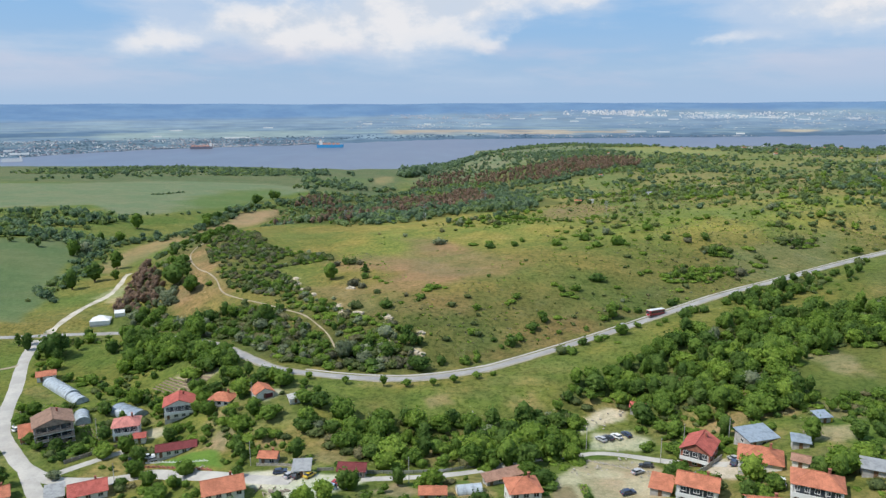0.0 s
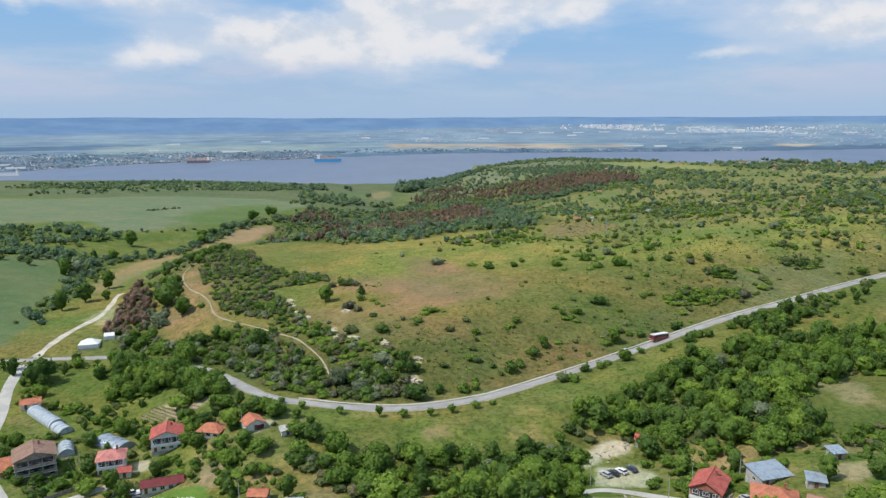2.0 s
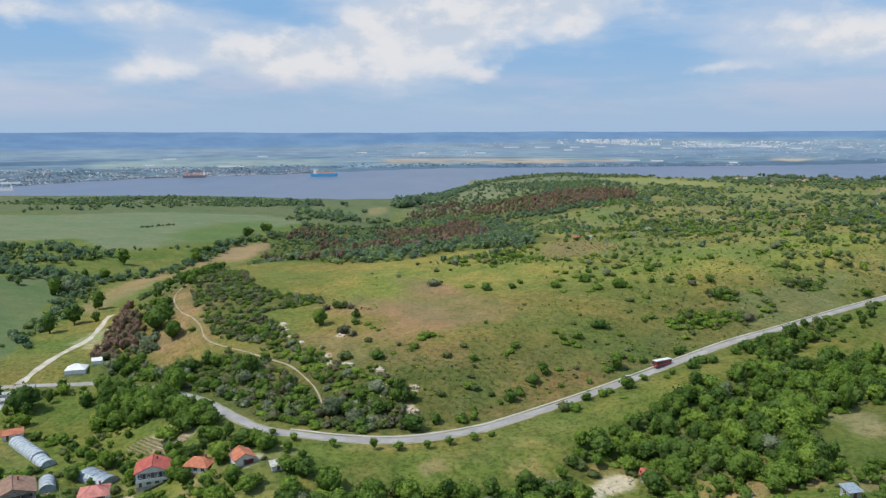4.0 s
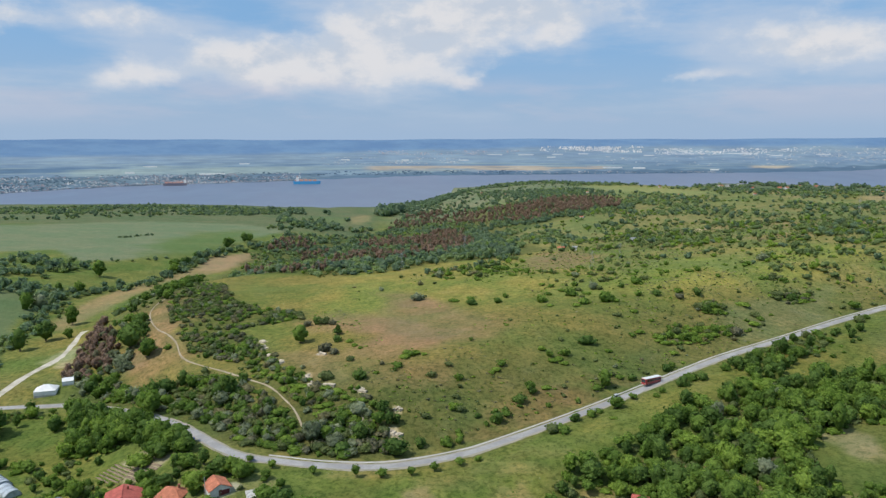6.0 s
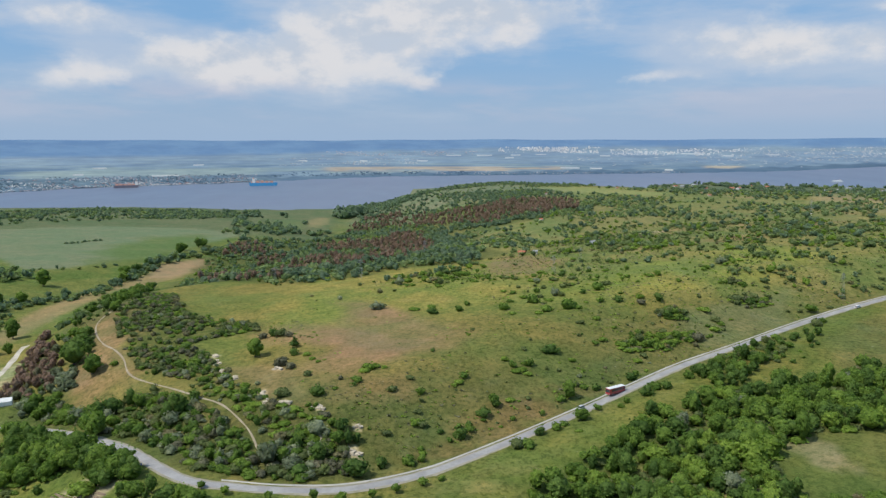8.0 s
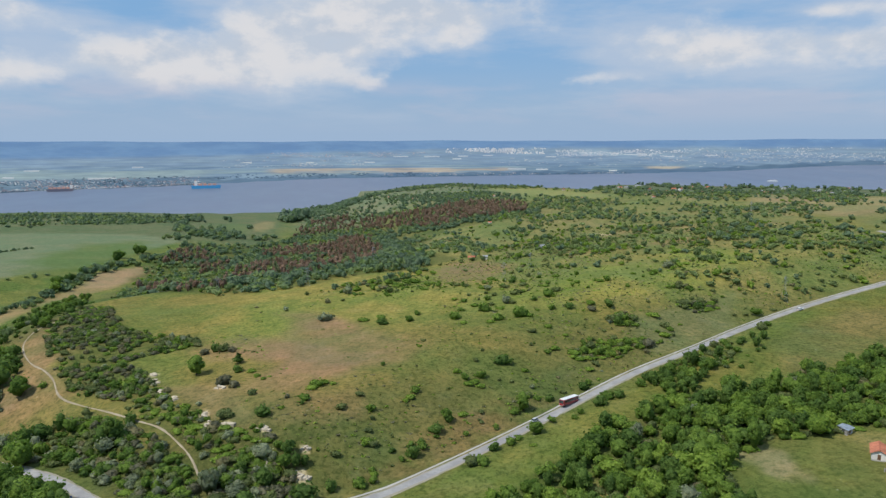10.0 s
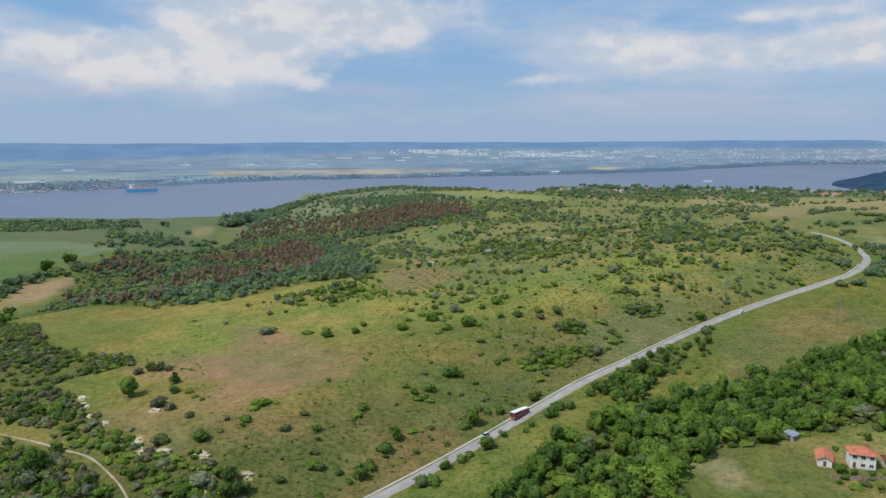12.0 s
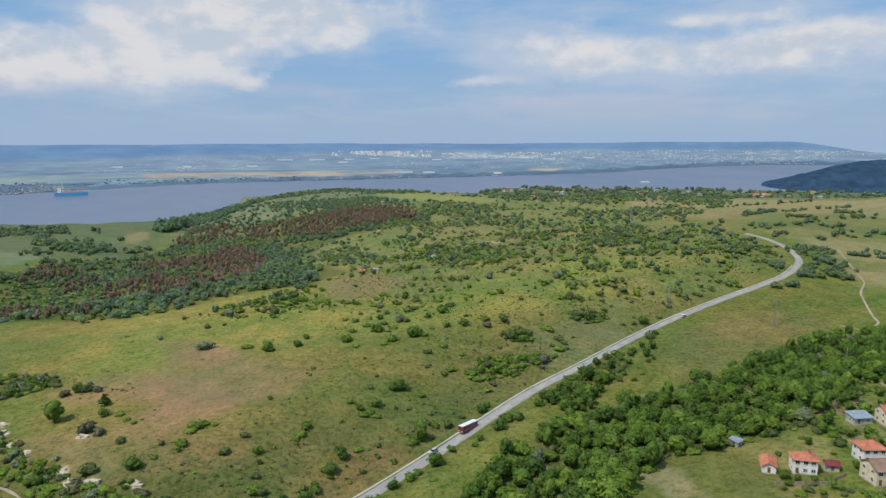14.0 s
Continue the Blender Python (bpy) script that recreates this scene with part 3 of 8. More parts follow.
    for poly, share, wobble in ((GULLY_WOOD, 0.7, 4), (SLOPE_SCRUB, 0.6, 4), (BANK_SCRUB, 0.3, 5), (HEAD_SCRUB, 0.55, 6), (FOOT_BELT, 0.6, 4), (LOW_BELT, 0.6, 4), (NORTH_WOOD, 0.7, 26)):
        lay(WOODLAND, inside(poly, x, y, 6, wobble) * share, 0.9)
    lay((0.145, 0.150, 0.048), blob(-126, 345, 14, 12, x, y) * 0.8)
    lay((0.225, 0.190, 0.095), smooth(0.48, 0.60, rough_noise(x + 77, y, 17.0)) * smooth(290, 245, y) * (x > -210) * (x < 320) * (road > 10) * 0.7, 0.9)
    # the plateau's far edge is painted bluer in place of haze
    lay((0.140, 0.168, 0.130), smooth(1280, 1480, y) * smooth(-100, -40, x) * smooth(420, 340, x) * 0.7, 0.5)
    # worked and trodden ground in the village
    lay((0.100, 0.118, 0.040), smooth(0.46, 0.60, rough_noise(x + 31, y + 9, 13.0)) * smooth(290, 245, y) * (x > -210) * (x < 320) * (road > 10) * 0.6, 1.0)
    lay(SOIL, inside(DIRT_LOT, x, y, 1.5, 2), 0.35)
    lay((0.43, 0.38, 0.30), inside(DIRT_LOT, x, y, 1.5, 2) * smooth(0.45, 0.65, rough_noise(x, y, 9.0)) * 0.8)
    lay((0.24, 0.185, 0.125), inside([(29, 166), (30, 180), (36, 180), (37, 164)], x, y, 0.8, 0.5), 0.3)
    lay((0.080, 0.150, 0.028), inside([(37.4, 166), (38.5, 182), (41, 181), (40.4, 166)], x, y, 0.5, 0.4), 0.2)
    lay(CHALKY, inside(CAR_PARK, x, y, 1.2, 2.5) * (0.9 + 0.1 * smooth(0.4, 0.55, rough_noise(x, y, 5.0))), 0.5)
    lay(CHALKY, inside(CHALK_PIT, x, y, 1.2, 3) * (0.85 + 0.15 * smooth(0.4, 0.55, rough_noise(x, y, 4.0))), 0.5)
    lay((0.50, 0.47, 0.42), inside(YARD, x, y, 1.0, 1), 0.3)
    lay((0.105, 0.124, 0.040), inside(RIGHT_CLEARING, x, y, 4, 3) * 0.85, 0.7)
    lay((0.118, 0.140, 0.042), inside([(-191, 334), (-165, 339), (-146, 302), (-157, 296), (-174, 301)], x, y, 3, 3))
    lay((0.175, 0.158, 0.070), inside([(-181, 281), (-177, 289), (-156, 267), (-156, 257), (-171, 261)], x, y, 2, 3) * smooth(0.4, 0.6, rough_noise(x, y, 10.0)))
    lay((0.300, 0.240, 0.160), inside([(110, 198), (126, 198), (122, 187), (112, 184), (106, 189)], x, y, 2, 2), 0.6)
    lay((0.40, 0.37, 0.32), inside([(72, 182), (82, 190), (88, 184), (80, 174)], x, y, 0.8, 0.3), 0.2)
    lay((0.225, 0.200, 0.125), blob(151, 254, 7, 14, x, y, 0.4, 0.5) * 0.8, 0.6)
    lay(SOIL, inside(GARDENS, x, y, 1.5, 1), 0.4)
    lay((0.27, 0.20, 0.12), inside([(-8, 243), (1, 245), (3, 240), (-5, 236)], x, y, 2, 2) * 0.8, 0.7)
    lay((0.085, 0.155, 0.032), inside([(-10, 183), (7, 185), (7, 178), (-7, 177)], x, y, 1, 1), 0.3)
    lay((0.25, 0.20, 0.13), inside([(-21, 178), (-14, 184), (-7, 178), (-10, 173)], x, y, 1, 1), 0.4)
    lay((0.215, 0.165, 0.105), inside([(250, 288), (262, 290), (268, 272), (240, 268), (232, 276)], x, y, 2, 1), 0.4)
    for cx, cy, rx, ry in ((112, 232, 10, 6), (126, 212, 9, 8), (106, 216, 9, 5), (-80, 236, 5, 5), (-36, 203, 6, 4), (92, 214, 6, 6), (-58, 214, 6, 4), (2, 178, 10, 4), (232, 250, 6, 5)):
        lay((0.255, 0.195, 0.115), blob(cx, cy, rx, ry, x, y, 0.4, 0.6) * 0.85, 0.7)
    lay((0.095, 0.175, 0.036), inside([(-97, 216), (-85, 218), (-75, 215), (-69, 201), (-83, 208)], x, y, 1.0, 0.5), 0.3)
    lay((0.095, 0.175, 0.036), inside([(-137, 228), (-133, 233), (-127, 224), (-133, 223)], x, y, 0.8, 0.5), 0.3)
    for poly in PADS:
        lay((0.40, 0.36, 0.30), inside(poly, x, y, 0.8, 1.0) * 0.9, 0.3)
    lay((0.250, 0.200, 0.135), inside([(-79, 227), (-72, 226), (-72, 215), (-72, 212), (-81, 218)], x, y, 1.0, 1.0), 0.6)
    for cx, cy, r in ((-83, 382, 2.6), (-80, 372, 3.0), (-74, 358, 3.2), (-67, 350, 2.2), (-51, 328, 2.4), (-48, 319, 2.6), (-40, 316, 2.4), (-26, 308, 2.4), (-24, 290, 1.8), (-11, 282, 3.0), (-48, 352, 2.2), (-10, 296, 2.0)):
        lay((0.46, 0.39, 0.28), blob(cx, cy, r * 0.7, r * 1.1, x, y, 0.3, 0.7), 0.4)
    for cx, cy, rx, ry in ((-206, 425, 9, 14), (-196, 408, 6, 6), (275, 735, 18, 15)):
        lay((0.40, 0.35, 0.26), blob(cx, cy, rx, ry, x, y, 0.3, 0.6) * 0.6, 0.6)
    return tone, wild


def spaced(stops):
    out = [stops[0][0]]
    for (a, ratio), (b, _) in zip(stops, stops[1:]):
        while out[-1] * ratio < b:
            out.append(out[-1] * ratio)
        out.append(b)
    return np.array(out)


def build_ground():
    turn = np.radians(np.concatenate([np.arange(-42, 60.01, 0.3), np.arange(64, 316, 6.0)]))
    far = spaced([(5.0, 1.25), (110.0, 1.0065), (900.0, 1.014), (2200.0, 1.05), (4950.0, 1.0)])
    r, a = np.meshgrid(far, turn, indexing="ij")
    x, y = (r * np.sin(a)).ravel(), (r * np.cos(a)).ravel()
    z = land(x, y)
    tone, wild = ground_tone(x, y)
    rows, cols = r.shape
    i, j = np.meshgrid(np.arange(rows - 1), np.arange(cols), indexing="ij")
    k = (j + 1) % cols
    quads = np.stack([i * cols + j, i * cols + k, (i + 1) * cols + k, (i + 1) * cols + j], -1).reshape(-1, 4)[:, ::-1]
    cap = np.array([[0, cols // 4, cols // 2, 3 * cols // 4]])
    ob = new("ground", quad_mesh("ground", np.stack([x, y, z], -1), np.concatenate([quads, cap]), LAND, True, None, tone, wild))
    tagged(ob, "rolling grassland with parched patches, crops and bare earth", "ground", kind="structure")


build_ground()


def resample(line, step):
    """Evenly spaced points on a smooth curve through the points given."""
    p = np.array(line, float)
    p = np.concatenate([[2 * p[0] - p[1]], p, [2 * p[-1] - p[-2]]])
    out = []
    for k in range(1, len(p) - 2):
        n = max(2, int(np.hypot(*(p[k + 1] - p[k])) / step))
        for s in np.arange(n) / n:
            out.append(0.5 * (2 * p[k] + (p[k + 1] - p[k - 1]) * s + (2 * p[k - 1] - 5 * p[k] + 4 * p[k + 1] - p[k + 2]) * s ** 2 + (3 * p[k] - p[k - 1] - 3 * p[k + 1] + p[k + 2]) * s ** 3))
    out.append(p[-2])
    return np.array(out)


def strip(name, line, width, mat, lift, label, category, ragged=0.0, kind="structure", across=5, step=2.0):
    """A ribbon of road that follows the ground."""
    p = resample(line, step)
    d = np.gradient(p, axis=0)
    d /= np.hypot(d[:, 0], d[:, 1])[:, None]
    side = np.stack([d[:, 1], -d[:, 0]], -1)
    s = np.linspace(-0.5, 0.5, across)
    wide = width * (1 + ragged * 2 * (rough_noise(p[:, 0], p[:, 1], 9.0) - 0.5))
    xy = p[:, None, :] + side[:, None, :] * s[None, :, None] * wide[:, None, None]
    z = land(xy[..., 0], xy[..., 1]) + lift
    z[:, [0, -1]] -= 0.25
    v = np.concatenate([xy, z[..., None]], -1).reshape(-1, 3)
    i, j = np.meshgrid(np.arange(len(p) - 1), np.arange(across - 1), indexing="ij")
    q = np.stack([i * across + j, i * across + j + 1, (i + 1) * across + j + 1, (i + 1) * across + j], -1).reshape(-1, 4)
    return tagged(new(name, quad_mesh(name, v, q, mat, True)), label, category, kind=kind)


strip("road_verge", ROAD[:-3], 7.8, GRAVEL, 0.10, "gravel and dry grass at the edge of the country road", "road verge", 0.25)
above = resample(ROAD, 6.0)
step_on = np.gradient(above, axis=0)
step_on /= np.hypot(step_on[:, 0], step_on[:, 1])[:, None]
above = (above + np.stack([-step_on[:, 1], step_on[:, 0]], -1) * 3.75)[(above[:, 0] > -60) & (above[:, 0] < 440)]
strip("gutter", [tuple(p) for p in above], 1.1, CONCRETE_ROAD, 0.20, "pale concrete gutter along the upper edge of the country road", "gutter", 0.35)
strip("road", ROAD[:-3], 6.0, ASPHALT, 0.16, "worn grey asphalt country road curving round the hill", "road")
VILLAGE_STREET = [(-210, 345), (-203, 325), (-196, 308), (-184, 283), (-174, 260), (-163, 240), (-151, 226), (-139, 214), (-124, 206), (-108, 206), (-96, 209), (-85, 203), (-70, 196), (-56, 190), (-44, 186)]
strip("street", VILLAGE_STREET, 6.5, CONCRETE_ROAD, 0.16, "pale worn village street with dusty edges", "road", 0.15)
strip("street", [(-139, 214), (-130, 202), (-118, 188)], 6.0, CONCRETE_ROAD, 0.19, "pale worn village street with dusty edges", "road", 0.15)
strip("street", [(-128, 210), (-121, 217), (-112, 226)], 3.6, CONCRETE_ROAD, 0.21, "narrow pale lane between gardens", "road", 0.2)
strip("street", [(-24, 187), (-4, 189), (11, 193), (26, 202), (41, 207), (50, 209), (60, 204), (71, 194), (82, 185)], 4.2, CONCRETE_ROAD, 0.17, "narrow pale village lane below the wood", "road", 0.15)
strip("dirt_track", [(-211, 356), (-211, 372), (-211, 396), (-208, 419), (-211, 438), (-218, 464), (-226, 490)], 5.0, CHALK, 0.14, "rutted whitish dirt track up the valley", "track", 0.75)
strip("dirt_track", HILL_PATH, 1.1, DIRT, 0.14, "narrow dirt path climbing the hillside", "track", 0.6)
strip("dirt_track", [(520, 520), (455, 441), (444, 429), (417, 408), (382, 370), (370, 356), (352, 351), (348, 362)], 1.7, DIRT, 0.14, "pale dirt track across the meadow", "track", 0.6)
strip("dirt_track", [(304, 322), (295, 300), (289, 284), (284, 262)], 2.6, DIRT, 0.14, "pale dirt lane among gardens", "track", 0.3)
strip("dirt_track", [(-230, 300), (-204, 305), (-197, 314)], 3.0, DIRT, 0.14, "pale dirt lane among gardens", "track", 0.3)


# ---- the lake and what lies across it ----
def far_dip(az):
    """Degrees by which the far shore lies below the eye, by compass degrees from +y."""
    return np.interp(az, (-60, -32, -23, -12, -4, 1, 10, 18, 24, 31, 35, 39, 43, 60), (3.9, 3.50, 3.16, 3.02, 2.76, 2.62, 2.54, 2.40, 2.28, 2.04, 1.76, 1.52, 1.38, 1.38))


def water_level(r):
    return LAKE + 0.0323 * np.maximum(0, r - 2900)


def far_shore(az):
    """Range at which the water meets the far shore."""
    k = np.tan(np.radians(far_dip(az)))
    near = (115 - LAKE) / k
    return np.where(near < 2900, near, (115 - LAKE + 0.0323 * 2900) / (k + 0.0323))


def build_water():
    turn = np.arange(-62, 82.1, 1.0)
    share = np.linspace(0, 1, 14)
    a = np.radians(turn)[None]
    r = 1300.0 + (far_shore(turn) + 40 - 1300.0)[None] * share[:, None]
    v = np.stack([r * np.sin(a), r * np.cos(a), water_level(r)], -1).reshape(-1, 3)
    n, m = len(turn), len(share)
    i, j = np.meshgrid(np.arange(m - 1), np.arange(n - 1), indexing="ij")
    q = np.stack([i * n + j, i * n + j + 1, (i + 1) * n + j + 1, (i + 1) * n + j], -1).reshape(-1, 4)[:, ::-1]
    ob = new("water", quad_mesh("water", v, q, WATER, True))
    tagged(ob, "wide grey-blue lake under a hazy sky", "lake", kind="structure")


def far_point(az, s):
    """Place on the land beyond the lake: s is 0 at the shore and 1 on the skyline."""
    start = far_shore(az) + 10 * np.sin(az * 2.1) + 6 * np.sin(az * 5.7)
    r = start + (4870 - start) * s
    dip = far_dip(az)
    low = -dip + (dip - 0.95) * np.clip(s / 0.62, 0, 1) ** 0.8
    crest = 0.27 + 0.03 * np.sin(az * 0.21) + 0.02 * np.sin(az * 0.73 + 1) - 0.80 * smooth(44.0, 51.0, az)
    el = low + (crest - low) * smooth(0.60, 0.99, s)
    z = 115 + r * np.tan(np.radians(el)) - 3 * (s == 0)
    return r * np.sin(np.radians(az)), r * np.cos(np.radians(az)), z


def build_far():
    turn = np.arange(-62, 82.1, 0.3)
    share = np.linspace(0, 1, 110)
    s, az = np.meshgrid(share, turn, indexing="ij")
    x, y, z = far_point(az, s)
    el = np.degrees(np.arctan2(z - 115, np.hypot(x, y)))
    band = lambda lo, hi, soft=0.05: smooth(lo - soft, lo + soft, el) * smooth(hi + soft, hi - soft, el)
    span = lambda lo, hi, soft=1.2: smooth(lo - soft, lo + soft, az) * smooth(hi + soft, hi - soft, az)
    # land colours with the blue of the air haze painted into them
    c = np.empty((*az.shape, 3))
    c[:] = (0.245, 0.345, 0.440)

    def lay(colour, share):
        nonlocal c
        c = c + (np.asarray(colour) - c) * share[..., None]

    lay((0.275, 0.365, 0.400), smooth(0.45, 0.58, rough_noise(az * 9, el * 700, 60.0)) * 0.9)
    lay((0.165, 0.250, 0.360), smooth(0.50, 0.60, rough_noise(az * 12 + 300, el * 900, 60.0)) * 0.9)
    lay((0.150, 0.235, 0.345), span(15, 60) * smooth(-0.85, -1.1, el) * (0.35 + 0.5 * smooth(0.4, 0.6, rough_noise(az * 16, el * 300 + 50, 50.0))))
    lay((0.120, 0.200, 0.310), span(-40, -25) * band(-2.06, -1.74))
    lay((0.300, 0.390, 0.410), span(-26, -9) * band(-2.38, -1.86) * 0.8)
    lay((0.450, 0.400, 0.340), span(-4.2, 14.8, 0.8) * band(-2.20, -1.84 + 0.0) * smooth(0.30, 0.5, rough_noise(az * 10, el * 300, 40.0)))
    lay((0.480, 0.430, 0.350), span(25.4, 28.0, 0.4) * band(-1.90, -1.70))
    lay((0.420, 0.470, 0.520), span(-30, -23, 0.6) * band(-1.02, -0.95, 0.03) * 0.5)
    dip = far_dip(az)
    # painted haze: the plain turns bluer towards the skyline
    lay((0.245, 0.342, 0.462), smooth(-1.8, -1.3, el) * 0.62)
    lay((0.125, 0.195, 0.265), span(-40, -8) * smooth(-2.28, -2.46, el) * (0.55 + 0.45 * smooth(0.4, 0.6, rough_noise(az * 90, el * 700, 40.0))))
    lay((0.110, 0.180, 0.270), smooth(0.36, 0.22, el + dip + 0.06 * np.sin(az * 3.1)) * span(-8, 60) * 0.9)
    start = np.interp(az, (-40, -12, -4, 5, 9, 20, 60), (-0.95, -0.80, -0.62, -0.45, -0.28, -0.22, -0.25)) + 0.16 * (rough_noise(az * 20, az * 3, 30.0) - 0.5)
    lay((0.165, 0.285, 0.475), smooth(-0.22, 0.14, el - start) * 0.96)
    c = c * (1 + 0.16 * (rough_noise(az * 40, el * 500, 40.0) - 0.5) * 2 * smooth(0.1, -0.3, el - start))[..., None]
    rows, cols = s.shape
    i, j = np.meshgrid(np.arange(rows - 1), np.arange(cols - 1), indexing="ij")
    q = np.stack([i * cols + j, i * cols + j + 1, (i + 1) * cols + j + 1, (i + 1) * cols + j], -1).reshape(-1, 4)[:, ::-1]
    v = np.stack([x, y, z], -1).reshape(-1, 3)
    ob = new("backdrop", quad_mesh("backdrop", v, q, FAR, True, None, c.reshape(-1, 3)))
    tagged(ob, "plain and long wooded ridge across the lake, painted in hazy blue", "distant hills", kind="structure")


def build_bay_hill():
    """A wooded height beyond the bay, painted haze blue and glowing."""
    turn, share = np.arange(40.5, 78, 0.25), np.linspace(0, 1, 30)
    s, az = np.meshgrid(share, turn, indexing="ij")
    rough = rough_noise(az * 26, s * 300, 9.0) - 0.5
    top = np.interp(az, (40.5, 42.8, 45.0, 46.8, 48.6, 50.8, 56, 64, 78), (-3.5, -2.66, -2.08, -1.55, -1.15, -0.97, -0.9, -1.1, -1.6)) + 0.05 * rough
    r = 2750 + 700 * s
    el = -4.2 + (top + 4.2) * smooth(0.0, 0.9, s)
    v = np.stack([r * np.sin(np.radians(az)), r * np.cos(np.radians(az)), 122 + r * np.tan(np.radians(el)) + 7 * rough], -1).reshape(-1, 3)
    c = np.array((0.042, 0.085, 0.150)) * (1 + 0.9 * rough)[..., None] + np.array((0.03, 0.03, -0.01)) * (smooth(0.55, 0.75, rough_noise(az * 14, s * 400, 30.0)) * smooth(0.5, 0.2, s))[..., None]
    rows, cols = s.shape
    i, j = np.meshgrid(np.arange(rows - 1), np.arange(cols - 1), indexing="ij")
    q = np.stack([i * cols + j, i * cols + j + 1, (i + 1) * cols + j + 1, (i + 1) * cols + j], -1).reshape(-1, 4)[:, ::-1]
    tagged(new("backdrop", quad_mesh("backdrop", v, q, FAR_WOOD, True, None, c.reshape(-1, 3))), "wooded height beyond the bay, painted dark haze blue", "distant hills", kind="structure")


build_water()
build_far()
build_bay_hill()


# ---- plants ----
def ball(rng, rx, ry, rz):
    """A lumpy ball of 24 faces."""
    g = np.array([(a, b, c) for a in (-1, 0, 1) for b in (-1, 0, 1) for c in (-1, 0, 1) if (a, b, c) != (0, 0, 0)], float)
    order = {tuple(p.astype(int)): k for k, p in enumerate(g)}
    quads = []
    for axis in range(3):
        u, w = [k for k in range(3) if k != axis]
        for side in (-1, 1):
            for a in (-1, 0):
                for b in (-1, 0):
                    ring = []
                    for da, db in ((0, 0), (1, 0), (1, 1), (0, 1)):
                        p = [0, 0, 0]
                        p[axis], p[u], p[w] = side, a + da, b + db
                        ring.append(order[tuple(p)])
                    flip = (side > 0) != (axis == 1)
                    quads.append(ring if flip else ring[::-1])
    v = g / np.linalg.norm(g, axis=1)[:, None] * (0.72 + 0.54 * rng.rand(len(g), 1)) * (rx, ry, rz)
    return v, np.array(quads)


def leaves(rng, centres, normals, size):
    """Small folded clumps of leaves, one face each."""
    n = len(centres)
    d = normals + rng.normal(0, 0.45, (n, 3))
    d /= np.linalg.norm(d, axis=1)[:, None]
    u = np.cross(d, rng.normal(0, 1, (n, 3)))
    u /= np.linalg.norm(u, axis=1)[:, None]
    w = np.cross(d, u)
    s = size * (0.5 + 0.9 * rng.rand(n, 1))
    u, w = u * s, w * s * (0.6 + 0.5 * rng.rand(n, 1))
    v = np.stack([centres - u - 0.4 * w, centres + 0.3 * u - w, centres + u + 0.4 * w, centres - 0.3 * u + w], 1).reshape(-1, 3)
    return v, np.arange(4 * n).reshape(n, 4)


def join(pieces):
    v, q, base = [], [], 0
    for pv, pq in pieces:
        v.append(pv)
        q.append(pq + base)
        base += len(pv)
    return np.concatenate(v), np.concatenate(q)


def crown(seed, width, foot, height, lumps, clumps, size, shape="round"):
    """Crown of lumps of twigs covered with leaf clumps, standing on z = 0, with its lowest leaves at foot."""
    rng = np.random.RandomState(seed)
    pieces, at, out = [], [], []
    for k in range(lumps):
        h = (k + 0.5) / lumps
        if shape == "tall":
            spread, r = 0.16 * width, 0.30 * width * (1.15 - 0.6 * h)
        elif shape == "cone":
            spread, r = 0.18 * width * (1.1 - h), 0.42 * width * (1.12 - h)
        else:
            spread, r = 0.30 * width * (1 - 0.55 * h * h), 0.27 * width * (1.05 - 0.35 * abs(h - 0.4))
        if lumps < 3:
            spread, r = 0.17 * width * (lumps - 1), (0.44, 0.33)[lumps - 1] * width
        angle = k * 2.4 + rng.rand()
        zr = max(r * 0.8, (height - foot) / lumps * (1.0 if shape != "round" else 0.9))
        if lumps < 3 and shape == "round":
            zr = 0.5 * (height - foot) * (1.0, 0.85)[lumps - 1]
        c = np.array([math.cos(angle) * spread, math.sin(angle) * spread, foot + zr * 0.7 + (height - foot - zr * 1.6) * h])
        if lumps > 2 and shape == "round":
            # one broad heart, and smaller boughs set over its sides and top
            tall = height - foot
            c = np.array([0.0, 0.0, foot + (0.28 if lumps < 6 else 0.42) * tall])
            r, zr = 0.39 * width, (0.62 if lumps < 6 else 0.50) * tall
            if k:
                up = 0.92 - 1.25 * (k - 0.5) / (lumps - 1)
                c = c + np.array([math.cos(angle) * math.sqrt(1 - up * up) * 0.26 * width, math.sin(angle) * math.sqrt(1 - up * up) * 0.26 * width, up * 0.29 * tall])
                r = (0.19 + 0.10 * (lumps < 6)) * width * rng.uniform(0.75, 1.2)
                zr = min(r * 0.85, 0.3 * tall)
        v, q = ball(rng, r, r, zr)
        pieces.append((v * 0.86 + c, q))
        n = int(clumps / lumps)
        d = rng.normal(0, 1, (n, 3))
        d[:, 2] = np.abs(d[:, 2]) * 1.0 - 0.25
        d /= np.linalg.norm(d, axis=1)[:, None]
        at.append(c + d * (r, r, zr) * (0.84 + 0.46 * rng.rand(n, 1)))
        out.append(d)
    pieces.append(leaves(rng, np.concatenate(at), np.concatenate(out), size))
    v, q = join(pieces)
    v[:, 2] = np.maximum(v[:, 2], 0.02)
    return v, q


def tube(points, radii, sides=6):
    v, q = [], []
    for k, (p, r) in enumerate(zip(points, radii)):
        for s in range(sides):
            a = 2 * math.pi * s / sides
            v.append((p[0] + r * math.cos(a), p[1] + r * math.sin(a), p[2]))
    for k in range(len(points) - 1):
        for s in range(sides):
            t = (s + 1) % sides
            q.append((k * sides + s, k * sides + t, (k + 1) * sides + t, (k + 1) * sides + s))
    return np.array(v, float), np.array(q)


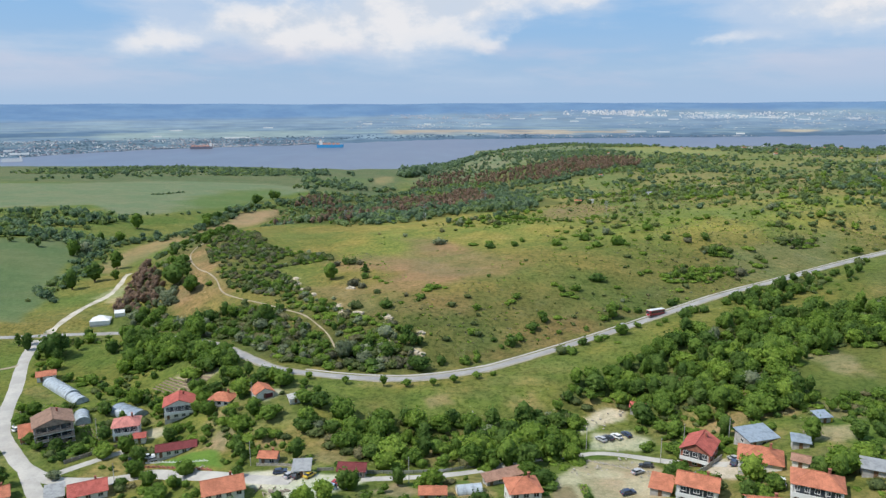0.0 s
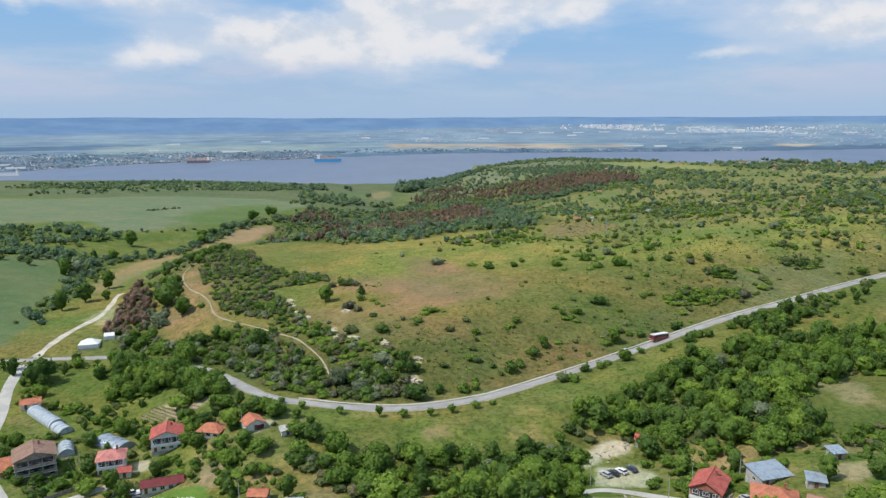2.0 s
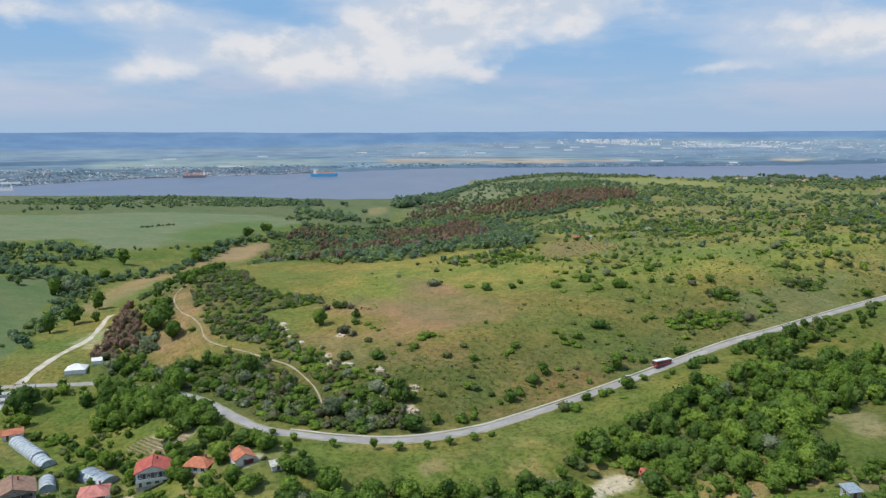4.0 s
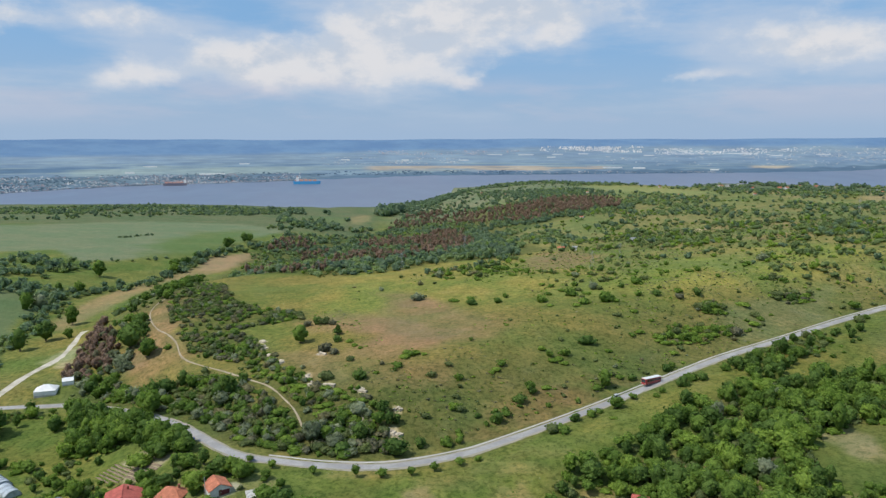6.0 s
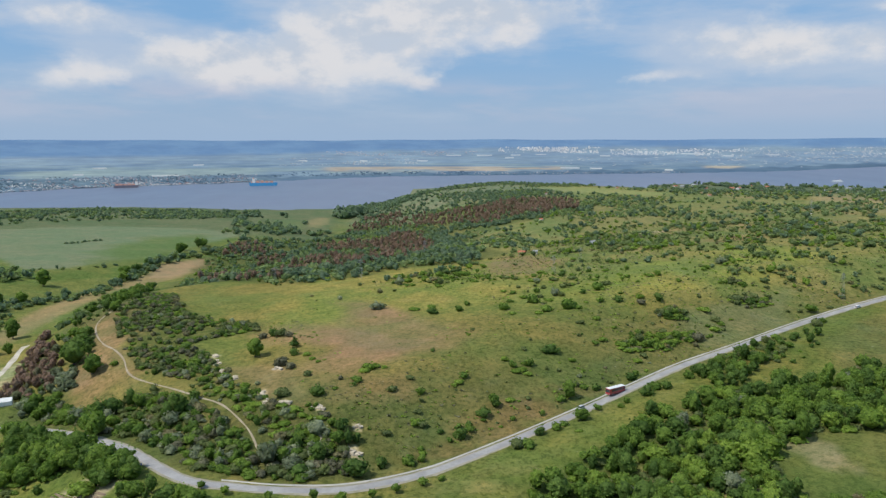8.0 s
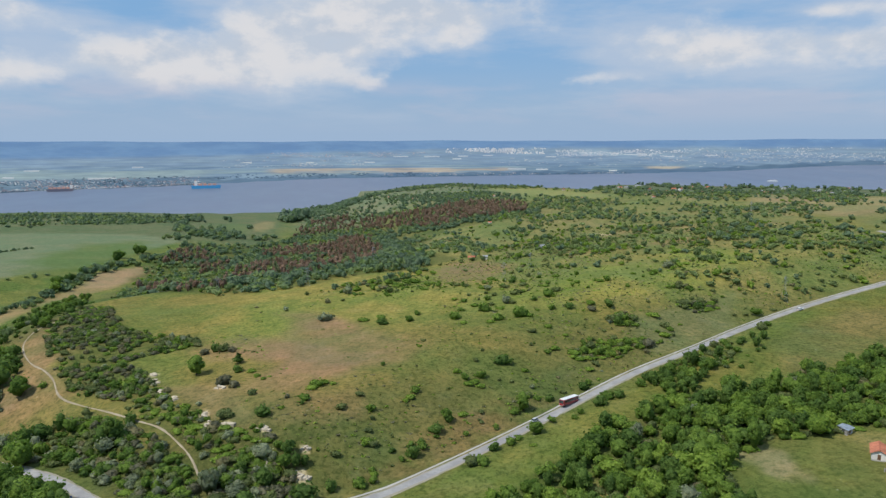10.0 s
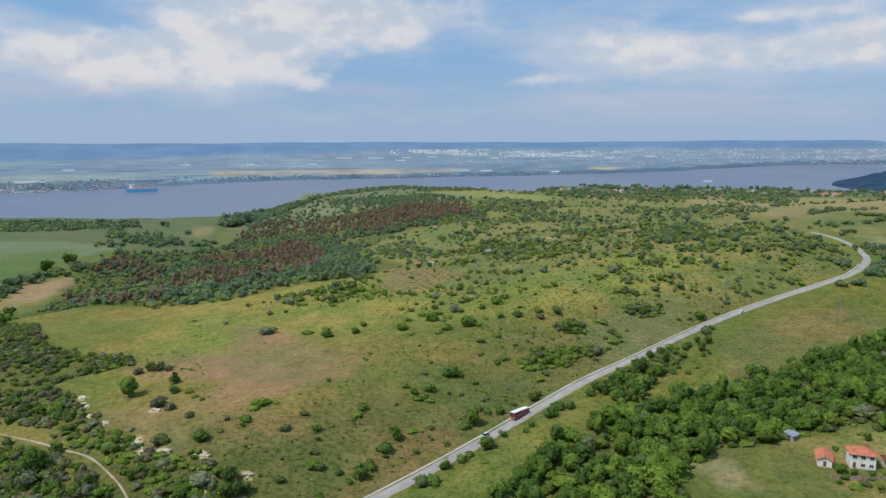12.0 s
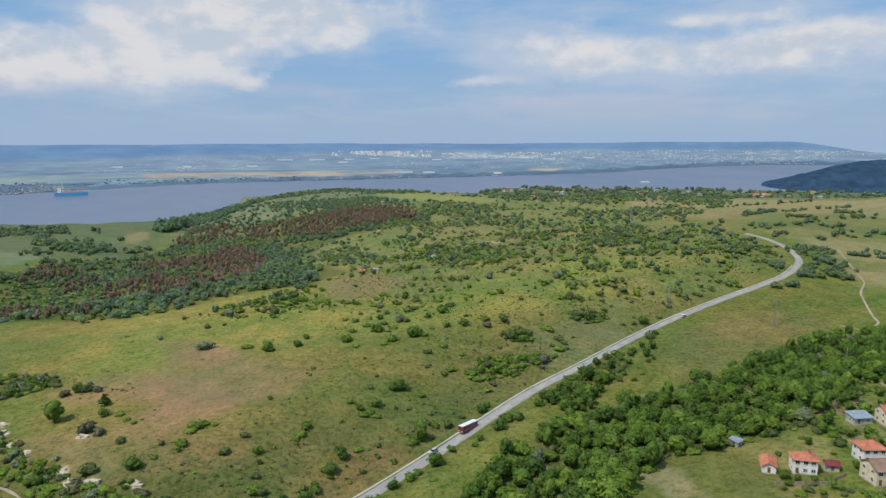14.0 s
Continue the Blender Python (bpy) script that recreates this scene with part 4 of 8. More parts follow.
def trunk(seed, height, thick):
    """A tapered, leaning trunk with three limbs."""
    rng = np.random.RandomState(seed)
    lean = rng.normal(0, 0.05, 2)
    stem = [(lean[0] * h * height, lean[1] * h * height, h * height - 0.4 * (h == 0)) for h in (0, 0.3, 0.65, 1.0)]
    pieces = [tube(stem, [thick, thick * 0.8, thick * 0.55, thick * 0.2])]
    for k in range(3):
        a, h = k * 2.1 + rng.rand(), 0.42 + 0.14 * k
        p = np.array([lean[0] * h * height, lean[1] * h * height, h * height])
        tip = p + np.array([math.cos(a), math.sin(a), 1.1]) * height * 0.24
        pieces.append(tube([p, (p + tip) / 2 + (0, 0, 0.1), tip], [thick * 0.4, thick * 0.28, thick * 0.1], 4))
    return join(pieces)


# kinds: crown width, lowest leaves, height, lumps, clumps, clump size, shape, foliage
KINDS = {
    "oak": (6.6, 0.3, 7.4, 9, 340, 0.35, "round", LEAF_MID),
    "elm": (5.4, 0.3, 7.4, 8, 300, 0.34, "round", LEAF_DARK),
    "walnut": (7.6, 0.4, 7.2, 9, 340, 0.37, "round", LEAF_LIGHT),
    "poplar": (3.8, 0.9, 12.5, 8, 300, 0.36, "tall", LEAF_DARK),
    "olive": (5.2, 0.3, 5.0, 7, 300, 0.29, "round", LEAF_GREY),
    "fruit": (4.0, 0.9, 4.2, 6, 200, 0.29, "round", LEAF_MID),
    "bush": (3.4, 0.1, 2.5, 4, 104, 0.28, "round", LEAF_SCRUB),
    "shrub": (2.6, 0.1, 2.2, 4, 84, 0.26, "round", LEAF_MID),
    "low": (4.2, 0.05, 1.7, 5, 105, 0.29, "round", LEAF_LIGHT),
    "dark": (3.0, 0.1, 3.1, 4, 104, 0.29, "round", LEAF_DARK),
    "silver": (3.0, 0.1, 2.4, 4, 90, 0.28, "round", LEAF_GREY),
    "conifer": (3.2, 0.4, 5.6, 7, 130, 0.42, "cone", LEAF_DARK),
    "deadpine": (4.4, 0.3, 6.4, 6, 120, 0.42, "round", LEAF_DEAD),
    "far": (6.6, 0.2, 6.0, 2, 26, 1.0, "round", LEAF_HAZED),
    "fargreen": (6.0, 0.2, 5.0, 2, 26, 0.95, "round", LEAF_SOFT),
    "farlight": (6.0, 0.2, 4.4, 2, 26, 0.95, "round", LEAF_LIGHT),
    "farbush": (4.2, 0.1, 2.8, 1, 24, 0.7, "round", LEAF_SCRUB),
    "fartop": (8.0, 0.2, 6.5, 1, 14, 1.5, "round", LEAF_HAZED_DARK),
    "farsoft": (7.5, 0.2, 5.5, 1, 14, 1.5, "round", LEAF_HAZED_PALE),
    "twiggy": (3.2, 0.1, 2.6, 4, 96, 0.27, "round", LEAF_TWIG),
    "farpine": (4.6, 0.3, 7.5, 2, 26, 0.95, "cone", LEAF_DEAD),
}
SHAPES = {}
for order, (kind, (w, f, h, lumps, clumps, size, shape, leaf)) in enumerate(KINDS.items()):
    SHAPES[kind] = [crown(1000 + order * 10 + k, w * (0.9 + 0.1 * k), f, h * (1.08 - 0.08 * k), lumps, clumps, size, shape) for k in range(4)]
KINDS["tuft"] = (1.4, 0.0, 0.7, 0, 7, 0.4, "round", LEAF_SCRUB)
KINDS["tuftlight"] = (1.4, 0.0, 0.7, 0, 7, 0.4, "round", LEAF_LIGHT)
KINDS["tuftgrey"] = (1.4, 0.0, 0.7, 0, 7, 0.4, "round", LEAF_TWIG)
SHAPES["tuft"] = []
for k in range(4):
    rng = np.random.RandomState(500 + k)
    c = rng.normal(0, 0.45, (7, 3)) * (1, 1, 0)
    SHAPES["tuft"].append(leaves(rng, c + (0, 0, 0.35), np.tile((0, 0, 0.6), (7, 1)), 0.5))
SHAPES["tuftlight"] = SHAPES["tuftgrey"] = SHAPES["tuft"]
CROWN_MESH = {k: [quad_mesh(k + "_crown", v, q, KINDS[k][7], True) for v, q in s] for k, s in SHAPES.items() if not k.startswith(("far", "tuft"))}
TRUNK_MESH = {k: quad_mesh("trunk", *trunk(77 + i, KINDS[k][2] * 0.62, 0.035 * KINDS[k][2]), BARK) for i, k in enumerate(KINDS) if not k.startswith(("far", "tuft"))}
seeded = np.random.RandomState(11)


def plant(kind, x, y, scale, name, label, category, group):
    """One tree or bush that stands for itself: trunk and crown."""
    ob = new(name)
    ob.matrix_world = pose(x, y, float(land(x, y)) - 0.1, 0, 0, seeded.rand() * 360) @ Matrix.Diagonal((scale * seeded.uniform(0.8, 1.2), scale * seeded.uniform(0.8, 1.2), scale * seeded.uniform(0.8, 1.1), 1))
    tagged(ob, label, category, group)
    new("trunk", TRUNK_MESH[kind]).parent = ob
    new("crown", CROWN_MESH[kind][seeded.randint(4)]).parent = ob
    return ob


def thicket(name, spots, label, category):
    """Growth that nobody could count, as one mesh: rows of x, y, scale, kind."""
    by_leaf = {}
    for x, y, scale, kind in spots:
        by_leaf.setdefault(KINDS[kind][7].name, []).append((x, y, scale, kind))
    for leaf, rows in by_leaf.items():
        xy = np.array([r[:2] for r in rows])
        z = land(xy[:, 0], xy[:, 1])
        vs, qs, ts, base = [], [], [], 0
        for (x, y, scale, kind), h in zip(rows, z):
            v, q = SHAPES[kind][seeded.randint(4)]
            a = seeded.rand() * 2 * math.pi
            c, s = math.cos(a) * scale, math.sin(a) * scale
            wx, wy = seeded.uniform(0.8, 1.25, 2)
            vs.append(np.stack([v[:, 0] * wx * c - v[:, 1] * wy * s + x, v[:, 0] * wx * s + v[:, 1] * wy * c + y, v[:, 2] * scale * (0.75 + 0.45 * seeded.rand()) + h - 0.15], -1))
            qs.append(q + base)
            ts.append(np.full(len(v), seeded.rand()))
            base += len(v)
        ob = new(name, quad_mesh(name, np.concatenate(vs), np.concatenate(qs), bpy.data.materials[leaf], True, np.concatenate(ts)))
        tagged(ob, label, category, kind="stuff")


def scatter(poly, gap, keep=None, ragged=2.5):
    """Places about gap metres apart inside a polygon."""
    p = np.array(poly, float)
    lo, hi = p.min(0), p.max(0)
    gx, gy = np.meshgrid(np.arange(lo[0], hi[0], gap), np.arange(lo[1], hi[1], gap))
    x = gx.ravel() + seeded.uniform(-0.48, 0.48, gx.size) * gap
    y = gy.ravel() + seeded.uniform(-0.48, 0.48, gx.size) * gap
    ok = inside(poly, x, y, 0.01, ragged) > 0.5
    if keep is not None:
        ok &= keep(x, y) > seeded.rand(len(x))
    return np.stack([x[ok], y[ok]], -1)


def choose(spots, kinds, small, large):
    names, weights = zip(*kinds)
    weights = np.array(weights, float) / sum(weights)
    return [(x, y, seeded.uniform(small, large), names[seeded.choice(len(names), p=weights)]) for x, y in spots]

# woods
clear_road = lambda x, y: (np.abs(along(ROAD, x, y)) > 7.0) * 1.0
clear_path = lambda x, y: (np.abs(along(HILL_PATH, x, y)) > 1.7) * 1.0
clump = lambda x, y, size, lo, hi: smooth(lo, hi, rough_noise(x, y, size))
thicket("gully_wood", choose(scatter(GULLY_WOOD, 5.5, lambda x, y: (1.0 - 0.9 * clump(x, y, 15.0, 0.55, 0.63) * smooth(50, 36, along(ROAD, x, y))) * (inside(CHALK_PIT, x, y, 0.5) + inside(CAR_PARK, x, y, 0.5) + inside(RIGHT_CLEARING, x, y, 0.5) < 0.5) * (np.hypot(x - 70, y - 235) > 6), 6.0), (("oak", 4), ("elm", 4), ("walnut", 2.2), ("bush", 1.2), ("olive", 0.4)), 0.6, 1.35), "dense green deciduous wood filling the gully", "trees")
thicket("gully_wood", choose(scatter(GULLY_WOOD, 5.2, lambda x, y: 0.9 * (inside(CHALK_PIT, x, y, 0.5) + inside(CAR_PARK, x, y, 0.5) + inside(RIGHT_CLEARING, x, y, 0.5) < 0.5) * (np.hypot(x - 70, y - 235) > 6), 3), (("bush", 3), ("shrub", 3), ("low", 3), ("fruit", 2)), 0.9, 1.5), "bushy undergrowth filling the gaps in the wood", "bushes")
thicket("hillside_scrub", choose(scatter(SLOPE_SCRUB, 3.2, lambda x, y: (1.0 - 0.25 * clump(x, y, 14.0, 0.58, 0.7)) * clear_road(x, y) * clear_path(x, y), 3), (("bush", 5), ("dark", 1.6), ("shrub", 4), ("olive", 0.7), ("elm", 0.5), ("silver", 2), ("twiggy", 2.5), ("fruit", 1), ("low", 1.5)), 0.8, 1.75), "tangled green and silvery scrub on the hillside", "bushes")
silvery = scatter([(-62, 284), (-40, 300), (-22, 296), (-16, 282), (-30, 272), (-50, 276)], 5.0, lambda x, y: 0.5 * clear_road(x, y)).tolist() + scatter([(-172, 402), (-158, 398), (-150, 382), (-160, 376), (-170, 388)], 4.0).tolist()
thicket("hillside_scrub", choose(silvery, (("olive", 2), ("silver", 2)), 0.7, 1.1), "silver-leaved bushes on the hillside", "bushes")
thicket("hillside_scrub", choose(scatter(HEAD_SCRUB, 3.1, lambda x, y: (1.0 - 0.8 * clump(x, y, 14.0, 0.54, 0.63)) * clear_road(x, y), 3), (("bush", 7), ("dark", 1.5), ("shrub", 2), ("twiggy", 3), ("low", 2), ("silver", 0.6)), 0.65, 1.3), "dark green scrub on the shoulder of the hill", "bushes")
thicket("hillside_scrub", choose(scatter(BANK_SCRUB, 3.3, lambda x, y: (1.0 - 0.35 * clump(x, y, 12.0, 0.52, 0.64)) * clear_path(x, y), 3), (("bush", 3), ("shrub", 4), ("low", 4), ("silver", 1.5), ("fruit", 1), ("dark", 1), ("twiggy", 1)), 0.65, 1.4), "leafy green scrub along the broken bank", "bushes")
track = lambda x, y: (np.abs(along([(-211, 356), (-211, 396), (-208, 419), (-226, 490)], x, y)) > 6) * 1.0
thicket("tree_belt", choose(scatter(FOOT_BELT, 6.8, lambda x, y: 0.85 * track(x, y)), (("elm", 4), ("oak", 3), ("dark", 3), ("bush", 3), ("olive", 0.6)), 0.6, 1.1), "belt of trees at the foot of the hill", "trees")
thicket("tree_belt", choose(scatter(LOW_BELT, 6.0, lambda x, y: 0.85 * clear_road(x, y)), (("elm", 4), ("oak", 5), ("walnut", 1), ("olive", 2.0), ("bush", 2)), 0.6, 1.2), "thick trees between the tent and the road", "trees")
thicket("tree_belt", choose(scatter([(-188, 384), (-165, 379), (-168, 405), (-178, 428), (-196, 458), (-206, 474), (-202, 440), (-194, 410)], 3.7, lambda x, y: 0.9 * track(x, y)), (("deadpine", 4), ("bush", 2), ("dark", 1)), 0.75, 1.2), "row of dead reddish-brown trees", "trees")
DEAD = (([(-27, 1556), (22, 1549), (97, 1392), (188, 1259), (267, 1298), (341, 1198), (305, 1067), (230, 1010), (173, 1055), (102, 1206), (19, 1389)], 0.85), ([(-90, 1410), (-36, 1441), (20, 1432), (8, 1335), (-75, 1324)], 0.75), ([(-7, 1143), (27, 1242), (63, 1190), (76, 1053), (64, 939), (25, 700), (5, 951), (-14, 1026)], 0.9),
        ([(-100, 1142), (-48, 1178), (-7, 1122), (-14, 1017), (-68, 1050), (-95, 1088)], 0.75), ([(-117, 929), (-84, 953), (-39, 946), (19, 917), (48, 919), (13, 660), (-25, 640), (-34, 625), (-59, 650), (-99, 812)], 0.62), ([(-212, 1052), (-187, 1090), (-161, 1033), (-178, 955), (-212, 947)], 0.55), ([(-165, 964), (-141, 1001), (-104, 876), (-137, 876)], 0.6), ([(-187, 772), (-165, 789), (-84, 620), (-76, 590), (-110, 590), (-169, 710)], 0.75))
OPEN = (([(-190, 1090), (-137, 1155), (-29, 1151), (-22, 1222), (-109, 1240), (-180, 1130)], 0.75), ([(93, 1100), (147, 1046), (170, 945), (136, 919), (100, 1003)], 0.9), ([(60, 1700), (91, 1683), (263, 1450), (246, 1354), (86, 1597)], 0.7), ([(87, 710), (129, 1035), (150, 960), (110, 690)], 0.6))


def woody(x, y):
    thick = 1.0 - 0.55 * clump(x, y * 0.6, 60.0, 0.50, 0.66)
    for poly, amount in OPEN:
        thick = thick * (1 - amount * inside(poly, x, y, 8, 12))
    return thick


spots = scatter(NORTH_WOOD, 7.6, woody, 20)
share = np.maximum.reduce([amount * inside(poly, spots[:, 0], spots[:, 1], 10, 16) for poly, amount in DEAD])
pick = seeded.rand(len(spots)) < share
thicket("dead_pine_stand", choose(spots[pick], (("farpine", 1),), 0.7, 1.15), "stand of dead reddish-brown pines", "trees")
grove = rough_noise(spots[:, 0] + 40, spots[:, 1] * 0.6, 75.0) > 0.52
thicket("north_wood", choose(spots[~pick & grove], (("far", 2), ("fartop", 5), ("farsoft", 3)), 0.6, 1.1), "dark mixed wood on the northern slope", "trees")
thicket("north_wood", choose(spots[~pick & ~grove], (("fartop", 2), ("farsoft", 6), ("farlight", 2), ("farbush", 3)), 0.45, 0.95), "light young wood on the northern slope", "trees")


# ---- buildings ----
def box(bm, x0, x1, y0, y1, z0, z1):
    v = [bm.verts.new((x, y, z)) for z in (z0, z1) for x, y in ((x0, y0), (x1, y0), (x1, y1), (x0, y1))]
    for f in ((3, 2, 1, 0), (4, 5, 6, 7), (0, 1, 5, 4), (1, 2, 6, 5), (2, 3, 7, 6), (3, 0, 4, 7)):
        bm.faces.new([v[i] for i in f])
    return v


def boxes(*rows):
    bm = bmesh.new()
    for r in rows:
        box(bm, *r)
    return bm


def rounded(bm, width=0.04):
    bmesh.ops.bevel(bm, geom=bm.edges[:], offset=width, segments=1, affect="EDGES")
    return bm


def slab(bm, pts, thick):
    """A sloping roof face with thickness and tile coordinates in metres."""
    uv = bm.loops.layers.uv.verify()
    a, b, c = (Vector(p) for p in pts[:3])
    n = (b - a).cross(c - a).normalized()
    if n.z < 0:
        pts, n = pts[::-1], -n
    along_eave = Vector((0, 0, 1)).cross(n)
    along_eave = along_eave.normalized() if along_eave.length > 1e-6 else Vector((1, 0, 0))
    up = n.cross(along_eave)
    top = [bm.verts.new(Vector(p) + n * thick) for p in pts]
    low = [bm.verts.new(p) for p in pts]
    faces = [bm.faces.new(top), bm.faces.new(low[::-1])]
    k = len(pts)
    faces += [bm.faces.new((low[i], low[(i + 1) % k], top[(i + 1) % k], top[i])) for i in range(k)]
    for f in faces:
        for loop in f.loops:
            loop[uv].uv = (loop.vert.co.dot(along_eave), loop.vert.co.dot(up))


TILE_ORANGE = tile_material("orange_tiles", (0.52, 0.195, 0.115))
TILE_RED = tile_material("red_tiles", (0.47, 0.125, 0.100))
TILE_MAROON = tile_material("maroon_tiles", (0.200, 0.050, 0.052))
TILE_PINK = tile_material("pink_tiles", (0.58, 0.235, 0.200))
TILE_BROWN = tile_material("brown_tiles", (0.300, 0.190, 0.140))
TILE_OLD = tile_material("old_tiles", (0.36, 0.21, 0.15))
SHEET_BLUE = sheet_material("blue_grey_sheet", (0.36, 0.42, 0.48))
SHEET_GREY = sheet_material("grey_sheet", (0.40, 0.40, 0.39))
FILM = sheet_material("greenhouse_film", (0.42, 0.47, 0.51), 1.5, 0.35, 0.0)
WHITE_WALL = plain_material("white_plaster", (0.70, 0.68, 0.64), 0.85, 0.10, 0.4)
CREAM_WALL = plain_material("cream_plaster", (0.62, 0.53, 0.36), 0.85, 0.12, 0.4)
GREY_WALL = plain_material("grey_plaster", (0.40, 0.38, 0.36), 0.9, 0.2, 0.5)
BRICK_WALL = plain_material("brick_wall", (0.34, 0.135, 0.090), 0.9, 0.2, 0.8, bump=0.4, fine=14.0)
RAW_WALL = plain_material("raw_block_wall", (0.33, 0.26, 0.22), 0.9, 0.22, 0.7, bump=0.4, fine=12.0)
CONCRETE = plain_material("concrete", (0.42, 0.41, 0.39), 0.9, 0.18, 0.8)
FRAME_WHITE = plain_material("white_frame", (0.72, 0.72, 0.70), 0.5, 0.06)
FRAME_BROWN = plain_material("brown_wood", (0.17, 0.095, 0.055), 0.7, 0.2, 2.0)
IRON = plain_material("dark_iron", (0.06, 0.06, 0.065), 0.5, 0.2, metal=0.7)
GALVANISED = plain_material("galvanised_steel", (0.42, 0.43, 0.44), 0.45, 0.15, metal=0.8)
CANVAS = plain_material("white_canvas", (0.72, 0.72, 0.70), 0.8, 0.06, 0.3)
ORANGE_WALL = plain_material("orange_plaster", (0.50, 0.24, 0.13), 0.85, 0.1)


def window(parent, x, y, z, w, h, face, frame_mat):
    """A window proud of the wall; face: degrees that its outside turns from -y."""
    bm = boxes((-w / 2, w / 2, -0.07, 0.02, 0, 0.07), (-w / 2, w / 2, -0.07, 0.02, h - 0.07, h), (-w / 2, -w / 2 + 0.07, -0.07, 0.02, 0.07, h - 0.07), (w / 2 - 0.07, w / 2, -0.07, 0.02, 0.07, h - 0.07), (-0.03, 0.03, -0.06, 0.01, 0.07, h - 0.07))
    ob = part("window", bm, frame_mat, parent)
    ob.matrix_local = pose(x, y, z, 0, 0, face)
    part("pane", boxes((-w / 2 + 0.07, -0.03, -0.035, -0.01, 0.07, h - 0.07), (0.03, w / 2 - 0.07, -0.035, -0.01, 0.07, h - 0.07)), GLASS, ob)
    part("sill", boxes((-w / 2 - 0.08, w / 2 + 0.08, -0.16, 0.0, -0.08, -0.003)), CONCRETE, ob)
    return ob


def house(x, y, turn, w, d, storeys, roof, roof_mat, wall_mat, label, name="house", storey=2.75, pitch=27, over=0.55, ridge="x", windows=(2, 1), chimney=True, balcony=False, frame_mat=None, z=None, group="", category="house", garage=False):
    """A house with its own walls, roof, chimney, windows, door and balcony; the front looks to -y before it is turned."""
    frame_mat = frame_mat or FRAME_WHITE
    w, d = w * 0.86, d * 0.86
    ob = new(name)
    c, s = math.cos(radians(turn)), math.sin(radians(turn))
    corners = [(x + c * a - s * b, y + s * a + c * b) for a in (-w / 2, w / 2) for b in (-d / 2, d / 2)]
    heights = [float(land(*p)) for p in corners]
    base = 0.35 * max(heights) + 0.65 * min(heights) if z is None else z
    ob.matrix_world = pose(x, y, base, 0, 0, turn)
    tagged(ob, label, category, group)
    deep = base - min(heights) + 0.6
    h = storeys * storey
    rise = math.tan(radians(pitch))
    # walls, with the gables built up
    bm = bmesh.new()
    box(bm, -w / 2, w / 2, -d / 2, d / 2, -deep, h)
    if roof == "gable":
        span = d if ridge == "x" else w
        for end in (-1, 1):
            if ridge == "x":
                tri = [(end * w / 2, -d / 2, h), (end * w / 2, d / 2, h), (end * w / 2, 0, h + span / 2 * rise)]
                inner = [(end * (w / 2 - 0.3), p[1], p[2]) for p in tri]
            else:
                tri = [(-w / 2, end * d / 2, h), (w / 2, end * d / 2, h), (0, end * d / 2, h + span / 2 * rise)]
                inner = [(p[0], end * (d / 2 - 0.3), p[2]) for p in tri]
            o, i = [bm.verts.new(p) for p in tri], [bm.verts.new(p) for p in inner]
            bm.faces.new(o)
            bm.faces.new(i[::-1])
            for k in range(3):
                bm.faces.new((o[k], i[k], i[(k + 1) % 3], o[(k + 1) % 3]))
        bmesh.ops.recalc_face_normals(bm, faces=bm.faces[:])
    part("wall", bm, wall_mat, ob)
    part("plinth", boxes((-w / 2 - 0.05, w / 2 + 0.05, -d / 2 - 0.05, d / 2 + 0.05, -deep, 0.35)), CONCRETE, ob)
    # roof
    bm = bmesh.new()
    e = over
    drop = e * rise
    if roof == "gable" and ridge == "x":
        top = h + d / 2 * rise
        for side in (-1, 1):
            slab(bm, [(-w / 2 - e, side * (d / 2 + e), h - drop), (w / 2 + e, side * (d / 2 + e), h - drop), (w / 2 + e, 0, top), (-w / 2 - e, 0, top)], 0.16)
        caps = (-w / 2 - e, w / 2 + e, -0.14, 0.14, top + 0.08, top + 0.26)
    elif roof == "gable":
        top = h + w / 2 * rise
        for side in (-1, 1):
            slab(bm, [(side * (w / 2 + e), -d / 2 - e, h - drop), (side * (w / 2 + e), d / 2 + e, h - drop), (0, d / 2 + e, top), (0, -d / 2 - e, top)], 0.16)
        caps = (-0.14, 0.14, -d / 2 - e, d / 2 + e, top + 0.08, top + 0.26)
    elif roof == "hip":
        half = min(w, d) / 2 + e
        rx, ry = max(0.02, w / 2 + e - half), max(0.02, d / 2 + e - half)
        low, top = h - drop, h - drop + half * rise
        A, B, C, D = (-w / 2 - e, -d / 2 - e, low), (w / 2 + e, -d / 2 - e, low), (w / 2 + e, d / 2 + e, low), (-w / 2 - e, d / 2 + e, low)
        if w >= d:
            P, Q = (-rx, 0, top), (rx, 0, top)
            for pts in ([A, B, Q, P], [C, D, P, Q], [B, C, Q], [D, A, P]):
                slab(bm, pts, 0.16)
        else:
            P, Q = (0, -ry, top), (0, ry, top)
            for pts in ([B, C, Q, P], [D, A, P, Q], [A, B, P], [C, D, Q]):
                slab(bm, pts, 0.16)
        caps = (-rx, rx, -0.14, 0.14, top + 0.06, top + 0.24) if w >= d else (-0.14, 0.14, -ry, ry, top + 0.06, top + 0.24)
    else:  # lean-to, falling to the front
        top = h + d * math.tan(radians(pitch))
        slab(bm, [(-w / 2 - e, -d / 2 - e, h + 0.02 - e * rise), (w / 2 + e, -d / 2 - e, h + 0.02 - e * rise), (w / 2 + e, d / 2 + e, top + e * rise), (-w / 2 - e, d / 2 + e, top + e * rise)], 0.10)
        caps = None
        part("back_wall", boxes((-w / 2, w / 2, d / 2 - 0.25, d / 2, h, top)), wall_mat, ob)
    covering = part("roof", bm, roof_mat, ob)
    if caps:
        part("ridge_cap", rounded(boxes(caps), 0.05), roof_mat, covering)
